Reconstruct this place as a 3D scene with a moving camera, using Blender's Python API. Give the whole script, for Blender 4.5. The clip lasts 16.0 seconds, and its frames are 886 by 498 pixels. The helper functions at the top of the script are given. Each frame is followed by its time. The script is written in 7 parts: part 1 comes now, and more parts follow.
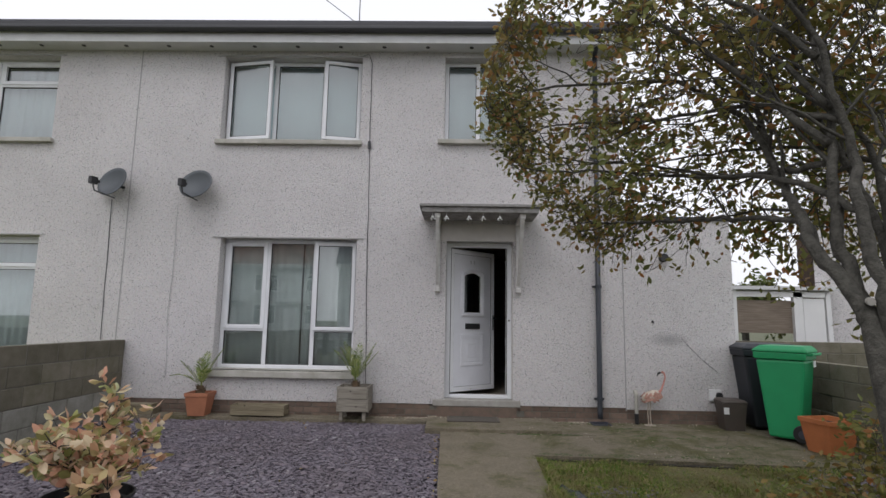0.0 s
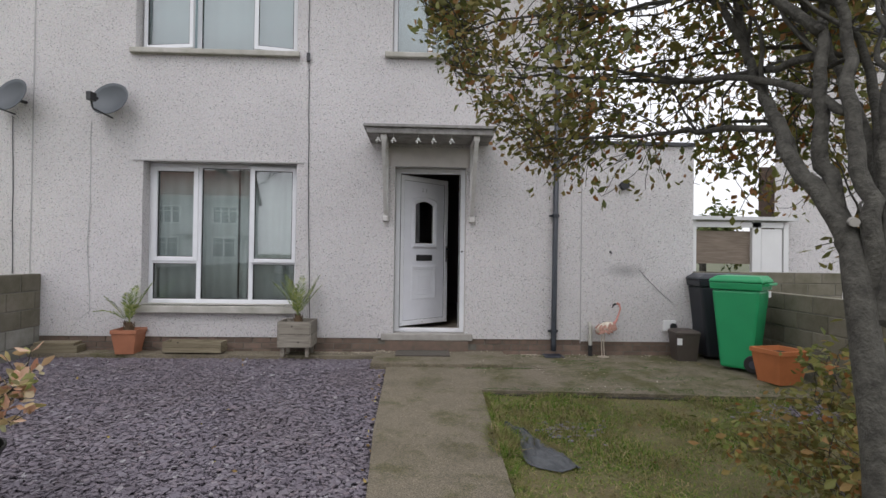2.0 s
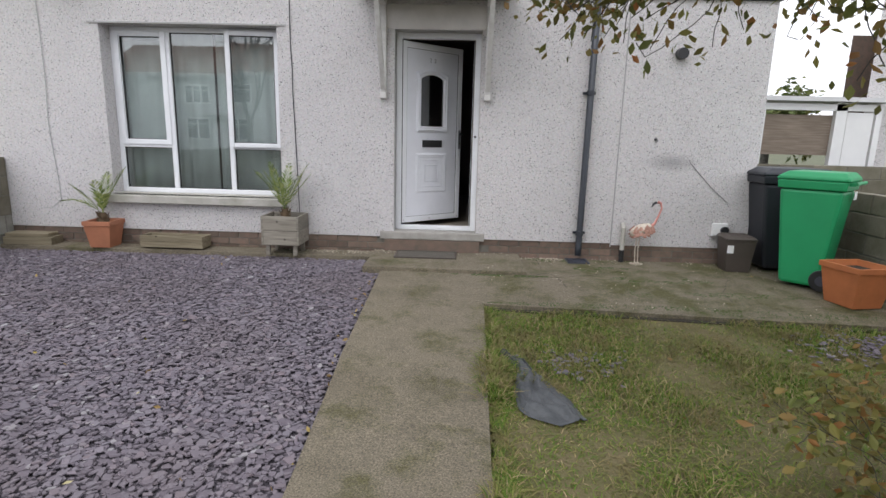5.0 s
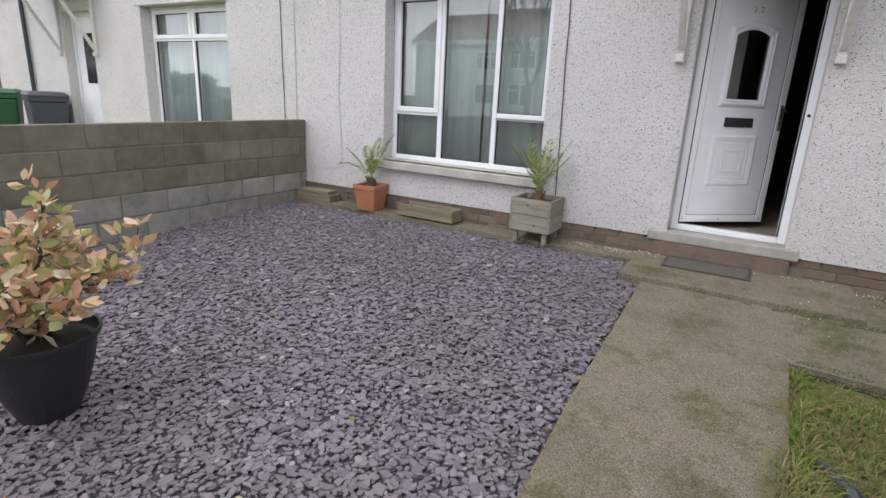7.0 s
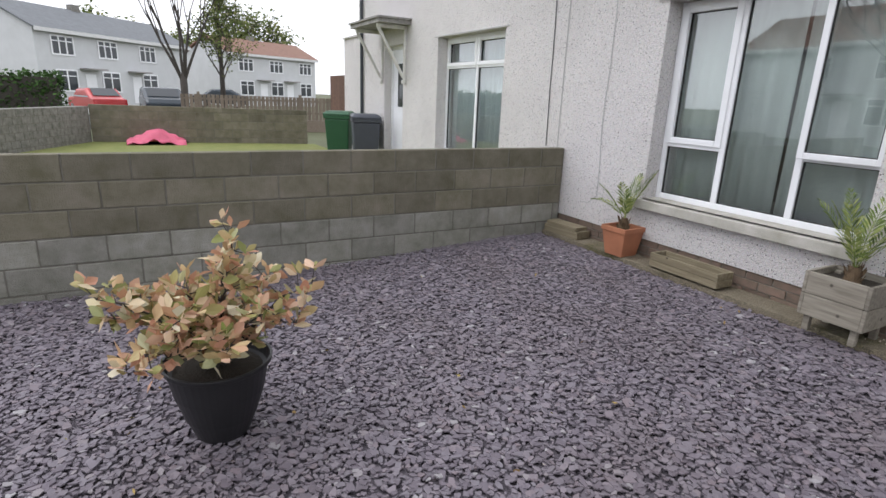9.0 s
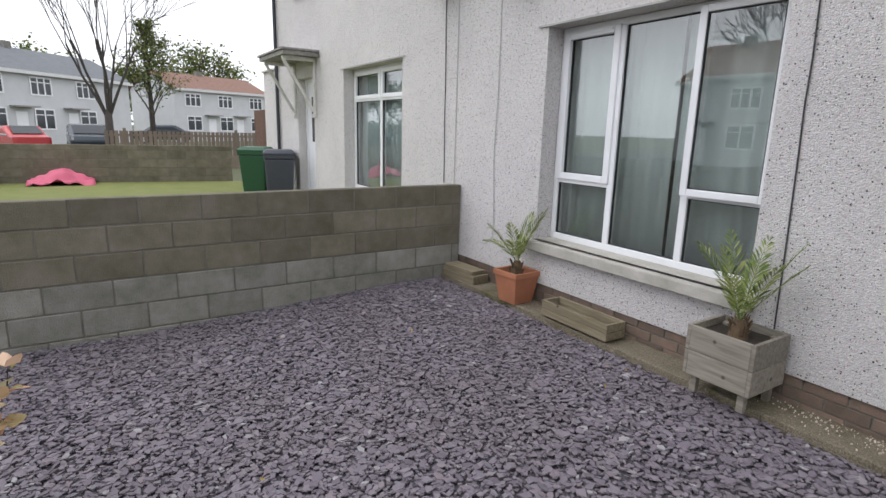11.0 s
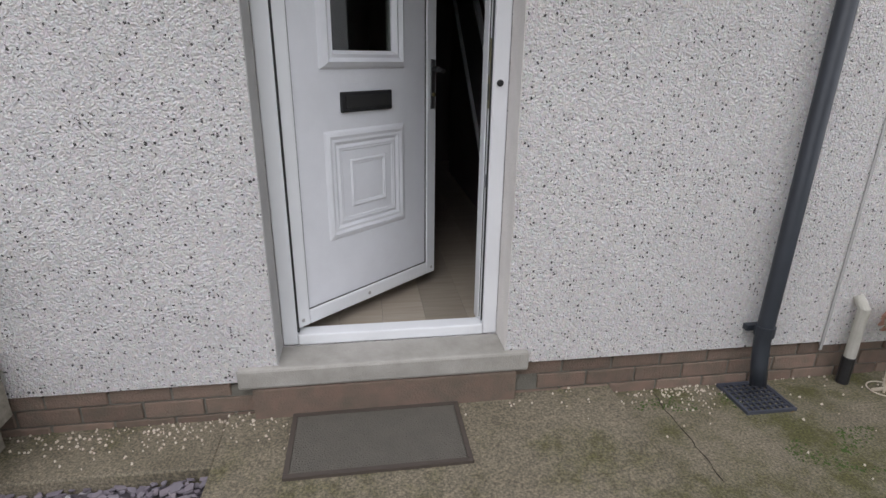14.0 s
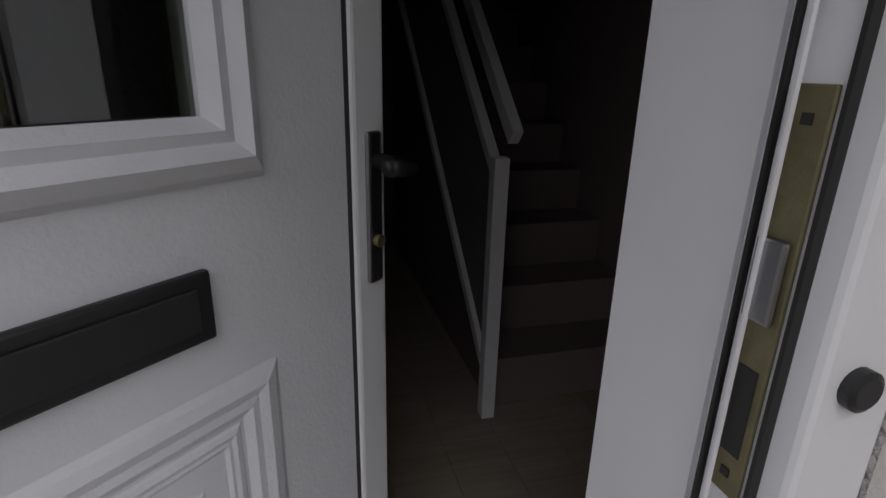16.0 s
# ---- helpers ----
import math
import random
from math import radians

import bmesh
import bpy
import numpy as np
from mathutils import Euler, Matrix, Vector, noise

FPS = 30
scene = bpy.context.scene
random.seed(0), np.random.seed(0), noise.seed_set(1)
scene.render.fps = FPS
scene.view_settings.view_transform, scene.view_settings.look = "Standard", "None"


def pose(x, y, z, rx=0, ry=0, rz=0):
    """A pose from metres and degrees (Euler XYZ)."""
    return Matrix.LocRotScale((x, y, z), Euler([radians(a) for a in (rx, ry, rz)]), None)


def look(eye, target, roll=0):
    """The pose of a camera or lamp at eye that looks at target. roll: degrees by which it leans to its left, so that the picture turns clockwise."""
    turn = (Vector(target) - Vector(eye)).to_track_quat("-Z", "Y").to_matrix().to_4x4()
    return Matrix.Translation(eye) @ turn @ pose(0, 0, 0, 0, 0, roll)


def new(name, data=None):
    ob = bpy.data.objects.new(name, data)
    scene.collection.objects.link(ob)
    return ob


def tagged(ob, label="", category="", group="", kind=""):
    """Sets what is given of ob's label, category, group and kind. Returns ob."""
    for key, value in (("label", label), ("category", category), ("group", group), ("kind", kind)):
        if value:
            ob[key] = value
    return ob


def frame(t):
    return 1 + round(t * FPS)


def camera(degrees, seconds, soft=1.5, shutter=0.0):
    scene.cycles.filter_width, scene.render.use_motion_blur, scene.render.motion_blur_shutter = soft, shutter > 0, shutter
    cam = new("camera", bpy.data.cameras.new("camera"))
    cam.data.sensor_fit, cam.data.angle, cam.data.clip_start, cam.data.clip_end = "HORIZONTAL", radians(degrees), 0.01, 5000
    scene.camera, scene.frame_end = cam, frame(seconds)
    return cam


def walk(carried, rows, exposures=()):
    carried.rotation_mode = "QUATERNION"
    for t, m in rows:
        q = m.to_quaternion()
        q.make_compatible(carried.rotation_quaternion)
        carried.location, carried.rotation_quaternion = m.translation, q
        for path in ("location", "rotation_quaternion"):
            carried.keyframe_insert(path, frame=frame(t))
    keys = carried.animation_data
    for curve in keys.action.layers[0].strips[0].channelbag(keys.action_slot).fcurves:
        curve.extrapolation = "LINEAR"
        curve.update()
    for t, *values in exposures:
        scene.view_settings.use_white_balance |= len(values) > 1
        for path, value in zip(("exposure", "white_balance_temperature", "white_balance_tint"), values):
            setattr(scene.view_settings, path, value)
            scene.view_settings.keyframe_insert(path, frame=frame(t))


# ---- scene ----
cam = camera(79.2, 16.0)
PATH = [
    (0, (-0.035, 0.113, 1.332), (-0.08, 2.095, 1.598), 1.0),
    (0.5, (0.031, 0.177, 1.285), (-0.036, 2.157, 1.559), 1.2),
    (1, (0.072, 0.247, 1.284), (0.06, 2.24, 1.45), 1.0),
    (1.5, (0.102, 0.402, 1.318), (0.125, 2.4, 1.4), 0.9),
    (2, (0.208, 0.598, 1.308), (0.284, 2.597, 1.329), 0.8),
    (2.5, (0.311, 0.75, 1.331), (0.399, 2.746, 1.255), 0.7),
    (3, (0.48, 0.899, 1.34), (0.54, 2.897, 1.27), 0.9),
    (3.5, (0.518, 0.968, 1.337), (0.542, 2.962, 1.176), 1.1),
    (5.8, (0.617, 1.907, 1.322), (0.359, 3.835, 0.856), 2.0),
    (6, (0.58, 1.978, 1.341), (0.209, 3.884, 0.862), 2.2),
    (6.5, (0.484, 2.182, 1.405), (-0.164, 4.009, 0.913), 2.5),
    (7, (0.456, 2.384, 1.376), (-0.504, 4.05, 0.824), 2.7),
    (7.5, (0.493, 2.623, 1.44), (-0.778, 4.033, 0.812), 2.9),
    (8, (0.447, 2.799, 1.429), (-1.041, 3.961, 0.77), 3.5),
    (8.5, (0.377, 2.973, 1.501), (-1.217, 4.011, 0.884), 3.1),
    (8.7, (0.373, 3.051, 1.512), (-1.264, 4.035, 0.92), 2.9),
    (10.8, (0.244, 4.038, 1.58), (-1.529, 4.869, 1.175), 1.9),
    (11, (0.249, 4.152, 1.569), (-1.395, 5.205, 1.136), 1.5),
    (11.5, (0.242, 4.334, 1.558), (-0.967, 5.868, 1.128), 2.2),
    (12, (0.254, 4.418, 1.543), (-0.388, 6.252, 1.067), 1.6),
    (12.5, (0.241, 4.438, 1.505), (0.101, 6.35, 0.938), 1.1),
    (13, (0.234, 4.593, 1.46), (0.446, 6.464, 0.786), 0.5),
    (13.5, (0.244, 5.018, 1.483), (0.492, 6.88, 0.796), 0.4),
    (14, (0.205, 5.535, 1.448), (0.489, 7.393, 0.764), 0.8),
    (14.5, (0.236, 5.988, 1.45), (0.541, 7.825, 0.719), 0.6),
    (15, (0.264, 6.503, 1.466), (0.571, 8.36, 0.787), 1.2),
    (15.5, (0.321, 6.95, 1.502), (0.732, 8.792, 0.839), 1.3),
    (16, (0.435, 7.373, 1.508), (0.946, 9.197, 0.868), 1.4),
]
EXPOSURES = [(0.0, 0.12, 6300, 14), (2.0, 0.40, 6300, 14), (3.5, 0.58, 6250, 13), (7.0, 0.86, 6250, 13), (11.0, 0.68, 6250, 13), (13.0, 0.68, 6250, 13), (14.5, 0.64, 6250, 13), (15.0, 0.52, 6250, 13), (15.5, 0.30, 6350, 14), (16.0, 0.18, 6450, 15)]
SKY, SUN, CLOUD = 0.15, 0.3, 6.8
LEAF_ANGLE = 41.5
TREE_X, TREE_Y = 1.86, 2.45
walk(cam, [(t, look(eye, target, roll)) for t, eye, target, roll in PATH], EXPOSURES)

# ---- sky and light ----
SUN_EL, SUN_AZ = 55.0, 200.0
world = bpy.data.worlds.new("overcast_sky")
scene.world = world
world.use_nodes = True
wn, wl = world.node_tree.nodes, world.node_tree.links
wn.clear()
w_out, w_bg, w_hsv, w_sky = (wn.new(k) for k in ("ShaderNodeOutputWorld", "ShaderNodeBackground", "ShaderNodeHueSaturation", "ShaderNodeTexSky"))
w_sky.sky_type = "NISHITA"
w_sky.sun_disc = False
w_sky.sun_elevation, w_sky.sun_rotation = radians(SUN_EL), radians(SUN_AZ)
w_sky.dust_density, w_sky.air_density, w_sky.ozone_density = 6.0, 1.2, 1.0
w_hsv.inputs["Saturation"].default_value = 0.08
w_hsv.inputs["Value"].default_value = 1.0
w_bg.inputs["Strength"].default_value = SKY
wl.new(w_sky.outputs[0], w_hsv.inputs["Color"])
w_mix = wn.new("ShaderNodeMixRGB")
w_mix.inputs["Fac"].default_value = 0.85
w_mix.inputs["Color2"].default_value = (CLOUD * 0.985, CLOUD, CLOUD * 1.02, 1)
wl.new(w_hsv.outputs[0], w_mix.inputs["Color1"])
wl.new(w_mix.outputs[0], w_bg.inputs[0])
wl.new(w_bg.outputs[0], w_out.inputs[0])
sun = new("sun", bpy.data.lights.new("sun", "SUN"))
sun.data.energy, sun.data.angle, sun.data.color = SUN, radians(25), (1.0, 0.97, 0.93)
sun.matrix_world = look((-3.0, -8.0, 12.0), (0, 0, 0))


# ---- materials ----
def mat(name, color, rough=0.8, metal=0.0, var=0.0, scale=5.0, dark=None, bump=0.0, bscale=60.0, spread=0.0, spec=0.5, detail=4.0):
    """A plain surface: base colour, broad stains towards dark, fine grain relief, and a spread of tone from object to object."""
    m = bpy.data.materials.new(name)
    m.use_nodes = True
    n, l = m.node_tree.nodes, m.node_tree.links
    b = n["Principled BSDF"]
    b.inputs["Base Color"].default_value = (*color, 1)
    b.inputs["Roughness"].default_value = rough
    b.inputs["Metallic"].default_value = metal
    b.inputs["Specular IOR Level"].default_value = spec
    tc = n.new("ShaderNodeNewGeometry")
    src = None
    if var > 0:
        nz = n.new("ShaderNodeTexNoise")
        nz.inputs["Scale"].default_value, nz.inputs["Detail"].default_value, nz.inputs["Roughness"].default_value = scale, 8, 0.65
        l.new(tc.outputs["Position"], nz.inputs["Vector"])
        rmp = n.new("ShaderNodeMapRange")
        rmp.inputs["From Min"].default_value, rmp.inputs["From Max"].default_value = 0.35, 0.7
        rmp.inputs["To Max"].default_value = var
        l.new(nz.outputs["Fac"], rmp.inputs["Value"])
        mx = n.new("ShaderNodeMixRGB")
        mx.inputs["Color1"].default_value = (*color, 1)
        mx.inputs["Color2"].default_value = (*(dark or tuple(c * 0.5 for c in color)), 1)
        l.new(rmp.outputs[0], mx.inputs["Fac"])
        src = mx.outputs[0]
    if spread > 0:
        oi = n.new("ShaderNodeObjectInfo")
        mr = n.new("ShaderNodeMapRange")
        mr.inputs["To Min"].default_value, mr.inputs["To Max"].default_value = 1 - spread, 1 + spread
        l.new(oi.outputs["Random"], mr.inputs["Value"])
        hs = n.new("ShaderNodeHueSaturation")
        l.new(mr.outputs[0], hs.inputs["Value"])
        if src:
            l.new(src, hs.inputs["Color"])
        else:
            hs.inputs["Color"].default_value = (*color, 1)
        src = hs.outputs[0]
    if src:
        l.new(src, b.inputs["Base Color"])
    if bump > 0:
        nb = n.new("ShaderNodeTexNoise")
        nb.inputs["Scale"].default_value, nb.inputs["Detail"].default_value = bscale, detail
        l.new(tc.outputs["Position"], nb.inputs["Vector"])
        bp = n.new("ShaderNodeBump")
        bp.inputs["Strength"].default_value, bp.inputs["Distance"].default_value = bump, 0.01
        l.new(nb.outputs["Fac"], bp.inputs["Height"])
        l.new(bp.outputs[0], b.inputs["Normal"])
    return m


def ramp(n, pts):
    r = n.new("ShaderNodeValToRGB")
    e = r.color_ramp.elements
    while len(e) < len(pts):
        e.new(0.5)
    for el, (p, c) in zip(e, pts):
        el.position, el.color = p, (*c, 1)
    return r


def roughcast(name, color, stone=118.0):
    """Painted pebble dash: small stones, dark pits between some of them, shade coloured into the hollows, faint dirt in
    broad patches.
    """
    m = bpy.data.materials.new(name)
    m.use_nodes = True
    n, l = m.node_tree.nodes, m.node_tree.links
    b = n["Principled BSDF"]
    b.inputs["Roughness"].default_value = 0.75
    b.inputs["Specular IOR Level"].default_value = 0.3
    tc = n.new("ShaderNodeTexCoord")
    warp = n.new("ShaderNodeTexNoise")
    warp.inputs["Scale"].default_value = 60.0
    l.new(tc.outputs["Object"], warp.inputs["Vector"])
    off = n.new("ShaderNodeVectorMath")
    off.operation = "MULTIPLY_ADD"
    off.inputs[1].default_value = (0.013, 0.013, 0.013)
    l.new(warp.outputs["Color"], off.inputs[0])
    l.new(tc.outputs["Object"], off.inputs[2])
    v = n.new("ShaderNodeTexVoronoi")
    v.inputs["Scale"].default_value = stone
    l.new(off.outputs[0], v.inputs["Vector"])
    v2 = n.new("ShaderNodeTexVoronoi")
    v2.inputs["Scale"].default_value = stone * 0.62
    l.new(off.outputs[0], v2.inputs["Vector"])
    nz = n.new("ShaderNodeTexNoise")
    nz.inputs["Scale"].default_value, nz.inputs["Detail"].default_value = stone * 1.5, 4
    l.new(tc.outputs["Object"], nz.inputs["Vector"])
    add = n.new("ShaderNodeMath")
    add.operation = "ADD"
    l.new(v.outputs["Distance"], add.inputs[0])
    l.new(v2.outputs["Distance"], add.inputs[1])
    hgt = n.new("ShaderNodeMath")
    hgt.operation = "SUBTRACT"
    l.new(add.outputs[0], hgt.inputs[1])
    crumb = n.new("ShaderNodeMath")
    crumb.operation = "MULTIPLY"
    crumb.inputs[1].default_value = 2.4
    l.new(nz.outputs["Fac"], crumb.inputs[0])
    l.new(crumb.outputs[0], hgt.inputs[0])
    v3 = n.new("ShaderNodeTexVoronoi")
    v3.inputs["Scale"].default_value = stone * 0.6
    warp2 = n.new("ShaderNodeTexNoise")
    warp2.inputs["Scale"].default_value, warp2.inputs["Detail"].default_value = 150.0, 3
    l.new(tc.outputs["Object"], warp2.inputs["Vector"])
    off2 = n.new("ShaderNodeVectorMath")
    off2.operation = "MULTIPLY_ADD"
    off2.inputs[1].default_value = (0.017, 0.017, 0.017)
    l.new(warp2.outputs["Color"], off2.inputs[0])
    l.new(tc.outputs["Object"], off2.inputs[2])
    l.new(off2.outputs[0], v3.inputs["Vector"])
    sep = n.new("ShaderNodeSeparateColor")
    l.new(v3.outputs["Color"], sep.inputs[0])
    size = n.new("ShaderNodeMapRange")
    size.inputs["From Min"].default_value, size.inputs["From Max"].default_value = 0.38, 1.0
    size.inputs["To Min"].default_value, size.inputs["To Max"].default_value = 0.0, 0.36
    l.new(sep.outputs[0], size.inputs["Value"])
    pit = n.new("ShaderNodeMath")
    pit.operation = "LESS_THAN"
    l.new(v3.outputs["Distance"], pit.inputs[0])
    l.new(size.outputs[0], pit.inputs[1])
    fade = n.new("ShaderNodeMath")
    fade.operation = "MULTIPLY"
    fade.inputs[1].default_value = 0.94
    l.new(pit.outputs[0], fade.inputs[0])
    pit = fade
    dirt = n.new("ShaderNodeTexNoise")
    dirt.inputs["Scale"].default_value, dirt.inputs["Detail"].default_value, dirt.inputs["Roughness"].default_value = 0.9, 8, 0.7
    l.new(tc.outputs["Object"], dirt.inputs["Vector"])
    dr = ramp(n, [(0.35, color), (0.7, tuple(c * 0.86 for c in color))])
    l.new(dirt.outputs["Fac"], dr.inputs["Fac"])
    cell = n.new("ShaderNodeMixRGB")
    cell.blend_type = "MULTIPLY"
    cell.inputs["Fac"].default_value = 0.07
    l.new(dr.outputs[0], cell.inputs["Color1"])
    l.new(v.outputs["Color"], cell.inputs["Color2"])
    # shade between the stones, put into the colour from their height
    hollow_shade = ramp(n, [(0.25, (1, 1, 1)), (0.95, (0.78, 0.77, 0.76))])
    l.new(add.outputs[0], hollow_shade.inputs["Fac"])
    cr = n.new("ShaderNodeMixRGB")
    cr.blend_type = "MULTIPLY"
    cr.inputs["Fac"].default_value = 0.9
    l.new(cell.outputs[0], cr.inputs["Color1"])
    l.new(hollow_shade.outputs[0], cr.inputs["Color2"])
    lump = n.new("ShaderNodeTexNoise")
    lump.inputs["Scale"].default_value, lump.inputs["Detail"].default_value, lump.inputs["Roughness"].default_value = 42.0, 4, 0.7
    l.new(tc.outputs["Object"], lump.inputs["Vector"])
    lr = ramp(n, [(0.38, (0.84, 0.835, 0.83)), (0.52, (1.0, 1.0, 1.0)), (0.66, (1.06, 1.06, 1.06))])
    l.new(lump.outputs["Fac"], lr.inputs["Fac"])
    cr0 = cr
    cr = n.new("ShaderNodeMixRGB")
    cr.blend_type = "MULTIPLY"
    cr.inputs["Fac"].default_value = 0.85
    l.new(cr0.outputs[0], cr.inputs["Color1"])
    l.new(lr.outputs[0], cr.inputs["Color2"])
    # one soot stain under the hook on the extension
    st = n.new("ShaderNodeMapping")
    st.vector_type = "POINT"
    st.inputs["Location"].default_value = (-2.83 / 0.24, 0, -1.13 / 0.085)
    st.inputs["Scale"].default_value = (1 / 0.24, 0, 1 / 0.085)
    l.new(tc.outputs["Object"], st.inputs["Vector"])
    ln = n.new("ShaderNodeVectorMath")
    ln.operation = "LENGTH"
    l.new(st.outputs[0], ln.inputs[0])
    so = n.new("ShaderNodeMapRange")
    so.inputs["From Min"].default_value, so.inputs["From Max"].default_value = 0.2, 1.3
    so.inputs["To Min"].default_value, so.inputs["To Max"].default_value = 0.45, 0.0
    l.new(ln.outputs["Value"], so.inputs["Value"])
    ms = n.new("ShaderNodeMixRGB")
    l.new(so.outputs[0], ms.inputs["Fac"])
    l.new(cr.outputs[0], ms.inputs["Color1"])
    ms.inputs["Color2"].default_value = (0.16, 0.16, 0.17, 1)
    cell = ms
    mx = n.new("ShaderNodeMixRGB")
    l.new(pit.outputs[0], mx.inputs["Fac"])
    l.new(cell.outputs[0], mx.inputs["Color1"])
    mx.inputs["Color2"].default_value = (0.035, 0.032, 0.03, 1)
    l.new(mx.outputs[0], b.inputs["Base Color"])
    bp = n.new("ShaderNodeBump")
    bp.inputs["Strength"].default_value, bp.inputs["Distance"].default_value = 0.85, 0.006
    l.new(hgt.outputs[0], bp.inputs["Height"])
    l.new(bp.outputs[0], b.inputs["Normal"])
    return m


def concrete(name, light, mid, green, wet):
    """Old path concrete: exposed aggregate grain, damp dark patches, algae and moss."""
    m = bpy.data.materials.new(name)
    m.use_nodes = True
    n, l = m.node_tree.nodes, m.node_tree.links
    b = n["Principled BSDF"]
    b.inputs["Roughness"].default_value = 0.85
    tc = n.new("ShaderNodeTexCoord")

    def nz(s, d, r=0.6):
        q = n.new("ShaderNodeTexNoise")
        q.inputs["Scale"].default_value, q.inputs["Detail"].default_value, q.inputs["Roughness"].default_value = s, d, r
        l.new(tc.outputs["Object"], q.inputs["Vector"])
        return q
    big, moss, grit, fine = nz(1.3, 8, 0.7), nz(2.3, 10, 0.75), nz(110, 3, 0.7), nz(420, 2)
    base = ramp(n, [(0.3, mid), (0.5, light), (0.72, wet)])
    l.new(big.outputs["Fac"], base.inputs["Fac"])
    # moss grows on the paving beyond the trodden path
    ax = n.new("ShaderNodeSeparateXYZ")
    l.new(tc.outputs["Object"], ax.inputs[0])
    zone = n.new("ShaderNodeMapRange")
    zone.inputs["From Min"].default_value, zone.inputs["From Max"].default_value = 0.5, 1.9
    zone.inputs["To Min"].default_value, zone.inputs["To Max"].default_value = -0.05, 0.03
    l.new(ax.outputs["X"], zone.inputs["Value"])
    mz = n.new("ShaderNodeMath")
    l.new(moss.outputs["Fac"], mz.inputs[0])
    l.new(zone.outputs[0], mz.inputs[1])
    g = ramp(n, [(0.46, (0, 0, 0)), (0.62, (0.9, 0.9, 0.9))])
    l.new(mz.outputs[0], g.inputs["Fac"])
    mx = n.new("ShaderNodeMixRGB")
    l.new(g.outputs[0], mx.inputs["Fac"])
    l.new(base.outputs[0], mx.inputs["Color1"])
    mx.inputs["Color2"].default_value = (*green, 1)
    sp = ramp(n, [(0.34, (0.35, 0.34, 0.31)), (0.5, (0.90, 0.90, 0.90)), (0.66, (1.75, 1.7, 1.6))])
    l.new(grit.outputs["Fac"], sp.inputs["Fac"])
    m2 = n.new("ShaderNodeMixRGB")
    m2.blend_type = "MULTIPLY"
    m2.inputs["Fac"].default_value = 0.8
    l.new(mx.outputs[0], m2.inputs["Color1"])
    l.new(sp.outputs[0], m2.inputs["Color2"])
    l.new(m2.outputs[0], b.inputs["Base Color"])
    bp = n.new("ShaderNodeBump")
    bp.inputs["Strength"].default_value, bp.inputs["Distance"].default_value = 0.5, 0.006
    ad = n.new("ShaderNodeMath")
    ad.operation = "ADD"
    l.new(grit.outputs["Fac"], ad.inputs[0])
    l.new(fine.outputs["Fac"], ad.inputs[1])
    l.new(ad.outputs[0], bp.inputs["Height"])
    l.new(bp.outputs[0], b.inputs["Normal"])
    return m


def island(name, pts, rough=0.6, spec=0.4, bump=0.2, bscale=80.0, trans=0.0, patch=None):
    """A surface whose pieces each take a tone of their own from the ramp; patch mixes in a second colour over broad areas."""
    m = bpy.data.materials.new(name)
    m.use_nodes = True
    n, l = m.node_tree.nodes, m.node_tree.links
    b = n["Principled BSDF"]
    b.inputs["Roughness"].default_value = rough
    b.inputs["Specular IOR Level"].default_value = spec
    ge = n.new("ShaderNodeNewGeometry")
    r = ramp(n, pts)
    l.new(ge.outputs["Random Per Island"], r.inputs["Fac"])
    tc = n.new("ShaderNodeTexCoord")
    src = r.outputs[0]
    if patch:
        q = n.new("ShaderNodeTexNoise")
        q.inputs["Scale"].default_value, q.inputs["Detail"].default_value = patch[1], 5
        l.new(tc.outputs["Object"], q.inputs["Vector"])
        mr = n.new("ShaderNodeMapRange")
        mr.inputs["From Min"].default_value, mr.inputs["From Max"].default_value, mr.inputs["To Max"].default_value = 0.45, 0.65, patch[2]
        l.new(q.outputs["Fac"], mr.inputs["Value"])
        mx = n.new("ShaderNodeMixRGB")
        l.new(mr.outputs[0], mx.inputs["Fac"])
        l.new(src, mx.inputs["Color1"])
        mx.inputs["Color2"].default_value = (*patch[0], 1)
        src = mx.outputs[0]
    l.new(src, b.inputs["Base Color"])
    if bump:
        nb = n.new("ShaderNodeTexNoise")
        nb.inputs["Scale"].default_value = bscale
        l.new(tc.outputs["Object"], nb.inputs["Vector"])
        bp = n.new("ShaderNodeBump")
        bp.inputs["Strength"].default_value, bp.inputs["Distance"].default_value = bump, 0.004
        l.new(nb.outputs["Fac"], bp.inputs["Height"])
        l.new(bp.outputs[0], b.inputs["Normal"])
    if trans:
        t = n.new("ShaderNodeBsdfTranslucent")
        l.new(src, t.inputs["Color"])
        ms = n.new("ShaderNodeMixShader")
        ms.inputs["Fac"].default_value = trans
        out = n["Material Output"]
        l.new(b.outputs[0], ms.inputs[1])
        l.new(t.outputs[0], ms.inputs[2])
        l.new(ms.outputs[0], out.inputs["Surface"])
    return m


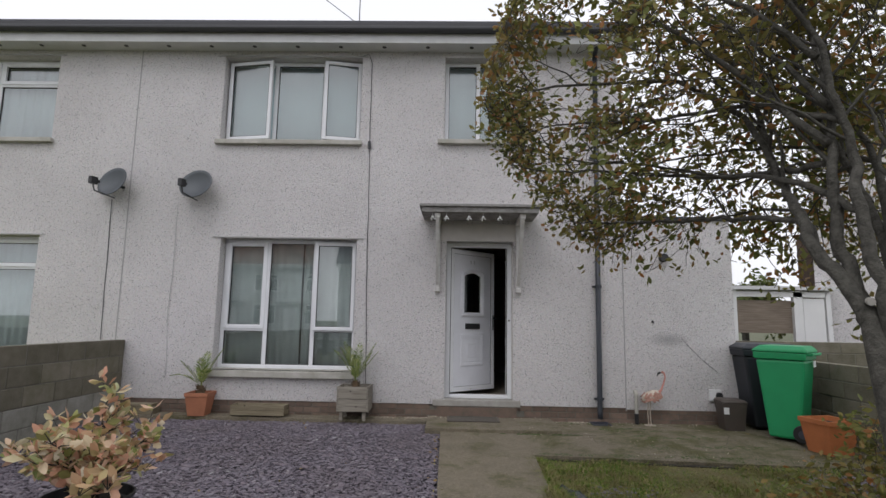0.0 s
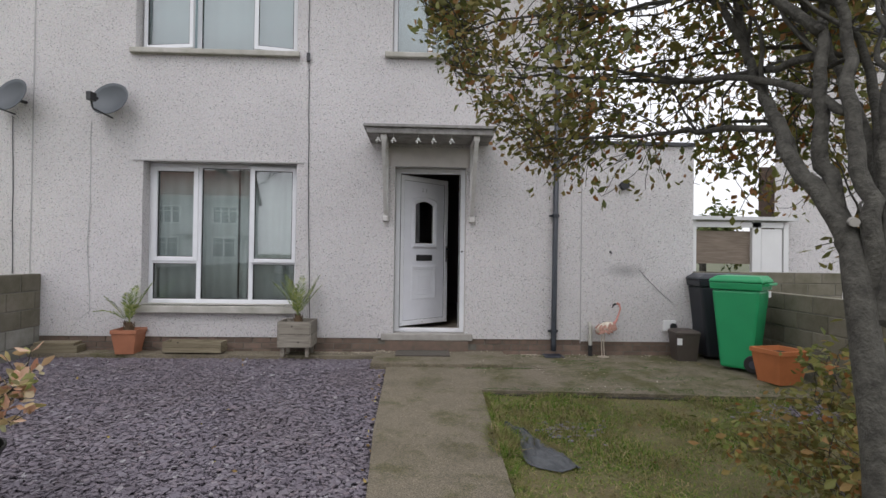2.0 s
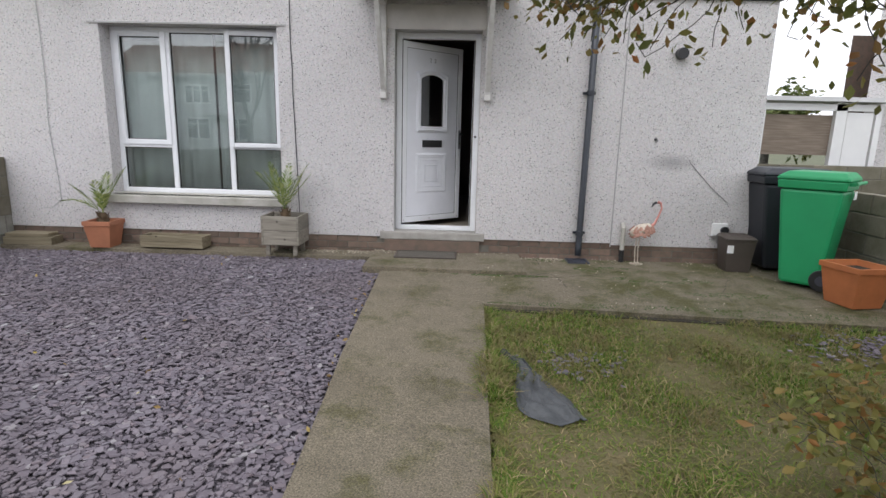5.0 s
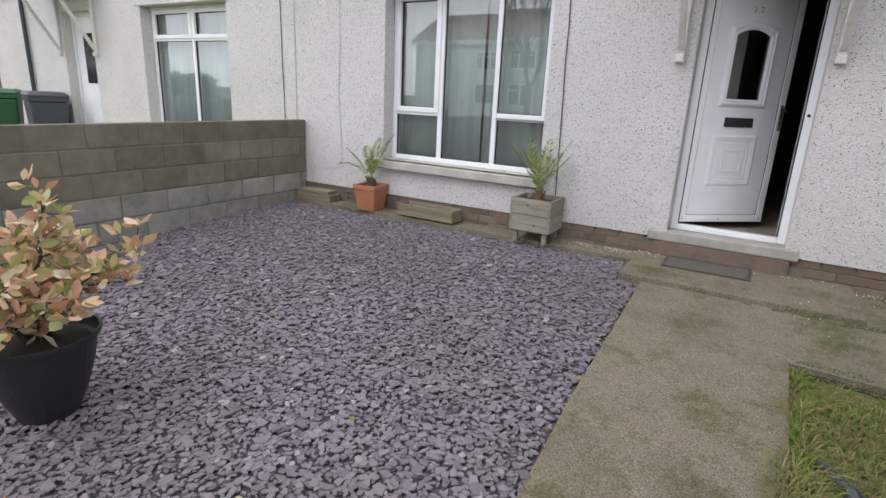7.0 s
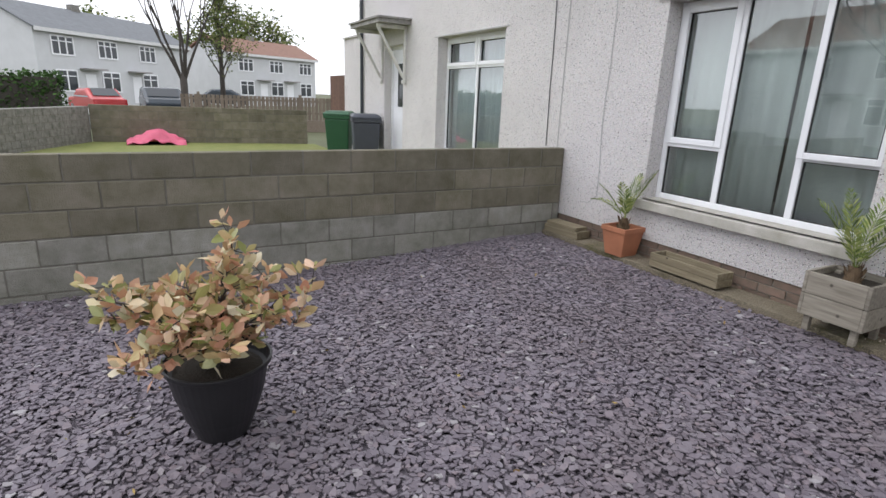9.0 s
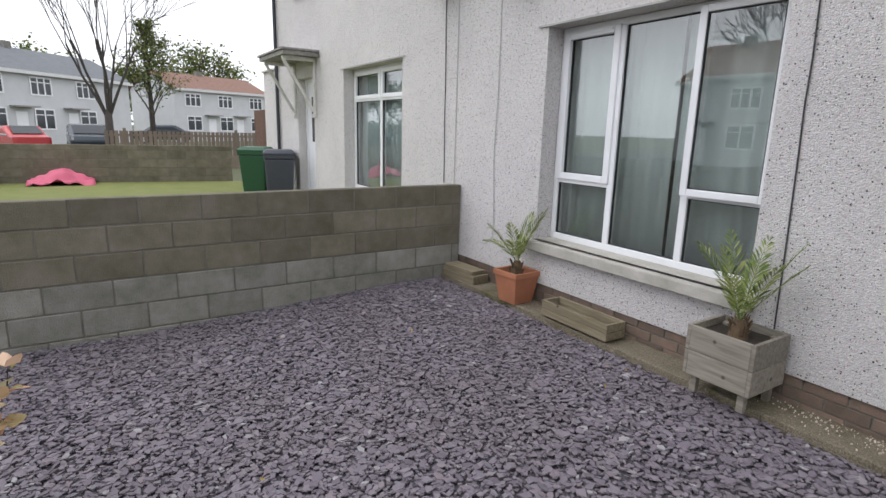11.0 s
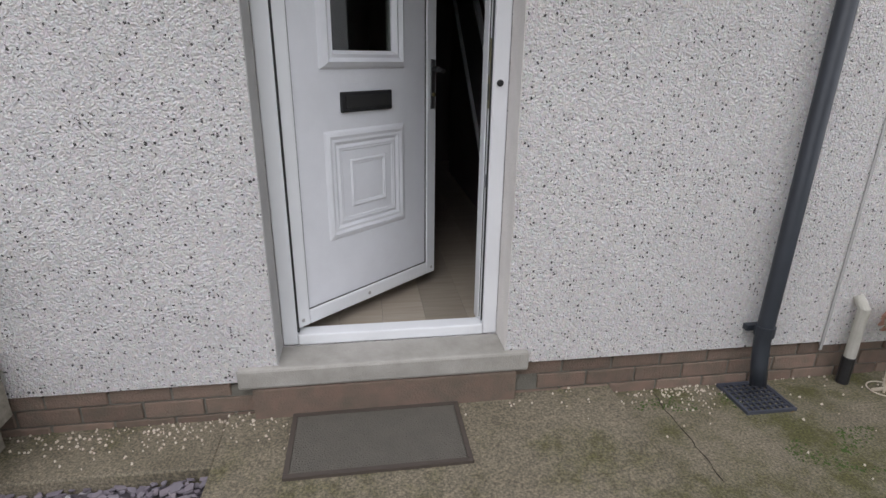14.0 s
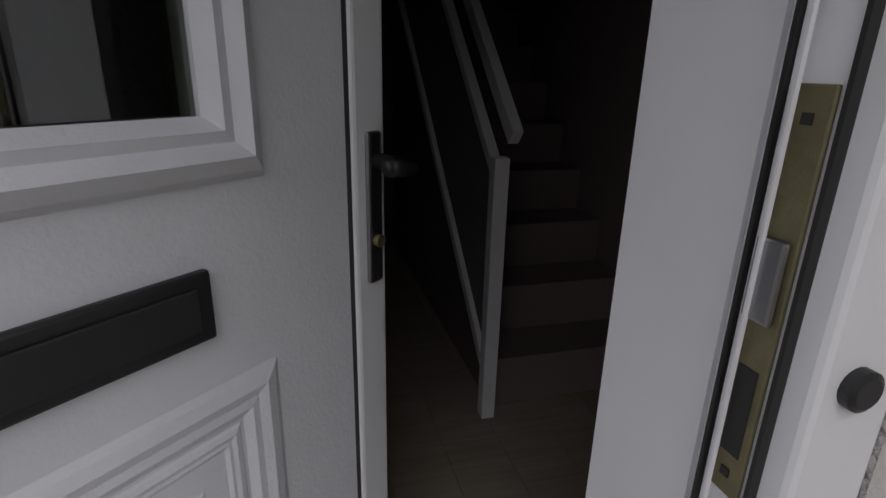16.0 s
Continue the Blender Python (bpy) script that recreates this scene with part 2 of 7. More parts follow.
def pane_material(name, tint, base=0.06):
    m = bpy.data.materials.new(name)
    m.use_nodes = True
    n, l = m.node_tree.nodes, m.node_tree.links
    n.remove(n["Principled BSDF"])
    t, g, f, ms, pw, sc = (n.new(k) for k in ("ShaderNodeBsdfTransparent", "ShaderNodeBsdfGlossy", "ShaderNodeLayerWeight", "ShaderNodeMixShader", "ShaderNodeMath", "ShaderNodeMath"))
    t.inputs["Color"].default_value = (*tint, 1)
    g.inputs["Roughness"].default_value = 0.01
    f.inputs["Blend"].default_value = 0.5
    pw.operation, sc.operation = "POWER", "MULTIPLY_ADD"
    pw.inputs[1].default_value = 3.5
    sc.inputs[1].default_value, sc.inputs[2].default_value = 0.75, base
    l.new(f.outputs["Facing"], pw.inputs[0])
    l.new(pw.outputs[0], sc.inputs[0])
    l.new(sc.outputs[0], ms.inputs["Fac"])
    l.new(t.outputs[0], ms.inputs[1])
    l.new(g.outputs[0], ms.inputs[2])
    l.new(ms.outputs[0], n["Material Output"].inputs["Surface"])
    return m


def wood(name, c1, c2, knots=True, rough=0.8):
    m = bpy.data.materials.new(name)
    m.use_nodes = True
    n, l = m.node_tree.nodes, m.node_tree.links
    b = n["Principled BSDF"]
    b.inputs["Roughness"].default_value = rough
    tc = n.new("ShaderNodeTexCoord")
    mp = n.new("ShaderNodeMapping")
    mp.inputs["Scale"].default_value = (3, 40, 40)
    sh = n.new("ShaderNodeObjectInfo")
    sc = n.new("ShaderNodeVectorMath")
    sc.operation = "MULTIPLY_ADD"
    sc.inputs[1].default_value = (7.3, 5.1, 3.7)
    l.new(sh.outputs["Random"], sc.inputs[0])
    l.new(tc.outputs["Object"], sc.inputs[2])
    l.new(sc.outputs[0], mp.inputs["Vector"])
    q = n.new("ShaderNodeTexNoise")
    q.inputs["Scale"].default_value, q.inputs["Detail"].default_value, q.inputs["Distortion"].default_value = 1.0, 8, 0.6
    l.new(mp.outputs[0], q.inputs["Vector"])
    r = ramp(n, [(0.3, c1), (0.7, c2)])
    l.new(q.outputs["Fac"], r.inputs["Fac"])
    oi = n.new("ShaderNodeObjectInfo")
    mr = n.new("ShaderNodeMapRange")
    mr.inputs["To Min"].default_value, mr.inputs["To Max"].default_value = 0.82, 1.15
    l.new(oi.outputs["Random"], mr.inputs["Value"])
    hs = n.new("ShaderNodeHueSaturation")
    l.new(mr.outputs[0], hs.inputs["Value"])
    l.new(r.outputs[0], hs.inputs["Color"])
    src = hs.outputs[0]
    if knots:
        v = n.new("ShaderNodeTexVoronoi")
        v.inputs["Scale"].default_value = 7
        l.new(sc.outputs[0], v.inputs["Vector"])
        k = ramp(n, [(0.06, (1, 1, 1)), (0.12, (0, 0, 0))])
        l.new(v.outputs["Distance"], k.inputs["Fac"])
        mx = n.new("ShaderNodeMixRGB")
        l.new(k.outputs[0], mx.inputs["Fac"])
        l.new(src, mx.inputs["Color1"])
        mx.inputs["Color2"].default_value = (*(c * 0.4 for c in c1), 1)
        src = mx.outputs[0]
    l.new(src, b.inputs["Base Color"])
    bp = n.new("ShaderNodeBump")
    bp.inputs["Strength"].default_value, bp.inputs["Distance"].default_value = 0.3, 0.004
    l.new(q.outputs["Fac"], bp.inputs["Height"])
    l.new(bp.outputs[0], b.inputs["Normal"])
    return m


M = dict(
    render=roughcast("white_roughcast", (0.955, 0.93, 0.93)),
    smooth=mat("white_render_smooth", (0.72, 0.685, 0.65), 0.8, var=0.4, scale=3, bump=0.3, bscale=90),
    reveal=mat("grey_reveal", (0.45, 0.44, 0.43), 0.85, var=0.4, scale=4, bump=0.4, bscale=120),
    upvc=mat("white_upvc", (0.80, 0.81, 0.83), 0.35, var=0.12, scale=3),
    doorw=mat("white_door_skin", (0.78, 0.79, 0.83), 0.42, var=0.12, scale=6, bump=0.15, bscale=160),
    rubber=mat("black_gasket", (0.02, 0.02, 0.02), 0.6),
    plastic=mat("black_plastic", (0.02, 0.02, 0.022), 0.4, var=0.3, scale=8),
    pipe=mat("dark_painted_pipe", (0.03, 0.035, 0.045), 0.4, var=0.4, scale=9, bump=0.1, bscale=40),
    steel=mat("satin_steel", (0.35, 0.35, 0.36), 0.35, 1.0, var=0.3, scale=30),
    brass=mat("worn_brass_plate", (0.30, 0.27, 0.16), 0.6, 0.8, var=0.7, scale=40, bump=0.1, bscale=90),
    sill=mat("painted_stone_sill", (0.50, 0.48, 0.44), 0.85, var=0.7, scale=5, dark=(0.27, 0.26, 0.20), bump=0.35, bscale=110),
    step=mat("concrete_step", (0.40, 0.38, 0.35), 0.8, var=0.7, scale=5, dark=(0.22, 0.21, 0.18), bump=0.35, bscale=150),
    canopy=mat("weathered_grey_canopy", (0.33, 0.32, 0.31), 0.85, var=0.8, scale=9, dark=(0.14, 0.13, 0.12), bump=0.3, bscale=80),
    paintwood=mat("white_painted_timber", (0.68, 0.67, 0.65), 0.6, var=0.5, scale=14, dark=(0.40, 0.37, 0.33), bump=0.2, bscale=60),
    fascia=mat("white_fascia", (0.62, 0.62, 0.62), 0.5, var=0.25, scale=4),
    gutter=mat("dark_gutter", (0.045, 0.045, 0.05), 0.5, var=0.3, scale=6),
    tile=mat("dark_roof_tiles", (0.10, 0.10, 0.11), 0.85, var=0.5, scale=8, bump=0.5, bscale=30),
    redtile=mat("red_roof_tiles", (0.23, 0.13, 0.095), 0.85, var=0.5, scale=3, bump=0.5, bscale=20),
    greytile=mat("grey_roof_tiles", (0.16, 0.17, 0.18), 0.85, var=0.5, scale=3, bump=0.5, bscale=20),
    farwall=mat("far_white_render", (0.55, 0.56, 0.57), 0.85, var=0.2, scale=1),
    brick=mat("plinth_brick", (0.20, 0.135, 0.105), 0.9, var=0.8, scale=14, dark=(0.12, 0.105, 0.08), bump=0.6, bscale=120, spread=0.25),
    mortar=mat("mortar", (0.17, 0.16, 0.135), 0.95, var=0.5, scale=10, bump=0.5, bscale=120),
    block=mat("mossy_concrete_block", (0.20, 0.18, 0.14), 0.95, var=0.85, scale=4, dark=(0.105, 0.10, 0.058), bump=0.8, bscale=110, spread=0.18),
    blockpale=mat("pale_concrete_block", (0.29, 0.28, 0.25), 0.95, var=0.85, scale=5, dark=(0.15, 0.15, 0.115), bump=0.8, bscale=110, spread=0.15),
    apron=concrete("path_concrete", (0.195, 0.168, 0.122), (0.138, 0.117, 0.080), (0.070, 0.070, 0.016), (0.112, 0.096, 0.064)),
    slatebed=mat("slate_bed", (0.105, 0.092, 0.108), 0.95, var=0.5, scale=20, bump=0.8, bscale=60),
    slate=island("plum_slate_chippings", [(0.0, (0.125, 0.108, 0.128)), (0.3, (0.160, 0.138, 0.163)), (0.6, (0.185, 0.168, 0.192)), (0.85, (0.215, 0.187, 0.212)), (0.96, (0.190, 0.155, 0.172)), (1.0, (0.34, 0.33, 0.34))], 0.6, 0.35, 0.4, 70, patch=((0.155, 0.128, 0.135), 1.1, 0.45)),
    soil=mat("dark_soil", (0.035, 0.028, 0.02), 0.95, var=0.5, scale=20, bump=1.0, bscale=70),
    turf=mat("thatched_turf", (0.125, 0.12, 0.045), 0.95, var=0.9, scale=7, dark=(0.17, 0.13, 0.07), bump=1.0, bscale=90),
    grass=island("grass_blades", [(0.0, (0.07, 0.14, 0.018)), (0.4, (0.15, 0.23, 0.035)), (0.65, (0.22, 0.25, 0.06)), (0.85, (0.30, 0.24, 0.11)), (1.0, (0.42, 0.34, 0.19))], 0.7, 0.2, 0.0, trans=0.25, patch=((0.22, 0.175, 0.085), 4.5, 0.8)),
    moss=mat("moss", (0.06, 0.10, 0.02), 0.95, bump=1.0, bscale=150, var=0.5, scale=30),
    terra=mat("terracotta_plastic", (0.42, 0.17, 0.09), 0.65, var=0.4, scale=6, bump=0.1, bscale=60),
    terra2=mat("orange_terracotta_plastic", (0.50, 0.17, 0.06), 0.6, var=0.4, scale=6, bump=0.1, bscale=60),
    potblack=mat("black_pot", (0.018, 0.018, 0.02), 0.45, var=0.3, scale=6),
    planter=wood("weathered_planter_wood", (0.17, 0.15, 0.12), (0.29, 0.265, 0.22)),
    trough=wood("greenish_trough_wood", (0.16, 0.13, 0.08), (0.28, 0.24, 0.16)),
    greenbin=mat("green_bin_plastic", (0.015, 0.30, 0.11), 0.45, var=0.2, scale=4, bump=0.1, bscale=60),
    darkgreen=mat("dark_green_bin_plastic", (0.02, 0.09, 0.04), 0.5, var=0.2, scale=4),
    blackbin=mat("black_bin_plastic", (0.022, 0.025, 0.032), 0.5, var=0.3, scale=4),
    greybin=mat("grey_bin_plastic", (0.06, 0.065, 0.085), 0.5, var=0.3, scale=4),
    brownbin=mat("brown_caddy_plastic", (0.075, 0.06, 0.05), 0.55, var=0.3, scale=6),
    dish=mat("grey_dish_paint", (0.085, 0.095, 0.105), 0.5, var=0.3, scale=5),
    pink=mat("flaking_pink_paint", (0.62, 0.36, 0.29), 0.7, var=0.9, scale=38, dark=(0.25, 0.12, 0.08)),
    salmon=mat("faded_salmon_paint", (0.68, 0.30, 0.25), 0.7, var=0.6, scale=30),
    cream=mat("cream_paint", (0.66, 0.60, 0.50), 0.7, var=0.7, scale=25, dark=(0.3, 0.2, 0.14)),
    pinksheet=mat("pink_sheet", (0.62, 0.12, 0.20), 0.6, var=0.4, scale=3),
    red=mat("red_car_paint", (0.38, 0.03, 0.03), 0.25, 0.1),
    darkcar=mat("dark_car_paint", (0.03, 0.04, 0.05), 0.25, 0.1),
    silver=mat("silver_car_paint", (0.5, 0.51, 0.52), 0.3, 0.3),
    carglass=mat("car_glass", (0.03, 0.035, 0.04), 0.08),
    bark=mat("grey_lichened_bark", (0.10, 0.096, 0.08), 0.9, var=0.95, scale=22, dark=(0.03, 0.027, 0.023), bump=1.0, bscale=70),
    barkdark=mat("dark_bark", (0.06, 0.052, 0.045), 0.9, var=0.4, scale=10, bump=0.6, bscale=40),
    leaves=island("autumn_leaves", [(0.0, (0.09, 0.10, 0.035)), (0.35, (0.17, 0.20, 0.055)), (0.65, (0.28, 0.26, 0.08)), (0.84, (0.28, 0.16, 0.06)), (0.94, (0.38, 0.15, 0.05)), (1.0, (0.22, 0.30, 0.08))], 0.55, 0.3, 0.0, trans=0.35, patch=((0.26, 0.18, 0.06), 1.2, 0.5)),
    litter=island("dead_leaves", [(0.0, (0.20, 0.13, 0.06)), (0.5, (0.32, 0.22, 0.09)), (0.8, (0.40, 0.34, 0.10)), (1.0, (0.45, 0.42, 0.36))], 0.7, 0.2, 0.0),
    farleaves=island("far_green_leaves", [(0.0, (0.08, 0.11, 0.04)), (0.6, (0.15, 0.19, 0.06)), (1.0, (0.24, 0.24, 0.09))], 0.7, 0.2, 0.0, trans=0.2),
    shrubleaves=island("variegated_leaves", [(0.0, (0.26, 0.28, 0.08)), (0.2, (0.55, 0.42, 0.22)), (0.42, (0.56, 0.29, 0.19)), (0.6, (0.66, 0.44, 0.31)), (0.76, (0.66, 0.56, 0.36)), (0.86, (0.22, 0.26, 0.07)), (1.0, (0.76, 0.68, 0.52))], 0.5, 0.35, 0.0, trans=0.25),
    palm=island("palm_leaflets", [(0.0, (0.08, 0.12, 0.03)), (0.5, (0.20, 0.27, 0.07)), (1.0, (0.44, 0.46, 0.18))], 0.5, 0.4, 0.0, trans=0.2),
    fibre=mat("palm_fibre", (0.12, 0.08, 0.045), 0.95, var=0.6, scale=30, bump=1.0, bscale=60),
    hedge=island("hedge_leaves", [(0.0, (0.02, 0.05, 0.01)), (1.0, (0.06, 0.12, 0.03))], 0.7, 0.2, 0.0),
    curtain=mat("grey_curtain", (0.70, 0.75, 0.74), 0.9, var=0.3, scale=3),
    net=mat("white_net_curtain", (0.74, 0.80, 0.84), 0.9, var=0.3, scale=3),
    blind=mat("pale_blue_blind", (0.60, 0.72, 0.76), 0.8, var=0.15, scale=3),
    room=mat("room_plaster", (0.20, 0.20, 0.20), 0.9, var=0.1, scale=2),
    # the hall's lack of light is put into this dark tone
    hall=mat("unlit_hall_tone", (0.20, 0.16, 0.155), 0.9, var=0.1, scale=2),
    laminate=wood("oak_laminate", (0.30, 0.255, 0.20), (0.38, 0.33, 0.27), False, 0.4),
    mat=mat("rubber_doormat", (0.125, 0.112, 0.095), 0.9, var=0.6, scale=14, dark=(0.09, 0.085, 0.07), bump=1.0, bscale=160),
    asphalt=mat("asphalt", (0.06, 0.06, 0.062), 0.9, var=0.4, scale=2, bump=0.4, bscale=60),
    earth=mat("rough_ground", (0.11, 0.12, 0.06), 0.95, var=0.8, scale=0.6, bump=0.6, bscale=12),
    lawn=mat("neighbour_lawn", (0.19, 0.20, 0.06), 0.95, var=0.6, scale=2.5, dark=(0.11, 0.15, 0.03), bump=0.8, bscale=50),
    fence=wood("grey_brown_fence", (0.13, 0.10, 0.075), (0.22, 0.18, 0.14), False),
    gatewood=wood("brown_gate_boards", (0.09, 0.045, 0.03), (0.14, 0.08, 0.055), False),
    stone=mat("rubble_stone", (0.24, 0.23, 0.21), 0.95, var=0.9, scale=9, dark=(0.09, 0.09, 0.075), bump=0.9, bscale=20),
    white=mat("white_plastic", (0.75, 0.75, 0.74), 0.5, var=0.1),
    cable=mat("dark_cable", (0.05, 0.05, 0.055), 0.6),
    greycable=mat("grey_cable", (0.45, 0.45, 0.44), 0.6),
    bag=mat("grey_black_sacking", (0.05, 0.055, 0.06), 0.55, var=0.8, scale=7, dark=(0.12, 0.125, 0.13), bump=0.6, bscale=50),
    pane=pane_material("window_glass", (0.84, 0.87, 0.86), 0.15),
    doorpane=pane_material("door_glass", (0.6, 0.63, 0.58), 0.17),
)


# ---- building helpers ----
def box(bm, x0, x1, y0, y1, z0, z1, m=None):
    vs = [bm.verts.new(p) for p in ((x0, y0, z0), (x1, y0, z0), (x1, y1, z0), (x0, y1, z0), (x0, y0, z1), (x1, y0, z1), (x1, y1, z1), (x0, y1, z1))]
    if m is not None:
        for v in vs:
            v.co = m @ v.co
    for f in ((3, 2, 1, 0), (4, 5, 6, 7), (0, 1, 5, 4), (1, 2, 6, 5), (2, 3, 7, 6), (3, 0, 4, 7)):
        bm.faces.new([vs[i] for i in f])


def prism(bm, pts, z0, z1):
    """An upright prism over a plan given anticlockwise."""
    lo, hi = [bm.verts.new((x, y, z0)) for x, y in pts], [bm.verts.new((x, y, z1)) for x, y in pts]
    n = len(pts)
    bm.faces.new(lo[::-1])
    bm.faces.new(hi)
    for i in range(n):
        bm.faces.new((lo[i], lo[(i + 1) % n], hi[(i + 1) % n], hi[i]))


def tube(bm, pts, radii, sides=8, cap=True):
    rings = []
    pts = [Vector(p) for p in pts]
    if not isinstance(radii, (list, tuple)):
        radii = [radii] * len(pts)
    for i, p in enumerate(pts):
        d = (pts[min(i + 1, len(pts) - 1)] - pts[max(i - 1, 0)]).normalized()
        a = d.orthogonal().normalized() if i == 0 else (a - d * a.dot(d)).normalized()
        b = d.cross(a)
        rings.append([bm.verts.new(p + (a * math.cos(2 * math.pi * k / sides) + b * math.sin(2 * math.pi * k / sides)) * radii[i]) for k in range(sides)])
    for r0, r1 in zip(rings, rings[1:]):
        for k in range(sides):
            bm.faces.new((r0[k], r0[(k + 1) % sides], r1[(k + 1) % sides], r1[k]))
    if cap:
        bm.faces.new(rings[0][::-1])
        bm.faces.new(rings[-1])


def lathe(bm, profile, sides=32, at=(0, 0, 0), square=False, caps=True):
    """Turned solid; square gives four sides."""
    rings = []
    n = 4 if square else sides
    for r, z in profile:
        rings.append([bm.verts.new((at[0] + r * math.cos(2 * math.pi * (k + (0.5 if square else 0)) / n), at[1] + r * math.sin(2 * math.pi * (k + (0.5 if square else 0)) / n), at[2] + z)) for k in range(n)])
    for r0, r1 in zip(rings, rings[1:]):
        for k in range(n):
            bm.faces.new((r0[k], r0[(k + 1) % n], r1[(k + 1) % n], r1[k]))
    if caps:
        bm.faces.new(rings[0][::-1])
        bm.faces.new(rings[-1])


def mesh(name, bm, material, smooth=False):
    me = bpy.data.meshes.new(name)
    bmesh.ops.recalc_face_normals(bm, faces=bm.faces)
    bm.to_mesh(me)
    bm.free()
    me.materials.append(material)
    if smooth:
        me.shade_smooth()
    return me


def part(name, bm, material, parent=None, label="", bevel=0.0, smooth=False, kind=""):
    ob = new(name, mesh(name, bm, material, smooth))
    ob.parent = parent
    if label:
        ob["label"] = label
    if kind:
        ob["kind"] = kind
    if bevel:
        md = ob.modifiers.new("bevel", "BEVEL")
        md.width, md.segments, md.limit_method = bevel, 2, "ANGLE"
    return ob


def boxpart(name, b, material, parent=None, label="", bevel=0.0, m=None):
    bm = bmesh.new()
    box(bm, *b, m)
    return part(name, bm, material, parent, label, bevel)


def thing(name, label, category, at=(0, 0, 0), rz=0.0, group="", kind=""):
    ob = new(name)
    ob.matrix_world = pose(*at, 0, 0, rz)
    return tagged(ob, label, category, group, kind)


def quads(name, co, faces, material, parent=None, kind="stuff", label="", category=""):
    me = bpy.data.meshes.new(name)
    me.from_pydata(co, [], faces)
    me.materials.append(material)
    me.update()
    ob = new(name, me)
    ob.parent = parent
    return tagged(ob, label, category, "", kind)


def wall_mesh(bm, x0, x1, z0, z1, y0, y1, holes):
    """A wall along x with rectangular holes through it."""
    xs = sorted({x0, x1, *(h[0] for h in holes), *(h[1] for h in holes)})
    zs = sorted({z0, z1, *(h[2] for h in holes), *(h[3] for h in holes)})

    def solid(x, z):
        return x0 < x < x1 and z0 < z < z1 and not any(a < x < b and c < z < d for a, b, c, d in holes)
    for xa, xb in zip(xs, xs[1:]):
        for za, zb in zip(zs, zs[1:]):
            xm, zm = (xa + xb) / 2, (za + zb) / 2
            if not solid(xm, zm):
                continue
            for y in (y0, y1):
                bm.faces.new([bm.verts.new(p) for p in ((xa, y, za), (xb, y, za), (xb, y, zb), (xa, y, zb))])
            e = 1e-3
            if not solid(xa - e, zm):
                bm.faces.new([bm.verts.new(p) for p in ((xa, y0, za), (xa, y1, za), (xa, y1, zb), (xa, y0, zb))])
            if not solid(xb + e, zm):
                bm.faces.new([bm.verts.new(p) for p in ((xb, y0, za), (xb, y1, za), (xb, y1, zb), (xb, y0, zb))])
            if not solid(xm, za - e):
                bm.faces.new([bm.verts.new(p) for p in ((xa, y0, za), (xb, y0, za), (xb, y1, za), (xa, y1, za))])
            if not solid(xm, zb + e):
                bm.faces.new([bm.verts.new(p) for p in ((xa, y0, zb), (xb, y0, zb), (xb, y1, zb), (xa, y1, zb))])
    bmesh.ops.remove_doubles(bm, verts=bm.verts, dist=1e-4)


# ---- the pair of houses ----
FY = 7.405         # face of the roughcast
JX = -4.63         # joint between the two houses
MIR = 2 * JX       # the neighbour's house mirrors this one
WIN_L = (-3.29, -1.39, 0.64, 2.43)
WIN_U = (-3.41, -1.41, 3.84, 5.09)
WIN_S = (-0.21, 0.71, 3.87, 5.10)
DOOR = (-0.15, 0.755, 0.30, 2.42)
EXT_X, EXT_TOP, GABLE = 3.71, 2.75, 2.24


def mirrored(h):
    if h == WIN_L:
        return -7.76, -5.86, h[2], h[3]
    return (MIR - h[1], MIR - h[0], h[2], h[3])


house = thing("house_wall", "two-storey white roughcast semi-detached house front", "house wall", kind="structure")
bm = bmesh.new()
wall_mesh(bm, JX, GABLE, 0.24, 5.24, FY, FY + 0.32, [WIN_L, WIN_U, WIN_S, DOOR])
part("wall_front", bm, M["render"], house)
bm = bmesh.new()
wall_mesh(bm, GABLE + 0.004, EXT_X, 0.22, EXT_TOP, FY + 0.002, FY + 0.30, [])
box(bm, EXT_X - 0.25, EXT_X - 0.002, FY + 0.304, FY + 6, 0.0, EXT_TOP)
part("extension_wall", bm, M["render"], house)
bm = bmesh.new()
box(bm, GABLE - 0.25, GABLE - 0.002, FY + 0.324, FY + 7, 0.0, 5.24)
bmesh.ops.create_cube(bm, size=0.0001)
prism(bm, [(JX, FY + 7), (GABLE, FY + 7), (GABLE, FY + 7.25), (JX, FY + 7.25)], 0, 5.24)
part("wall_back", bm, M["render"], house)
bm = bmesh.new()
box(bm, GABLE + 0.01, EXT_X + 0.03, FY - 0.03, FY + 6, EXT_TOP + 0.004, EXT_TOP + 0.05)
part("extension_roof", bm, M["gutter"], house, "dark flat roof edge of the extension")

nbr = thing("neighbour_wall", "white roughcast front of the attached neighbouring house", "house wall", kind="structure")
bm = bmesh.new()
wall_mesh(bm, MIR - GABLE, JX - 0.003, 0.24, 5.24, FY, FY + 0.32, [mirrored(h) for h in (WIN_L, WIN_U, WIN_S, DOOR)])
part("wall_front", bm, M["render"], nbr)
bm = bmesh.new()
wall_mesh(bm, MIR - EXT_X, MIR - GABLE - 0.004, 0.0, EXT_TOP, FY + 0.15, FY + 0.45, [])
box(bm, MIR - EXT_X, MIR - EXT_X + 0.25, FY + 0.46, FY + 6, 0.0, EXT_TOP)
box(bm, MIR - GABLE, MIR - GABLE + 0.25, FY + 0.33, FY + 7, 0, 5.24)
box(bm, MIR - GABLE, JX, FY + 7, FY + 7.25, 0, 5.24)
box(bm, MIR - EXT_X, MIR - GABLE, FY + 0.1, FY + 6, EXT_TOP + 0.004, EXT_TOP + 0.04)
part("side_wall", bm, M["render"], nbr)

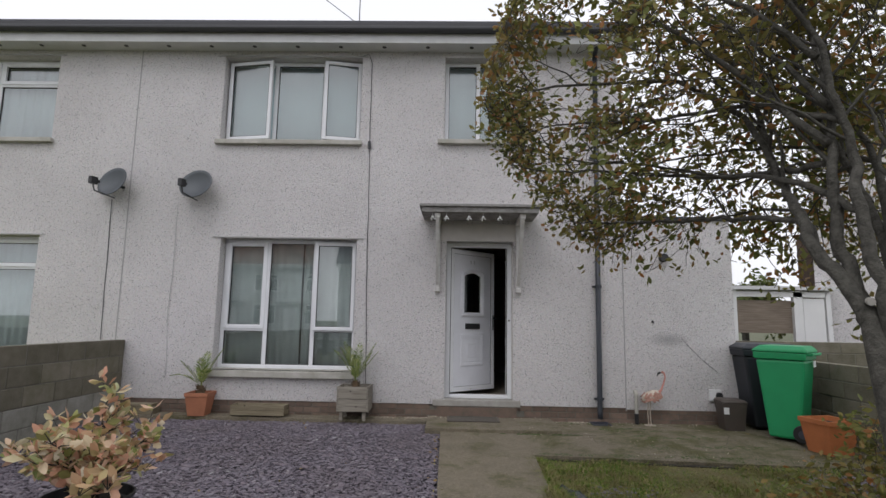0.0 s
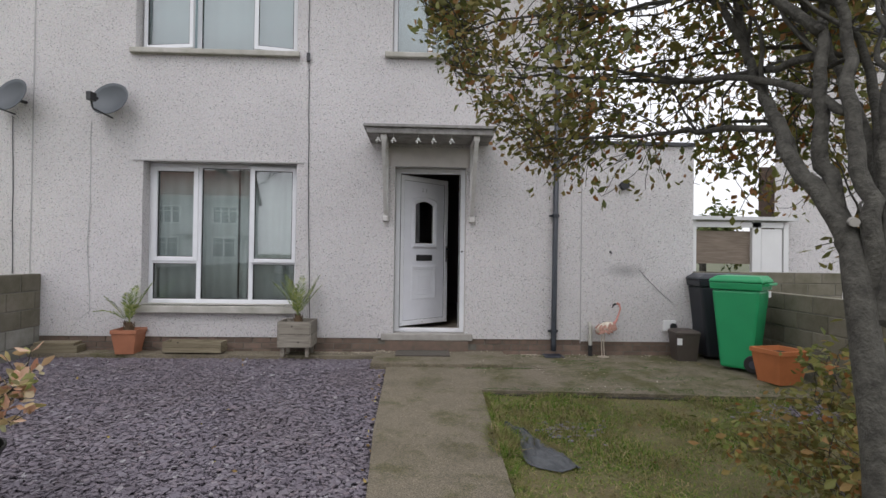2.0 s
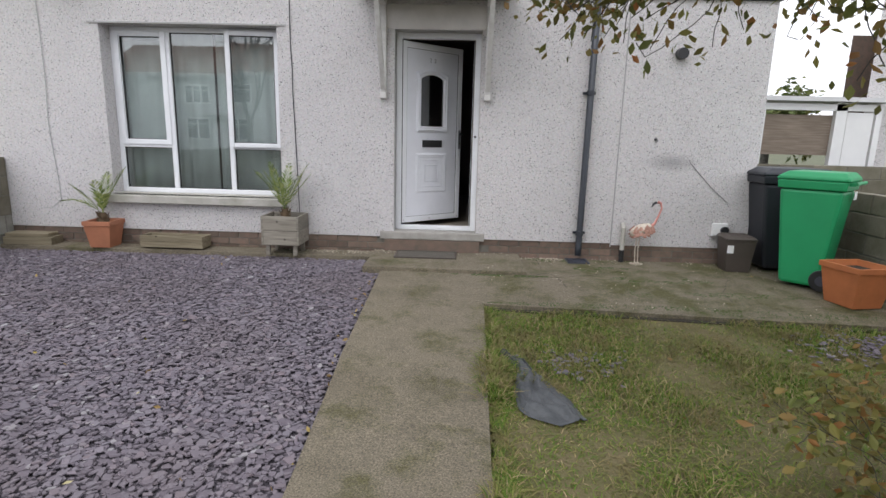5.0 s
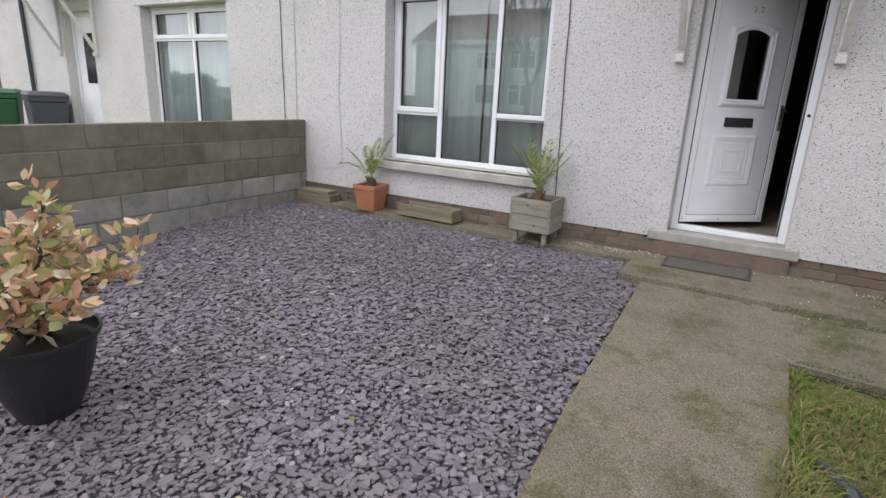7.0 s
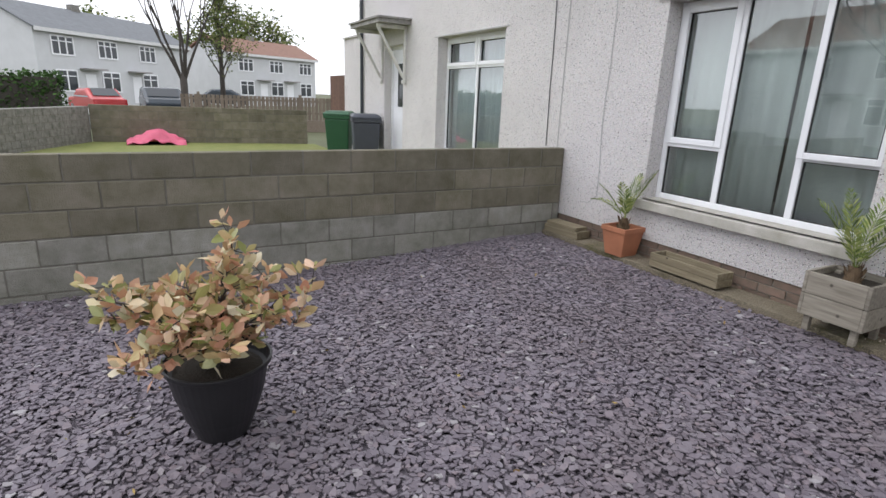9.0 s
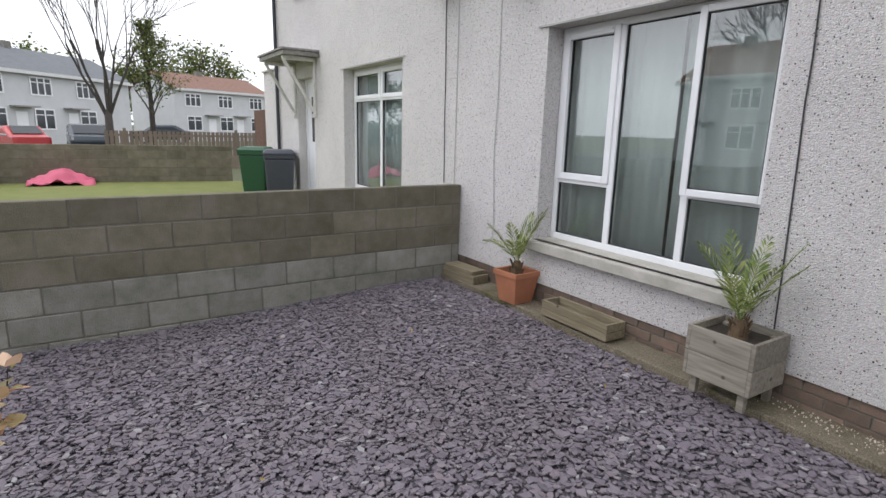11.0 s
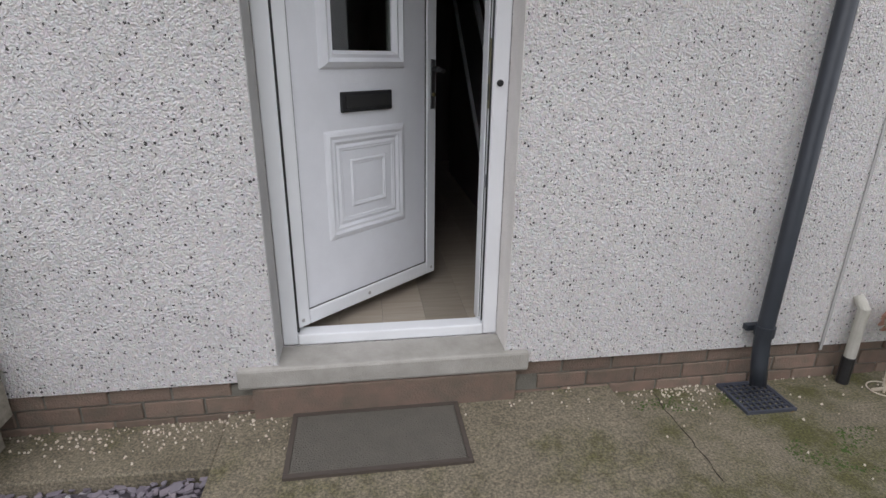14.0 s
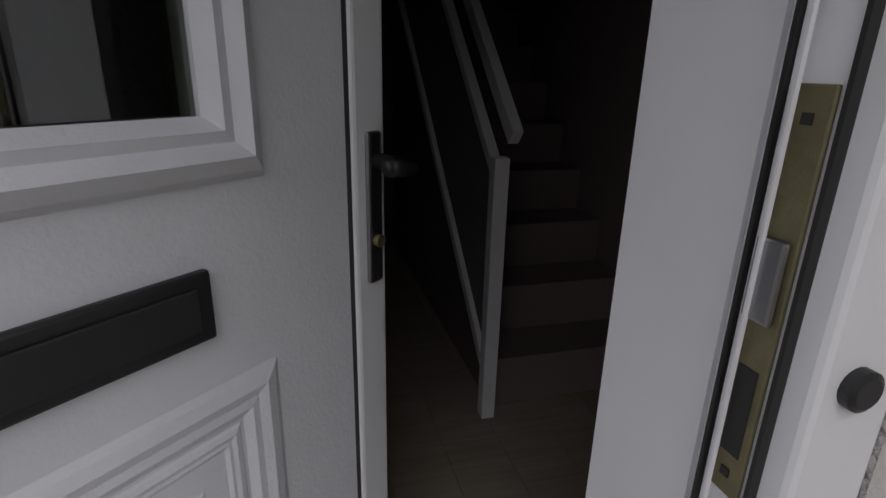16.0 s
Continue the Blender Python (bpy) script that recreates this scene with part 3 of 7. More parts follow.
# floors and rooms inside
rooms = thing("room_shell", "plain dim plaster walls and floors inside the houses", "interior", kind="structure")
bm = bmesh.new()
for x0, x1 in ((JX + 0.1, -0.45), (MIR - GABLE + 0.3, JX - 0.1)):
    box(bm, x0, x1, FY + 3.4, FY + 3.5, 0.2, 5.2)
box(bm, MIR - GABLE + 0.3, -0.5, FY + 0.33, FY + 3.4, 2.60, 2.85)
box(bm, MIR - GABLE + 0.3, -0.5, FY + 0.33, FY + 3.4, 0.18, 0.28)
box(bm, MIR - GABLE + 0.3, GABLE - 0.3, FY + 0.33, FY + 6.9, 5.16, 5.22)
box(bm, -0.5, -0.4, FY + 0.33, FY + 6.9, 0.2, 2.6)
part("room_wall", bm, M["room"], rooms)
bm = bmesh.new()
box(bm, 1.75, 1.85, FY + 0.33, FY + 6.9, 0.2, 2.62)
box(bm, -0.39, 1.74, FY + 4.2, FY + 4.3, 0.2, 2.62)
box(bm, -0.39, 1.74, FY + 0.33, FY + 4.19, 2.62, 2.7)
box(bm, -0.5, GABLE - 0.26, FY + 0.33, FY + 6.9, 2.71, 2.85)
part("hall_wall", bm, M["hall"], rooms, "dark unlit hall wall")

hall = thing("hall_floor", "wood-effect laminate floor of the unlit hall", "floor", kind="structure")
for i in range(10):
    w = 0.195
    boxpart("plank", (-0.12 + (i - 1) * w, -0.12 + (i - 1) * w + w - 0.0012, FY + 0.19, FY + 4.15, 0.24, 0.305), M["laminate"], hall)

# roof
roof = thing("roof", "shallow pitched roof with dark tiles over both houses", "roof", kind="structure")
bm = bmesh.new()
X0, X1 = MIR - GABLE - 0.15, GABLE + 0.15
for (ya, za), (yb, zb) in (((7.08, 5.42), (10.9, 7.3)), ((14.8, 5.42), (10.9, 7.3))):
    vs = [bm.verts.new(p) for p in ((X0, ya, za), (X1, ya, za), (X1, yb, zb), (X0, yb, zb))]
    up = [bm.verts.new(v.co + Vector((0, 0, 0.05))) for v in vs]
    bm.faces.new(vs)
    bm.faces.new(up[::-1])
    for i in range(4):
        bm.faces.new((vs[i], vs[(i + 1) % 4], up[(i + 1) % 4], up[i]))
part("roof_slope", bm, M["tile"], roof)
bm = bmesh.new()
for x in (X0 + 0.15, X1 - 0.4):
    vs = [bm.verts.new(p) for p in ((x, 7.5, 5.25), (x, 14.6, 5.25), (x, 10.9, 7.28))]
    vt = [bm.verts.new(v.co + Vector((0.25, 0, 0))) for v in vs]
    bm.faces.new(vs)
    bm.faces.new(vt[::-1])
    for i in range(3):
        bm.faces.new((vs[i], vs[(i + 1) % 3], vt[(i + 1) % 3], vt[i]))
part("gable", bm, M["render"], roof)
bm = bmesh.new()
box(bm, X0, X1, 7.13, 7.155, 5.17, 5.31)
part("fascia", bm, M["fascia"], roof, "white fascia board")
bm = bmesh.new()
box(bm, X0, X1, 7.157, FY - 0.003, 5.175, 5.19)
part("soffit", bm, M["fascia"], roof, "white soffit with round vents")
bm = bmesh.new()
tube(bm, [(X0, 7.075, 5.345), (X1, 7.075, 5.345)], 0.052, 12)
box(bm, X0, X1, 7.03, 7.12, 5.345, 5.41)
part("gutter", bm, M["gutter"], roof, "dark rain gutter")
bm = bmesh.new()
lathe(bm, [(0.03, 0), (0.03, 0.006)], 12)
vent_me = mesh("soffit_vent", bm, M["plastic"])
k = 0
x = -11.0
while x < GABLE:
    v = new("soffit_vent", vent_me)
    v.parent, v.location = roof, (x, 7.26, 5.169)
    x += 0.62

# fine joints, lintel edges and stains of the front
def strip(name, label, b, m, parent=None, cat="joint strip", bev=0.0):
    ob = boxpart(name, b, m, None, label, bev)
    return tagged(ob, label, cat, "", "structure")


strip("joint_strip", "thin grey vertical joint between the two houses", (JX - 0.012, JX + 0.004, FY - 0.006, FY - 0.001, 0.25, 5.17), M["reveal"])
strip("joint_strip", "thin grey vertical joint beside the extension", (GABLE - 0.005, GABLE + 0.008, FY - 0.006, FY - 0.001, 0.2, 2.74), M["reveal"])
for w in (WIN_L, WIN_U, mirrored(WIN_L), mirrored(WIN_U)):
    strip("drip_edge", "narrow drip edge in the render above a window", (w[0] - 0.11, w[1] + 0.09, FY - 0.014, FY - 0.002, w[3], w[3] + 0.014), M["reveal"], cat="drip edge")


# ---- windows ----
def window(name, hole, label, bays, transom=None, top_transom=None, drape="curtain", sill_over=(0.05, 0.04), sill_h=0.075, sill_out=0.07, open_bays=(), lip=0.05):
    """A white plastic window set back in its opening. bays: the edges of the lights, from side to side."""
    x0, x1, z0, z1 = hole
    y = FY + 0.17
    top = thing(name, label, "window", kind="structure")
    f = 0.055
    bm = bmesh.new()
    for b in ((x0 + 0.003, x0 + f, z0, z1 - 0.003), (x1 - f, x1 - 0.003, z0, z1 - 0.003), (x0 + f, x1 - f, z0, z0 + f), (x0 + f, x1 - f, z1 - f, z1 - 0.003)):
        box(bm, b[0], b[1], y, y + 0.07, b[2], b[3])
    for b in bays[1:-1]:
        box(bm, b - 0.028, b + 0.028, y + 0.001, y + 0.069, z0 + f, z1 - f)
    part("window_frame", bm, M["upvc"], top, bevel=0.006)
    for i, (a, b) in enumerate(zip(bays, bays[1:])):
        a2, b2 = a + (0.028 if i else f), b - (0.028 if i < len(bays) - 2 else f)
        rows = [(z0 + f, z1 - f)]
        if transom and i in transom[1]:
            rows = [(z0 + f, transom[0] - 0.022), (transom[0] + 0.022, z1 - f)]
            boxpart("transom", (a2, b2, y + 0.002, y + 0.068, transom[0] - 0.022, transom[0] + 0.022), M["upvc"], top, bevel=0.005)
        for j, (c, d) in enumerate(rows):
            s = 0.0
            yy = y + 0.03
            if (i, j) in open_bays:
                ang = open_bays[(i, j)]
                sash = new("casement")
                sash.parent = top
                hx = a2 - 0.02 if ang > 0 else b2 + 0.02
                sash.location, sash.rotation_euler = (hx, y - 0.01, 0), (0, 0, radians(-ang))
                wd = b2 - a2 + 0.04
                u0, u1 = (0, wd) if ang > 0 else (-wd, 0)
                bm = bmesh.new()
                q = 0.05
                for e in ((u0, u0 + q, c - 0.02, d + 0.02), (u1 - q, u1, c - 0.02, d + 0.02), (u0 + q, u1 - q, c - 0.02, c - 0.02 + q), (u0 + q, u1 - q, d + 0.02 - q, d + 0.02)):
                    box(bm, e[0], e[1], -0.03, 0.02, e[2], e[3])
                part("sash", bm, M["upvc"], sash, bevel=0.006)
                bm = bmesh.new()
                for e in ((u0 + q, u0 + q + 0.007, c + 0.03, d - 0.03), (u1 - q - 0.007, u1 - q, c + 0.03, d - 0.03), (u0 + q + 0.007, u1 - q - 0.007, c + 0.03, c + 0.037), (u0 + q + 0.007, u1 - q - 0.007, d - 0.037, d - 0.03)):
                    box(bm, e[0], e[1], -0.02, 0.0, e[2], e[3])
                part("gasket", bm, M["rubber"], sash)
                p = boxpart("pane", (u0 + q, u1 - q, -0.008, -0.004, c + 0.03, d - 0.03), M["pane"], sash)
                p.visible_shadow = False
                continue
            if (transom and i in transom[1] and j == (1 if d > 1.5 else 9)) or (top_transom and j == 1):
                s = 0.045
                bm = bmesh.new()
                for e in ((a2 - 0.015, a2 + s, c - 0.012, d + 0.012), (b2 - s, b2 + 0.015, c - 0.012, d + 0.012), (a2 + s, b2 - s, c - 0.012, c + s), (a2 + s, b2 - s, d - s, d + 0.012)):
                    box(bm, e[0], e[1], y - 0.014, y + 0.03, e[2], e[3])
                part("sash", bm, M["upvc"], top, bevel=0.006)
                boxpart("trickle_vent", (a2 + 0.06, b2 - 0.06, y - 0.022, y - 0.0145, d - 0.022, d - 0.002), M["upvc"], top, bevel=0.004)
            g = 0.007
            bm = bmesh.new()
            for e in ((a2 + s, a2 + s + g, c + s, d - s), (b2 - s - g, b2 - s, c + s, d - s), (a2 + s + g, b2 - s - g, c + s, c + s + g), (a2 + s + g, b2 - s - g, d - s - g, d - s)):
                box(bm, e[0], e[1], yy - 0.012, yy + 0.008, e[2], e[3])
            part("gasket", bm, M["rubber"], top)
            p = boxpart("pane", (a2 + s, b2 - s, yy, yy + 0.004, c + s, d - s), M["pane"], top)
            p.visible_shadow = False
    sl = boxpart("window_sill", (x0 - sill_over[0], x1 + sill_over[1], FY - sill_out, FY - 0.002, z0 - sill_h, z0 - 0.01), M["sill"], top, "weathered painted concrete sill", bevel=0.01)
    boxpart("sill_top", (x0 + 0.003, x1 - 0.003, FY, y - 0.002, z0 - 0.02, z0 + 0.004), M["sill"], top)
    # curtains of folded cloth, hung inside
    cur = thing("curtain", {"curtain": "long grey curtains hanging in folds inside a window", "net": "white net curtain in soft folds inside a window", "blind": "pale blue blind behind an upstairs window"}[drape], "curtain")
    yb = FY + 0.27
    for a, b in ([(x0 + 0.01, x1 - 0.01)] if drape != "curtain" else [(x0 + 0.01, x0 + (x1 - x0) * 0.572), (x0 + (x1 - x0) * 0.581, x1 - 0.01)]):
        n = int((b - a) / 0.012)
        bm = bmesh.new()
        amp = {"curtain": 0.014, "net": 0.014, "blind": 0.0015}[drape]
        rows = []
        for z in (z0 + 0.005, (z0 + z1) / 2, z1 - 0.005):
            rows.append([bm.verts.new((a + (b - a) * i / n, yb + FYO + amp * math.sin(i * 0.55 + 1.3 * math.sin(i * 0.11)) + 0.5 * amp * math.sin(i * 0.23 + z), z)) for i in range(n + 1)])
        for r0, r1 in zip(rows, rows[1:]):
            for i in range(n):
                bm.faces.new((r0[i], r0[i + 1], r1[i + 1], r1[i]))
        c = part("cloth", bm, M[drape], cur, smooth=True)
        sd = c.modifiers.new("thick", "SOLIDIFY")
        sd.thickness = 0.002
    return top


FYO = 0.03
xl, xr = WIN_L[0], WIN_L[1]
window("window_1", WIN_L, "large white plastic ground-floor window with three lights", (xl, -2.66, -2.00, xr), transom=(1.17, (0, 2)), sill_h=0.10, open_bays={(2, 1): -4})
window("window_2", WIN_U, "white plastic upstairs window with two open casements", (WIN_U[0], -2.70, -1.98, WIN_U[1]), drape="blind", open_bays={(0, 0): 9, (2, 0): -12})
window("window_3", WIN_S, "narrow white plastic two-light upstairs window", (WIN_S[0], 0.27, WIN_S[1]), drape="blind", sill_over=(0.09, 0.12))
nl, nu, ns = mirrored(WIN_L), mirrored(WIN_U), mirrored(WIN_S)
window("window_4", nl, "neighbour's white plastic window with top lights and net curtains", (nl[0], (nl[0] + nl[1]) / 2, nl[1]), transom=(1.98, (0, 1)), drape="net")
window("window_5", nu, "neighbour's upstairs window with a tilted top light", (nu[0], (nu[0] + nu[1]) / 2, nu[1]), transom=(4.70, (0, 1)), drape="net")
window("window_6", ns, "neighbour's narrow upstairs window", (ns[0], (ns[0] + ns[1]) / 2, ns[1]), drape="net")


# ---- front door ----
def moulding(bm, x0, x1, z0, z1, y, w=0.03, d=0.012, arch=0.0, steps=8):
    """A raised ogee moulding round a panel, its top bowed by arch."""
    def ring(i):
        a, b, c, e = x0 + i, x1 - i, z0 + i, z1 - i
        pts = [(a, c), (b, c)]
        for k in range(steps + 1):
            u = 1 - k / steps
            pts.append((a + (b - a) * u, e + arch * (1 - (2 * u - 1) ** 2)))
        return pts
    prof = [(0, 0), (0.15, 0.55), (0.4, 1.0), (0.62, 0.55), (0.8, 0.7), (1.0, 0.0)]
    rings = [[bm.verts.new((px, y - d * h, pz)) for px, pz in ring(w * t)] for t, h in prof]
    for r0, r1 in zip(rings, rings[1:]):
        n = len(r0)
        for i in range(n):
            bm.faces.new((r0[i], r0[(i + 1) % n], r1[(i + 1) % n], r1[i]))


FRAME_Y = FY + 0.15
door = thing("door_1", "white plastic front door frame with lock plate", "door frame", kind="structure")
bm = bmesh.new()
x0, x1, z0, z1 = DOOR
box(bm, x0 + 0.002, x0 + 0.062, FRAME_Y, FRAME_Y + 0.07, z0 + 0.005, z1 - 0.002)
box(bm, x1 - 0.062, x1 - 0.002, FRAME_Y, FRAME_Y + 0.07, z0 + 0.005, z1 - 0.002)
box(bm, x0 + 0.062, x1 - 0.062, FRAME_Y, FRAME_Y + 0.07, z1 - 0.062, z1 - 0.002)
part("door_frame", bm, M["upvc"], door, bevel=0.005)
bm = bmesh.new()
box(bm, x0 + 0.063, x1 - 0.063, FRAME_Y - 0.004, FRAME_Y + 0.07, z0 + 0.004, z0 + 0.052)
part("threshold", bm, M["upvc"], door, "low white threshold bar", bevel=0.006)
bm = bmesh.new()
box(bm, x1 - 0.066, x1 - 0.060, FRAME_Y + 0.022, FRAME_Y + 0.055, z0 + 0.06, z1 - 0.07)
box(bm, x1 - 0.0775, x1 - 0.0745, FRAME_Y + 0.0405, FRAME_Y + 0.0425, z0 + 0.06, z1 - 0.07)
part("rebate", bm, M["upvc"], door)
bm = bmesh.new()
box(bm, x1 - 0.069, x1 - 0.062, FRAME_Y + 0.018, FRAME_Y + 0.021, z0 + 0.06, z1 - 0.07)
box(bm, x1 - 0.069, x1 - 0.062, FRAME_Y + 0.056, FRAME_Y + 0.059, z0 + 0.06, z1 - 0.07)
box(bm, x0 + 0.062, x0 + 0.070, FRAME_Y + 0.004, FRAME_Y + 0.012, z0 + 0.06, z1 - 0.07)
box(bm, x0 + 0.062, x0 + 0.070, FRAME_Y + 0.020, FRAME_Y + 0.028, z0 + 0.06, z1 - 0.07)
part("gasket", bm, M["rubber"], door, "black rubber seal")
LX = x1 - 0.070
bm = bmesh.new()
box(bm, LX, LX + 0.003, FRAME_Y + 0.024, FRAME_Y + 0.05, 1.255, 1.505)
plate = part("lock_plate", bm, M["brass"], door, "worn brass lock keep plate", bevel=0.001)
boxpart("latch_hole", (LX - 0.001, LX + 0.001, FRAME_Y + 0.029, FRAME_Y + 0.043, 1.285, 1.345), M["rubber"], plate, "dark bolt slot")
boxpart("latch_hole", (LX - 0.005, LX - 0.0002, FRAME_Y + 0.027, FRAME_Y + 0.047, 1.375, 1.425), M["steel"], plate, "bright latch keeper", bevel=0.003)
boxpart("latch_hole", (LX - 0.0015, LX + 0.001, FRAME_Y + 0.033, FRAME_Y + 0.039, 1.485, 1.491), M["rubber"], plate)
boxpart("latch_hole", (LX - 0.0015, LX + 0.001, FRAME_Y + 0.033, FRAME_Y + 0.039, 1.268, 1.274), M["rubber"], plate)
for z in (0.95, 2.05):
    boxpart("keep", (LX, LX + 0.003, FRAME_Y + 0.026, FRAME_Y + 0.048, z, z + 0.05), M["steel"], door, "small steel keep")
boxpart("hinge_cover", (x1 - 0.045, x1 - 0.02, FRAME_Y - 0.008, FRAME_Y, 1.70, 1.765), M["upvc"], door, bevel=0.004)
bm = bmesh.new()
lathe(bm, [(0.0125, 0), (0.0125, 0.006), (0.009, 0.008)], 20)
bmesh.ops.rotate(bm, verts=bm.verts, cent=(0, 0, 0), matrix=Matrix.Rotation(radians(90), 3, "X"))
bmesh.ops.translate(bm, verts=bm.verts, vec=(x1 - 0.036, FRAME_Y, 1.35))
part("bell_button", bm, M["plastic"], door, "small round black cap")
bm = bmesh.new()
box(bm, x1 - 0.062, x1 - 0.002, FRAME_Y + 0.071, FY + 0.34, z0 + 0.01, z1)
box(bm, x0 + 0.002, x0 + 0.04, FRAME_Y + 0.071, FY + 0.34, z0 + 0.01, z1)
part("inner_lining", bm, M["upvc"], door, "white inner door lining")

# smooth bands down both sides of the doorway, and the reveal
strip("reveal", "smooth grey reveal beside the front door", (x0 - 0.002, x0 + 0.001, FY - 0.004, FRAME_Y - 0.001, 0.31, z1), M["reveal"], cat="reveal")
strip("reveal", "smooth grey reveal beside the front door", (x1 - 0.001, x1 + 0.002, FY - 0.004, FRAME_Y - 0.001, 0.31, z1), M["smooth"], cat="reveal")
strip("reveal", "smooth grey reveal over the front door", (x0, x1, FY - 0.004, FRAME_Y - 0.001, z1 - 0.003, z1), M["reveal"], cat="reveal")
strip("smooth_band", "smooth painted band above the front door", (-0.30, 0.86, FY - 0.008, FY - 0.002, 2.425, 2.66), M["smooth"], cat="render band")

LEAF_W, LEAF_Z0, LEAF_Z1 = 0.862, 0.370, 2.345
leaf = thing("front_door", "white panelled plastic front door standing ajar", "door", (x0 + 0.064, FRAME_Y + 0.012, 0), LEAF_ANGLE)
bm = bmesh.new()
GX0, GX1, GZ0, GZ1 = 0.265, 0.590, 1.455, 2.02
wall_mesh(bm, 0.068, LEAF_W - 0.068, LEAF_Z0 + 0.068, LEAF_Z1 - 0.068, 0.012, 0.05, [(GX0, GX1, GZ0, GZ1 + 0.03)])
skin = part("door_panel", bm, M["doorw"], leaf)
bm = bmesh.new()
for b in ((0, 0.065, LEAF_Z0, LEAF_Z1), (LEAF_W - 0.065, LEAF_W, LEAF_Z0, LEAF_Z1), (0.065, LEAF_W - 0.065, LEAF_Z0, LEAF_Z0 + 0.065), (0.065, LEAF_W - 0.065, LEAF_Z1 - 0.065, LEAF_Z1)):
    box(bm, b[0], b[1], 0.0, 0.062, b[2], b[3])
part("stile", bm, M["upvc"], leaf, bevel=0.006)
bm = bmesh.new()
for b in ((0.065, 0.068, LEAF_Z0 + 0.065, LEAF_Z1 - 0.065), (LEAF_W - 0.068, LEAF_W - 0.065, LEAF_Z0 + 0.065, LEAF_Z1 - 0.065), (0.068, LEAF_W - 0.068, LEAF_Z0 + 0.065, LEAF_Z0 + 0.068), (0.068, LEAF_W - 0.068, LEAF_Z1 - 0.068, LEAF_Z1 - 0.065)):
    box(bm, b[0], b[1], 0.006, 0.05, b[2], b[3])
part("gasket", bm, M["rubber"], leaf)
bm = bmesh.new()
moulding(bm, GX0 - 0.068, GX1 + 0.068, GZ0 - 0.068, GZ1 + 0.02, 0.012, 0.07, 0.026, 0.05)
part("glazing_bead", bm, M["doorw"], leaf, "moulded arched surround of the door glass")
p = boxpart("glass", (GX0, GX1, 0.022, 0.026, GZ0, GZ1 + 0.03), M["doorpane"], leaf, "dark patterned arched glass")
bm = bmesh.new()
moulding(bm, 0.200, 0.655, 0.700, 1.155, 0.012, 0.058, 0.009)
moulding(bm, 0.262, 0.593, 0.762, 1.093, 0.012, 0.026, 0.004)
moulding(bm, 0.330, 0.535, 0.825, 1.030, 0.012, 0.022, 0.005)
part("panel_moulding", bm, M["doorw"], leaf, "square raised panel moulding")
bm = bmesh.new()
box(bm, 0.290, 0.570, -0.001, 0.0115, 1.222, 1.302)
lb = part("letterbox", bm, M["plastic"], leaf, "black letterbox plate", bevel=0.004)
boxpart("flap", (0.308, 0.552, -0.006, -0.0015, 1.237, 1.287), M["rubber"], lb, "black letterbox flap", bevel=0.003)
bm = bmesh.new()
box(bm, LEAF_W - 0.047, LEAF_W - 0.017, -0.010, -0.0005, 1.205, 1.425)
hp = part("handle_plate", bm, M["steel"], leaf, "satin steel handle plate", bevel=0.008)
bm = bmesh.new()
tube(bm, [(LEAF_W - 0.032, -0.011, 1.385), (LEAF_W - 0.032, -0.045, 1.385), (LEAF_W - 0.06, -0.052, 1.382)], [0.011, 0.010, 0.009], 10)
tube(bm, [(LEAF_W - 0.055, -0.052, 1.382), (LEAF_W - 0.005, -0.052, 1.375)], [0.012, 0.010], 10)
part("handle", bm, M["plastic"], hp, "dark door lever", smooth=True)
bm = bmesh.new()
tube(bm, [(LEAF_W - 0.032, -0.010, 1.27), (LEAF_W - 0.032, -0.018, 1.27)], [0.009, 0.009], 12)
part("keyhole", bm, M["brass"], hp, "small brass keyhole")
for px, pz in ((0.03, LEAF_Z0 + 0.03), (0.40, LEAF_Z0 + 0.03), (LEAF_W - 0.03, LEAF_Z0 + 0.03)):
    bm = bmesh.new()
    tube(bm, [(px, 0.0, pz), (px, -0.003, pz)], [0.008, 0.007], 10)
    part("screw_cap", bm, M["reveal"], leaf, "round grey screw cap")


def text(s, size, m, material, parent=None, name="number", label=""):
    cu = bpy.data.curves.new(name, "FONT")
    cu.body, cu.size, cu.align_x, cu.extrude = s, size, "CENTER", 0.001
    ob = new(name, cu)
    dg = bpy.context.evaluated_depsgraph_get()
    me = bpy.data.meshes.new_from_object(ob.evaluated_get(dg))
    bpy.data.objects.remove(ob)
    me.materials.clear()
    me.materials.append(material)
    o = new(name, me)
    o.matrix_world = m
    o.parent = parent
    o["label"] = label
    return o


text("2  2", 0.062, pose(0.425, 0.010, 2.155, 90, 0, 0), M["steel"], leaf, "house_number", "small grey house number 22")

step = boxpart("door_step", (-0.305, 0.855, FY - 0.024, FRAME_Y - 0.001, 0.215, 0.304), M["step"], None, bevel=0.012)
tagged(step, "worn grey concrete step under the front door", "door step", "", "structure")
boxthing = boxpart("step_riser", (-0.25, 0.80, FY - 0.03, FY + 0.05, 0.06, 0.213), M["brick"])
tagged(boxthing, "rendered riser under the door step", "step riser", "", "structure")

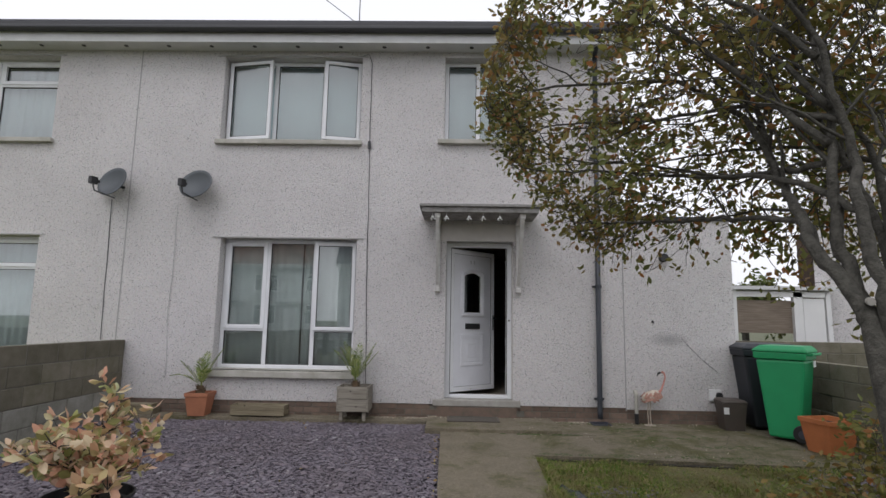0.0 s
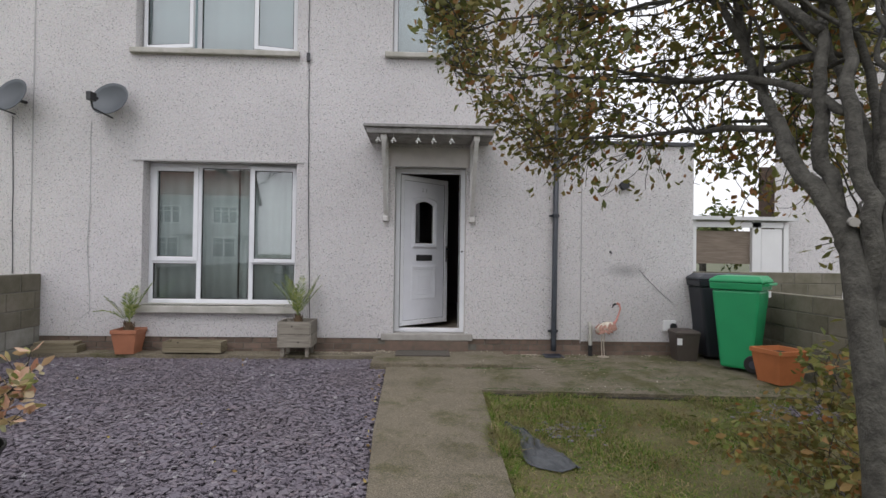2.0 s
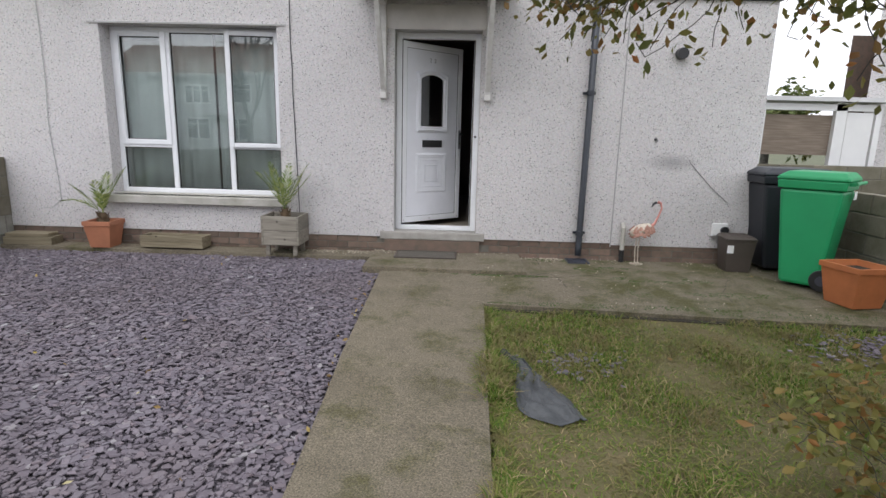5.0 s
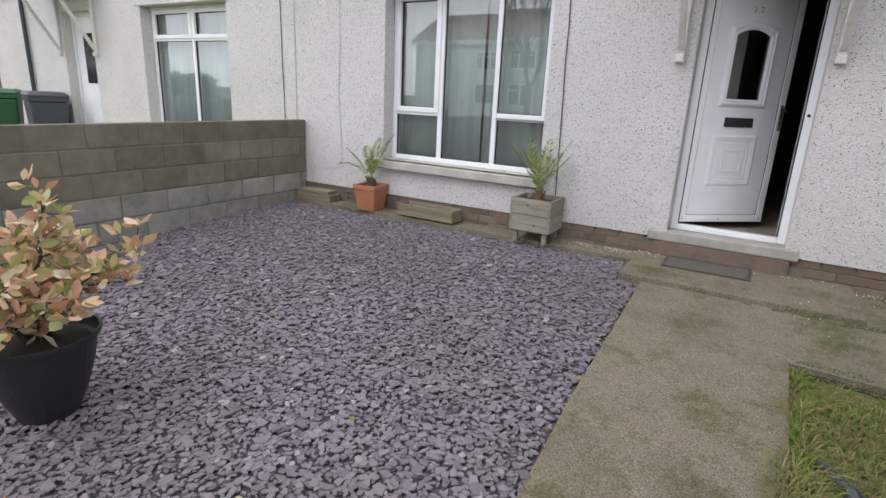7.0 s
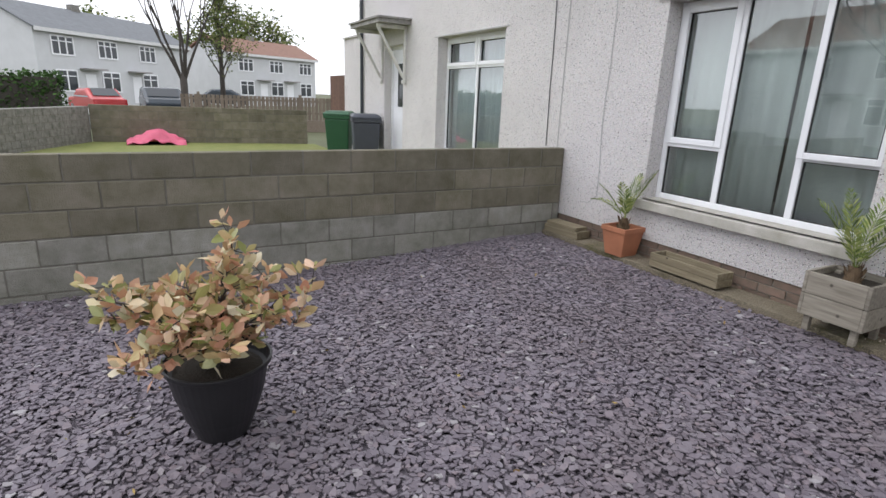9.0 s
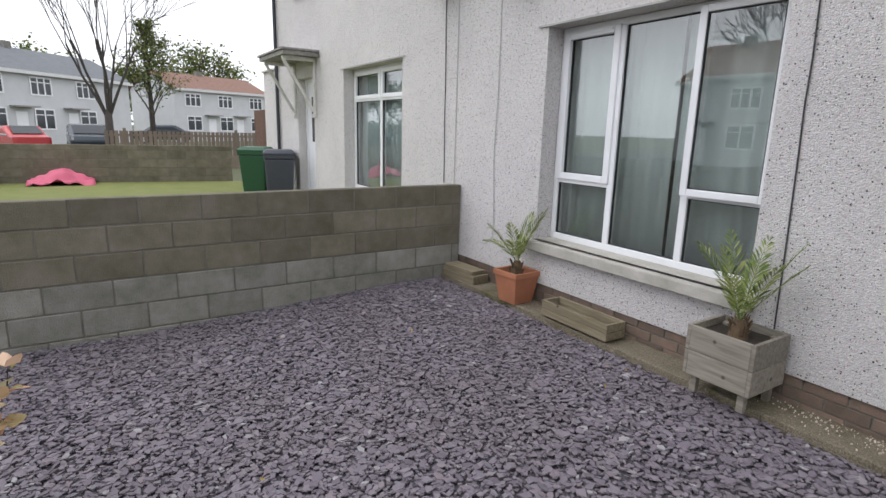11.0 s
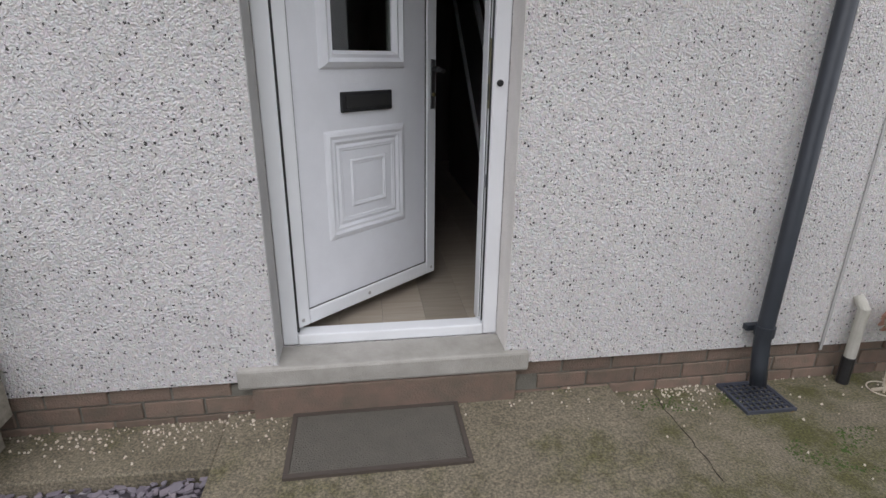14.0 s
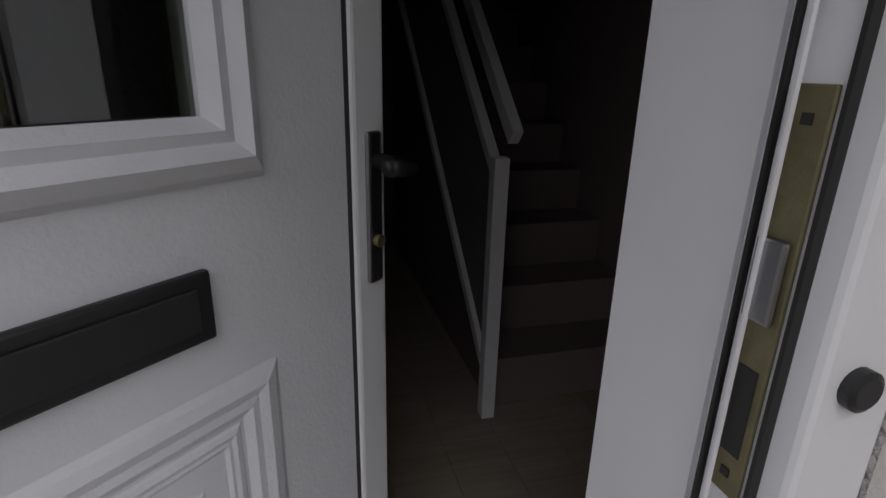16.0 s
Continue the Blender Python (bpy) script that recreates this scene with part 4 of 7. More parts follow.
# ---- canopy over the door ----
def canopy(cx, z, mirror=1.0):
    c = thing("door_canopy", "flat weathered door canopy on white timber brackets", "canopy", group="door canopies")
    w = 0.775
    bm = bmesh.new()
    box(bm, cx - w, cx + w, 6.77, FY - 0.003, z, z + 0.035)
    part("canopy_top", bm, M["canopy"], c, bevel=0.006)
    bm = bmesh.new()
    box(bm, cx - w + 0.03, cx + w - 0.03, 6.80, FY - 0.004, z - 0.07, z - 0.001)
    part("canopy_board", bm, M["canopy"], c, bevel=0.008)
    for s in (-1, 1):
        bx = cx + s * 0.545
        b = new("bracket")
        b.parent = c
        bm = bmesh.new()
        box(bm, bx - 0.03, bx + 0.03, FY - 0.045, FY - 0.004, z - 0.99, z - 0.072)
        part("bracket_post", bm, M["paintwood"], b, "white painted bracket post", bevel=0.006)
        bm = bmesh.new()
        m = Matrix.Translation((bx, FY - 0.045, z - 0.95)) @ Matrix.Rotation(radians(31), 4, "X")
        box(bm, -0.024, 0.024, -0.024, 0.024, 0.0, 0.98, m)
        part("bracket_strut", bm, M["paintwood"], b, "white painted slanting strut", bevel=0.006)
        bm = bmesh.new()
        box(bm, bx - 0.036, bx + 0.036, FY - 0.07, FY - 0.004, z - 1.055, z - 0.991)
        part("bracket_foot", bm, M["paintwood"], b, "white painted block foot", bevel=0.010)
        bm = bmesh.new()
        box(bm, bx - 0.035, bx + 0.035, 6.84, FY - 0.051, z - 0.135, z - 0.071)
        part("bracket_arm", bm, M["paintwood"], b, "white painted top arm", bevel=0.006)
    return c


canopy(0.28, 2.775)
canopy(MIR - 0.29, 2.775)
for x in (-0.33, -0.15, 0.14, 0.32, 0.53):
    g = thing("hanging_ornament", "small white ornament hung under the door canopy", "ornament", group="ornaments under the canopy")
    bm = bmesh.new()
    tube(bm, [(x, 6.85, 2.705), (x, 6.85, 2.668)], 0.002, 5)
    part("string", bm, M["white"], g)
    bm = bmesh.new()
    bmesh.ops.create_icosphere(bm, subdivisions=1, radius=0.02, matrix=Matrix.Translation((x, 6.85, 2.65)))
    tube(bm, [(x - 0.03, 6.85, 2.625), (x, 6.85, 2.65), (x + 0.03, 6.85, 2.62)], 0.008, 5)
    tube(bm, [(x - 0.008, 6.85, 2.63), (x - 0.014, 6.85, 2.60)], 0.006, 5)
    part("figure", bm, M["white"], g)

# ---- hall staircase ----
stair = thing("staircase", "white painted staircase rail and newel in the dark hall", "staircase")
NX, NY = 1.045, 8.94
bm = bmesh.new()
box(bm, NX - 0.02, NX + 0.03, NY - 0.03, NY + 0.02, 0.306, 1.25)
part("newel_post", bm, M["upvc"], stair, "white square newel post", bevel=0.004)


def rail(name, dz, th, dx=0.0, start=0.0):
    bm = bmesh.new()
    m = Matrix.Translation((NX + dx, NY + start, dz)) @ Matrix.Rotation(radians(41), 4, "X")
    box(bm, -0.018, 0.018, 0, 2.6, -th, th, m)
    part(name, bm, M["upvc"], stair, bevel=0.004)


rail("lower_rail", 0.50, 0.02)
rail("middle_rail", 1.20, 0.018)
rail("handrail", 1.315, 0.028, 0.03, -0.06)
bm = bmesh.new()
m = Matrix.Translation((NX, NY + 0.02, 0.52)) @ Matrix.Rotation(radians(41), 4, "X")
vs = [bm.verts.new(p) for p in ((NX + 0.004, NY + 0.02, 0.52), (NX + 0.004, NY + 2.0, 2.24), (NX + 0.004, NY + 2.0, 2.6), (NX + 0.004, NY + 0.02, 1.2))]
vt = [bm.verts.new(v.co + Vector((0.01, 0, 0))) for v in vs]
bm.faces.new(vs)
bm.faces.new(vt[::-1])
for i in range(4):
    bm.faces.new((vs[i], vs[(i + 1) % 4], vt[(i + 1) % 4], vt[i]))
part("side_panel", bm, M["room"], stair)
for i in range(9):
    boxpart("tread", (NX + 0.04, 1.745, NY + 0.05 + i * 0.22, NY + 0.05 + (i + 1) * 0.22, 0.306, 0.306 + (i + 1) * 0.19), M["hall"], stair, "stair in the dark tone of the unlit hall")

# ---- ground ----
FALL = ((-3.0, -0.135), (3.0, -0.13), (4.3, -0.12), (5.0, -0.09), (5.75, -0.045), (6.6, 0.0))


def fall(y):
    """How far the garden has dropped below the paving by the house."""
    for (a, za), (b, zb) in zip(FALL, FALL[1:]):
        if y < b:
            return za + (zb - za) * max(0.0, y - a) / (b - a)
    return 0.0


def lay(bm):
    """Bend a flat slab to the fall of the garden."""
    for y, _ in FALL:
        bmesh.ops.bisect_plane(bm, geom=bm.verts[:] + bm.edges[:] + bm.faces[:], dist=1e-5, plane_co=(0, y, 0), plane_no=(0, 1, 0))
    for v in bm.verts:
        v.co.z += fall(v.co.y)


bm = bmesh.new()
box(bm, -400, 400, -400, 400, -0.6, -0.20)
tagged(part("ground", bm, M["earth"]), "rough open ground reaching the horizon", "ground", "", "structure")
PATH_Z = 0.045
path = thing("garden_path", "worn concrete garden path to the front door", "path", kind="structure")
bm = bmesh.new()
prism(bm, [(0.16, -3.0), (0.76, -3.0), (0.76, 3.7), (0.79, 5.0), (0.80, 5.78), (-0.165, 5.78), (-0.155, 4.8), (-0.09, 3.6), (-0.03, 2.4)], -0.05, PATH_Z)
lay(bm)
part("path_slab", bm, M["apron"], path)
bm = bmesh.new()
prism(bm, [(-0.165, 5.782), (0.80, 5.782), (1.6, 5.73), (3.0, 5.63), (4.3, 5.57), (4.3, 7.46), (1.25, 7.46), (1.25, 6.62), (-0.18, 6.62)], -0.05, 0.045)
lay(bm)
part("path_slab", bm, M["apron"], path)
bm = bmesh.new()
prism(bm, [(-0.36, 6.624), (1.05, 6.60), (1.245, 6.62), (1.245, 7.46), (-0.36, 7.46)], -0.05, 0.085)
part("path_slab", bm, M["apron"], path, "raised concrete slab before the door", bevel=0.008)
bm = bmesh.new()
prism(bm, [(-4.48, 7.16), (-2.4, 7.17), (-0.364, 7.15), (-0.364, 7.46), (-4.48, 7.46)], -0.05, 0.065)
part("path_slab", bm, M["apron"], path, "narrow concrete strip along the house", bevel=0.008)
bm = bmesh.new()
box(bm, -4.48, 0.2, -3.0, 7.17, -0.06, 0.0)
lay(bm)
tagged(part("gravel_bed", bm, M["slatebed"]), "dark bed under the slate chippings", "gravel bed", "", "structure")
bm = bmesh.new()
prism(bm, [(0.755, -3.0), (4.38, -3.0), (4.38, 5.565), (3.0, 5.625), (1.6, 5.725), (0.795, 5.78)], -0.05, 0.008)
lay(bm)
tagged(part("lawn", bm, M["turf"]), "thin patchy lawn with brown thatch", "lawn", "", "structure")

# dark strip laid in for the shade under the overhanging concrete edge
bm = bmesh.new()
prism(bm, [(0.80, 5.735), (1.6, 5.68), (3.0, 5.575), (4.3, 5.51), (4.3, 5.564), (3.0, 5.624), (1.6, 5.724), (0.80, 5.779)], -0.04, 0.016)
lay(bm)
tagged(part("soil_strip", bm, M["soil"]), "dark strip standing for the shaded gap between the lawn and the concrete", "soil", "", "structure")

# ---- dirt-filled cracks in the paving ----
def crack(pts, z, w=0.003):
    bm = bmesh.new()
    q = []
    for a, b in zip(pts, pts[1:]):
        for k in range(6):
            u = k / 6
            q.append((a[0] + (b[0] - a[0]) * u + random.uniform(-0.006, 0.006), a[1] + (b[1] - a[1]) * u + random.uniform(-0.006, 0.006)))
    q.append(pts[-1])
    rows = []
    for i, (x, y) in enumerate(q):
        ax, ay = q[max(i - 1, 0)]
        bx, by = q[min(i + 1, len(q) - 1)]
        d = Vector((bx - ax, by - ay)).normalized()
        ww = w * random.uniform(0.35, 1.1)
        rows.append([bm.verts.new((x - d.y * ww, y + d.x * ww, z)), bm.verts.new((x, y, z + 0.0015)), bm.verts.new((x + d.y * ww, y - d.x * ww, z))])
    for r0, r1 in zip(rows, rows[1:]):
        for k in range(2):
            bm.faces.new((r0[k], r0[k + 1], r1[k + 1], r1[k]))
    for v in bm.verts:
        v.co.z += fall(v.co.y)
    return tagged(part("crack", bm, M["soil"]), "dark dirt-filled crack in the concrete paving", "crack", "", "structure")


for pts in ([[1.28, 6.61], [1.46, 6.72], [1.52, 6.6], [1.56, 6.43], [1.57, 6.27]], [[1.45, 7.51], [1.43, 7.26], [1.43, 7.04], [1.42, 6.86]], [[3.31, 7.02], [3.2, 6.68], [2.97, 6.28], [2.93, 6.03]], [[1.06, 6.53], [1.61, 6.58], [2.06, 6.78], [2.38, 7.06]]):
    crack(pts, 0.0465)

# ---- boundary walls of blocks ----
def block_wall(name, label, x0, x1, y0, y1, courses, length, along, mats, group=""):
    w = thing(name, label, "garden wall", kind="structure")
    bm = bmesh.new()
    e = 0.006
    box(bm, x0 + e, x1 - e, y0 + e, y1 - e, courses[0], courses[-1] - 0.006)
    part("mortar", bm, M["mortar"], w)
    shared = {}
    for r, (za, zb) in enumerate(zip(courses, courses[1:])):
        span = (y1 - y0) if along == "y" else (x1 - x0)
        u = -length * 0.5 * (r % 2)
        while u < span:
            a, b = max(u, 0), min(u + length, span)
            u += length
            if b - a < 0.06:
                continue
            key = (round(b - a, 2), r)
            if key not in shared:
                bb = bmesh.new()
                g = 0.005
                if along == "y":
                    box(bb, 0, x1 - x0, g, b - a - g, g, zb - za - g)
                else:
                    box(bb, g, b - a - g, 0, y1 - y0, g, zb - za - g)
                bmesh.ops.bevel(bb, geom=bb.edges[:], offset=0.006, segments=1, affect="EDGES")
                shared[key] = mesh("block", bb, mats(r))
            o = new("block", shared[key])
            o.parent = w
            j = random.uniform(-0.003, 0.003)
            o.location = (x0 + j, y0 + a, za) if along == "y" else (x0 + a, y0 + j, za)
    return w


block_wall("garden_wall", "mossy concrete block wall between the front gardens", -4.60, -4.495, -2.6, FY - 0.003, (-0.28, -0.065, 0.15, 0.365, 0.58, 0.795, 1.01), 0.45, "y", lambda r: M["blockpale"] if r < 3 else M["block"])
block_wall("side_garden_wall", "low dark concrete block wall beside the bins", 4.38, 4.49, -2.6, 8.99, (-0.25, -0.05, 0.16, 0.35, 0.54, 0.73, 0.92), 0.45, "y", lambda r: M["block"])
block_wall("back_garden_wall", "dark block wall behind the bins", 3.72, 7.0, 9.0, 9.11, (-0.05, 0.16, 0.35, 0.54, 0.73, 0.92, 1.10), 0.45, "x", lambda r: M["block"])
bw = block_wall("far_garden_wall", "mossy block wall across the neighbouring lawn", 0, 5.4, -0.05, 0.05, (-0.05, 0.2, 0.42, 0.64, 0.86, 1.0), 0.45, "x", lambda r: M["block"])
bw.matrix_world = pose(-16.3, 1.9, 0, 0, 0, 80.5)
bw = block_wall("rubble_garden_wall", "rubble stone wall along the neighbouring lawn", 0, 9.0, -0.15, 0.15, (-0.05, 0.14, 0.30, 0.46, 0.62, 0.78, 0.95), 0.28, "x", lambda r: M["stone"])
bw.matrix_world = pose(-16.3, 1.75, 0, 0, 0, -24)
bm = bmesh.new()
prism(bm, [(-16.3, 1.9), (-10.0, -1.0), (-4.61, -2.6), (-4.61, 7.39), (-15.3, 7.39)], -0.28, 0.06)
tagged(part("neighbour_lawn", bm, M["lawn"]), "yellow-green mown lawn of the neighbouring garden", "lawn", "", "structure")

# ---- loose things by the house ----
def palm_plant(parent, at, h, n, seed, lean=0.5):
    r = random.Random(seed)
    bm = bmesh.new()
    lathe(bm, [(0.045, 0), (0.06, 0.04), (0.045, 0.10), (0.03, 0.15)], 12, at)
    part("stem", bm, M["fibre"], parent, "shaggy brown fibrous stem")
    bm = bmesh.new()
    for i in range(26):
        a = r.uniform(0, 6.28)
        z = r.uniform(0.02, 0.13)
        tube(bm, [(at[0] + 0.045 * math.cos(a), at[1] + 0.045 * math.sin(a), at[2] + z), (at[0] + 0.07 * math.cos(a), at[1] + 0.07 * math.sin(a), at[2] + z + 0.05)], [0.008, 0.002], 4)
    part("fibre", bm, M["fibre"], parent, "brown bristling fibres", kind="stuff")
    co, fs = [], []
    for i in range(n):
        az = 2 * math.pi * i / n + r.uniform(-0.3, 0.3)
        L = h * r.uniform(0.75, 1.1)
        up = r.uniform(0.95, 1.45)
        pts = []
        d = Vector((math.cos(az) * math.cos(up), math.sin(az) * math.cos(up), math.sin(up)))
        p = Vector(at) + Vector((0, 0, 0.12))
        sag = r.uniform(0.35, 1.3) * lean
        for k in range(13):
            pts.append(p.copy())
            p += d * (L / 12)
            d = (d + Vector((math.cos(az) * 0.35, math.sin(az) * 0.35, -1.0)) * sag * 0.11).normalized()
        side = Vector((-math.sin(az), math.cos(az), 0))
        for k in range(12):
            b = len(co)
            w = 0.005 * (1 - k / 14)
            co += [tuple(pts[k] - side * w), tuple(pts[k] + side * w), tuple(pts[k + 1] + side * w), tuple(pts[k + 1] - side * w)]
            fs.append((b, b + 1, b + 2, b + 3))
        for k in range(3, 13):
            dr = (pts[min(k, 12)] - pts[k - 1]).normalized()
            for s in (-1, 1):
                for sub in (0.0, 0.5) if k % 2 else (0.25,):
                    o = pts[k - 1].lerp(pts[min(k, 12)], sub)
                    ll = h * 0.22 * math.sin(min(1, (k - 1.5 + sub) / 11) * math.pi * 0.85 + 0.25) * r.uniform(0.8, 1.1)
                    t = o + (dr * 0.75 + side * s * 0.75 + Vector((0, 0, r.uniform(-0.1, 0.25)))).normalized() * ll
                    mid = o.lerp(t, 0.45) + Vector((0, 0, 0.008))
                    nrm = dr * 0.011
                    b = len(co)
                    co += [tuple(o), tuple(mid - nrm), tuple(t), tuple(mid + nrm)]
                    fs += [(b, b + 1, b + 2, b + 3)]
    quads("fronds", co, fs, M["palm"], parent, "", "green feathery palm fronds")


def square_pot(name, label, at, rz, top, bot, h, material, group="", wide=1.0):
    t = thing(name, label, "flower pot", at, rz, group)
    bm = bmesh.new()
    k = math.sqrt(2) / 2
    lathe(bm, [(bot * k * 2, 0), (top * k * 2 * 0.93, h - 0.05), (top * k * 2 * 0.93, h - 0.049), (top * k * 2, h - 0.045), (top * k * 2, h), (top * k * 2 - 0.03, h), (top * k * 2 * 0.93 - 0.03, h - 0.06), (bot * k * 1.8, 0.03)], square=True)
    for v in bm.verts:
        v.co.x *= wide
    part("pot_body", bm, material, t, bevel=0.004)
    bm = bmesh.new()
    lathe(bm, [(top * k * 2 * 0.9 - 0.02, h - 0.075), (top * k * 2 * 0.9 - 0.02, h - 0.05)], square=True)
    for v in bm.verts:
        v.co.x *= wide
    part("soil", bm, M["soil"], t, "dark potting soil")
    return t


p1 = square_pot("plant_pot", "square terracotta-coloured pot with a small palm", (-3.34, 7.25, 0.066), 3, 0.150, 0.105, 0.29, M["terra"])
palm_plant(p1, (0, 0, 0.22), 0.56, 8, 3, 0.85)
p2 = thing("wooden_planter", "square weathered wooden planter on legs holding a small palm", "planter", (-1.30, 7.20, 0.066), 0)
for k in range(2):
    za = 0.12 + k * 0.165
    for b in ((-0.19, 0.19, -0.20, -0.175), (-0.19, 0.19, 0.175, 0.20)):
        boxpart("board", (*b, za + 0.002, za + 0.162), M["planter"], p2, bevel=0.004)
    for b in ((-0.215, -0.1905, -0.20, 0.20), (0.1905, 0.215, -0.20, 0.20)):
        boxpart("board", (*b, za + 0.002, za + 0.162), M["planter"], p2, bevel=0.004)
for sx in (-1, 1):
    for sy in (-1, 1):
        boxpart("leg", (sx * 0.155 - 0.022, sx * 0.155 + 0.022, sy * 0.145 - 0.022, sy * 0.145 + 0.022, 0.0, 0.42), M["planter"], p2, bevel=0.004)
bm = bmesh.new()
box(bm, -0.189, 0.189, -0.174, 0.174, 0.13, 0.40)
part("soil", bm, M["soil"], p2, "dark potting soil")
palm_plant(p2, (0.0, 0.0, 0.36), 0.58, 10, 8, 0.42)


def trough(name, label, at, rz, L, W, h, planks=2):
    t = thing(name, label, "planter trough", at, rz)
    for k in range(planks):
        za, zb = h / planks * k, h / planks * (k + 1) - 0.003
        for s in (-1, 1):
            boxpart("board", (-L / 2, L / 2, s * W / 2 - 0.011, s * W / 2 + 0.011, za, zb), M["trough"], t, bevel=0.003)
            boxpart("board", (s * (L / 2 - 0.012) - 0.011, s * (L / 2 - 0.012) + 0.011, -W / 2 + 0.012, W / 2 - 0.012, za, zb), M["trough"], t, bevel=0.003)
    boxpart("soil", (-L / 2 + 0.024, L / 2 - 0.024, -W / 2 + 0.012, W / 2 - 0.012, 0.01, h * 0.42), M["soil"], t, "dark mossy soil")
    return t


trough("wooden_trough", "low greenish wooden trough with dark soil under the window", (-2.55, 7.26, 0.085), -1, 0.70, 0.18, 0.13)
tt = thing("timber_stack", "two weathered timber boards stacked on the paving", "timber", (-4.18, 7.27, 0.066), 4)
boxpart("board", (-0.26, 0.26, -0.10, 0.10, 0, 0.085), M["trough"], tt, bevel=0.005)
boxpart("board", (-0.24, 0.22, -0.09, 0.09, 0.088, 0.125), M["trough"], tt, bevel=0.005)

p2.scale = (0.93, 0.93, 0.94)
mt = thing("doormat", "thin worn dark rubber doormat on the slab", "doormat", (0.225, 7.20, 0.0855), 0)
boxpart("mat_pad", (-0.31, 0.31, -0.155, 0.155, 0.0, 0.010), M["mat"], mt)
bm = bmesh.new()
for q in ((-0.33, 0.33, -0.175, -0.156), (-0.33, 0.33, 0.156, 0.175), (-0.33, -0.311, -0.155, 0.155), (0.311, 0.33, -0.155, 0.155)):
    box(bm, *q, 0.0, 0.013)
part("mat_border", bm, M["brownbin"], mt, "smooth black rubber border")

# drainpipe, drain and stub
dp = thing("drainpipe", "dark painted rainwater pipe down the house front", "drainpipe", kind="structure")
bm = bmesh.new()
tube(bm, [(1.91, FY - 0.055, 5.1), (1.885, FY - 0.055, 0.30), (1.88, FY - 0.075, 0.20), (1.875, FY - 0.10, 0.11)], 0.034, 16)
tube(bm, [(1.91, FY - 0.055, 5.1), (1.91, 7.09, 5.30)], 0.034, 12)
part("pipe", bm, M["pipe"], dp, smooth=True)
for z in (0.33, 1.80, 3.6, 4.9):
    bm = bmesh.new()
    tube(bm, [(1.883 + z * 0.005, FY - 0.055, z), (1.883 + z * 0.005, FY - 0.055, z + 0.045)], 0.041, 16)
    box(bm, 1.82, 1.95, FY - 0.03, FY - 0.002, z + 0.01, z + 0.035)
    part("pipe_clip", bm, M["pipe"], dp)
bm = bmesh.new()
for i in range(8):
    box(bm, 1.765 + i * 0.029, 1.771 + i * 0.029, 7.20, 7.39, 0.047, 0.058)
    box(bm, 1.765, 1.975, 7.20 + i * 0.027, 7.206 + i * 0.027, 0.047, 0.056)
box(bm, 1.755, 1.985, 7.192, 7.20, 0.045, 0.060)
box(bm, 1.755, 1.985, 7.395, 7.403, 0.045, 0.060)
box(bm, 1.755, 1.763, 7.201, 7.394, 0.045, 0.060)
box(bm, 1.977, 1.985, 7.201, 7.394, 0.045, 0.060)
tagged(part("drain_grate", bm, M["greybin"]), "black plastic drain grate at the foot of the pipe", "drain")
stub = thing("pipe_stub", "short grey-white overflow pipe against the wall", "pipe")
bm = bmesh.new()
tube(bm, [(2.36, FY - 0.045, 0.18), (2.36, FY - 0.045, 0.42), (2.36, FY - 0.001, 0.46)], 0.024, 12)
part("pipe", bm, M["sill"], stub)
bm = bmesh.new()
tube(bm, [(2.36, FY - 0.045, 0.046), (2.36, FY - 0.045, 0.179)], 0.027, 12)
part("socket", bm, M["plastic"], stub, "black pipe foot")

# cables
def cable(label, pts, m="cable", r=0.005):
    bm = bmesh.new()
    q = [Vector(p) for p in pts]
    full = []
    for a, b in zip(q, q[1:]):
        n = max(2, int((b - a).length / 0.25))
        for k in range(n):
            c = a.lerp(b, k / n)
            full.append(c + Vector((random.uniform(-0.006, 0.006), 0, 0)))
    full.append(q[-1])
    tube(bm, full, r, 5)
    return tagged(part("wall_cable", bm, M[m]), label, "cable")


yc = FY - 0.007
cable("dark cable running down the wall beside the windows", [(-1.42, yc, 5.10), (-1.32, yc, 5.14), (-1.27, yc, 5.0), (-1.26, yc, 3.8), (-1.24, yc, 2.0), (-1.21, yc, 0.75), (-1.19, yc, 0.25)])
tagged(boxpart("cable_box", (-1.285, -1.245, FY - 0.03, FY - 0.001, 3.72, 3.83), M["cable"], bevel=0.004), "small dark cable junction box", "junction box")
cable("dark cable from a satellite dish down to the wall", [(-4.87, yc, 2.95), (-4.86, yc, 2.0), (-4.84, yc, 1.0)])
cable("grey-white cable from a satellite dish", [(-3.93, yc, 2.9), (-3.92, yc, 1.9), (-3.95, yc, 1.4), (-3.91, yc, 0.9), (-3.90, yc, 0.55), (-4.02, yc, 0.45), (-4.12, yc, 0.45)], "greycable", 0.004)
cable("thin dark cable hanging against the extension", [(3.0, yc, 1.15), (3.25, yc, 0.88), (3.45, yc, 0.72)], "cable", 0.003)
bm = bmesh.new()
tube(bm, [(-3.0, 7.2, 6.7), (-1.0, 9.0, 5.9)], 0.006, 5)
tube(bm, [(-1.52, 7.6, 5.6), (-1.52, 7.6, 6.9)], 0.008, 5)
tagged(part("overhead_cable", bm, M["cable"]), "thin overhead cable and rod above the roof edge", "cable")


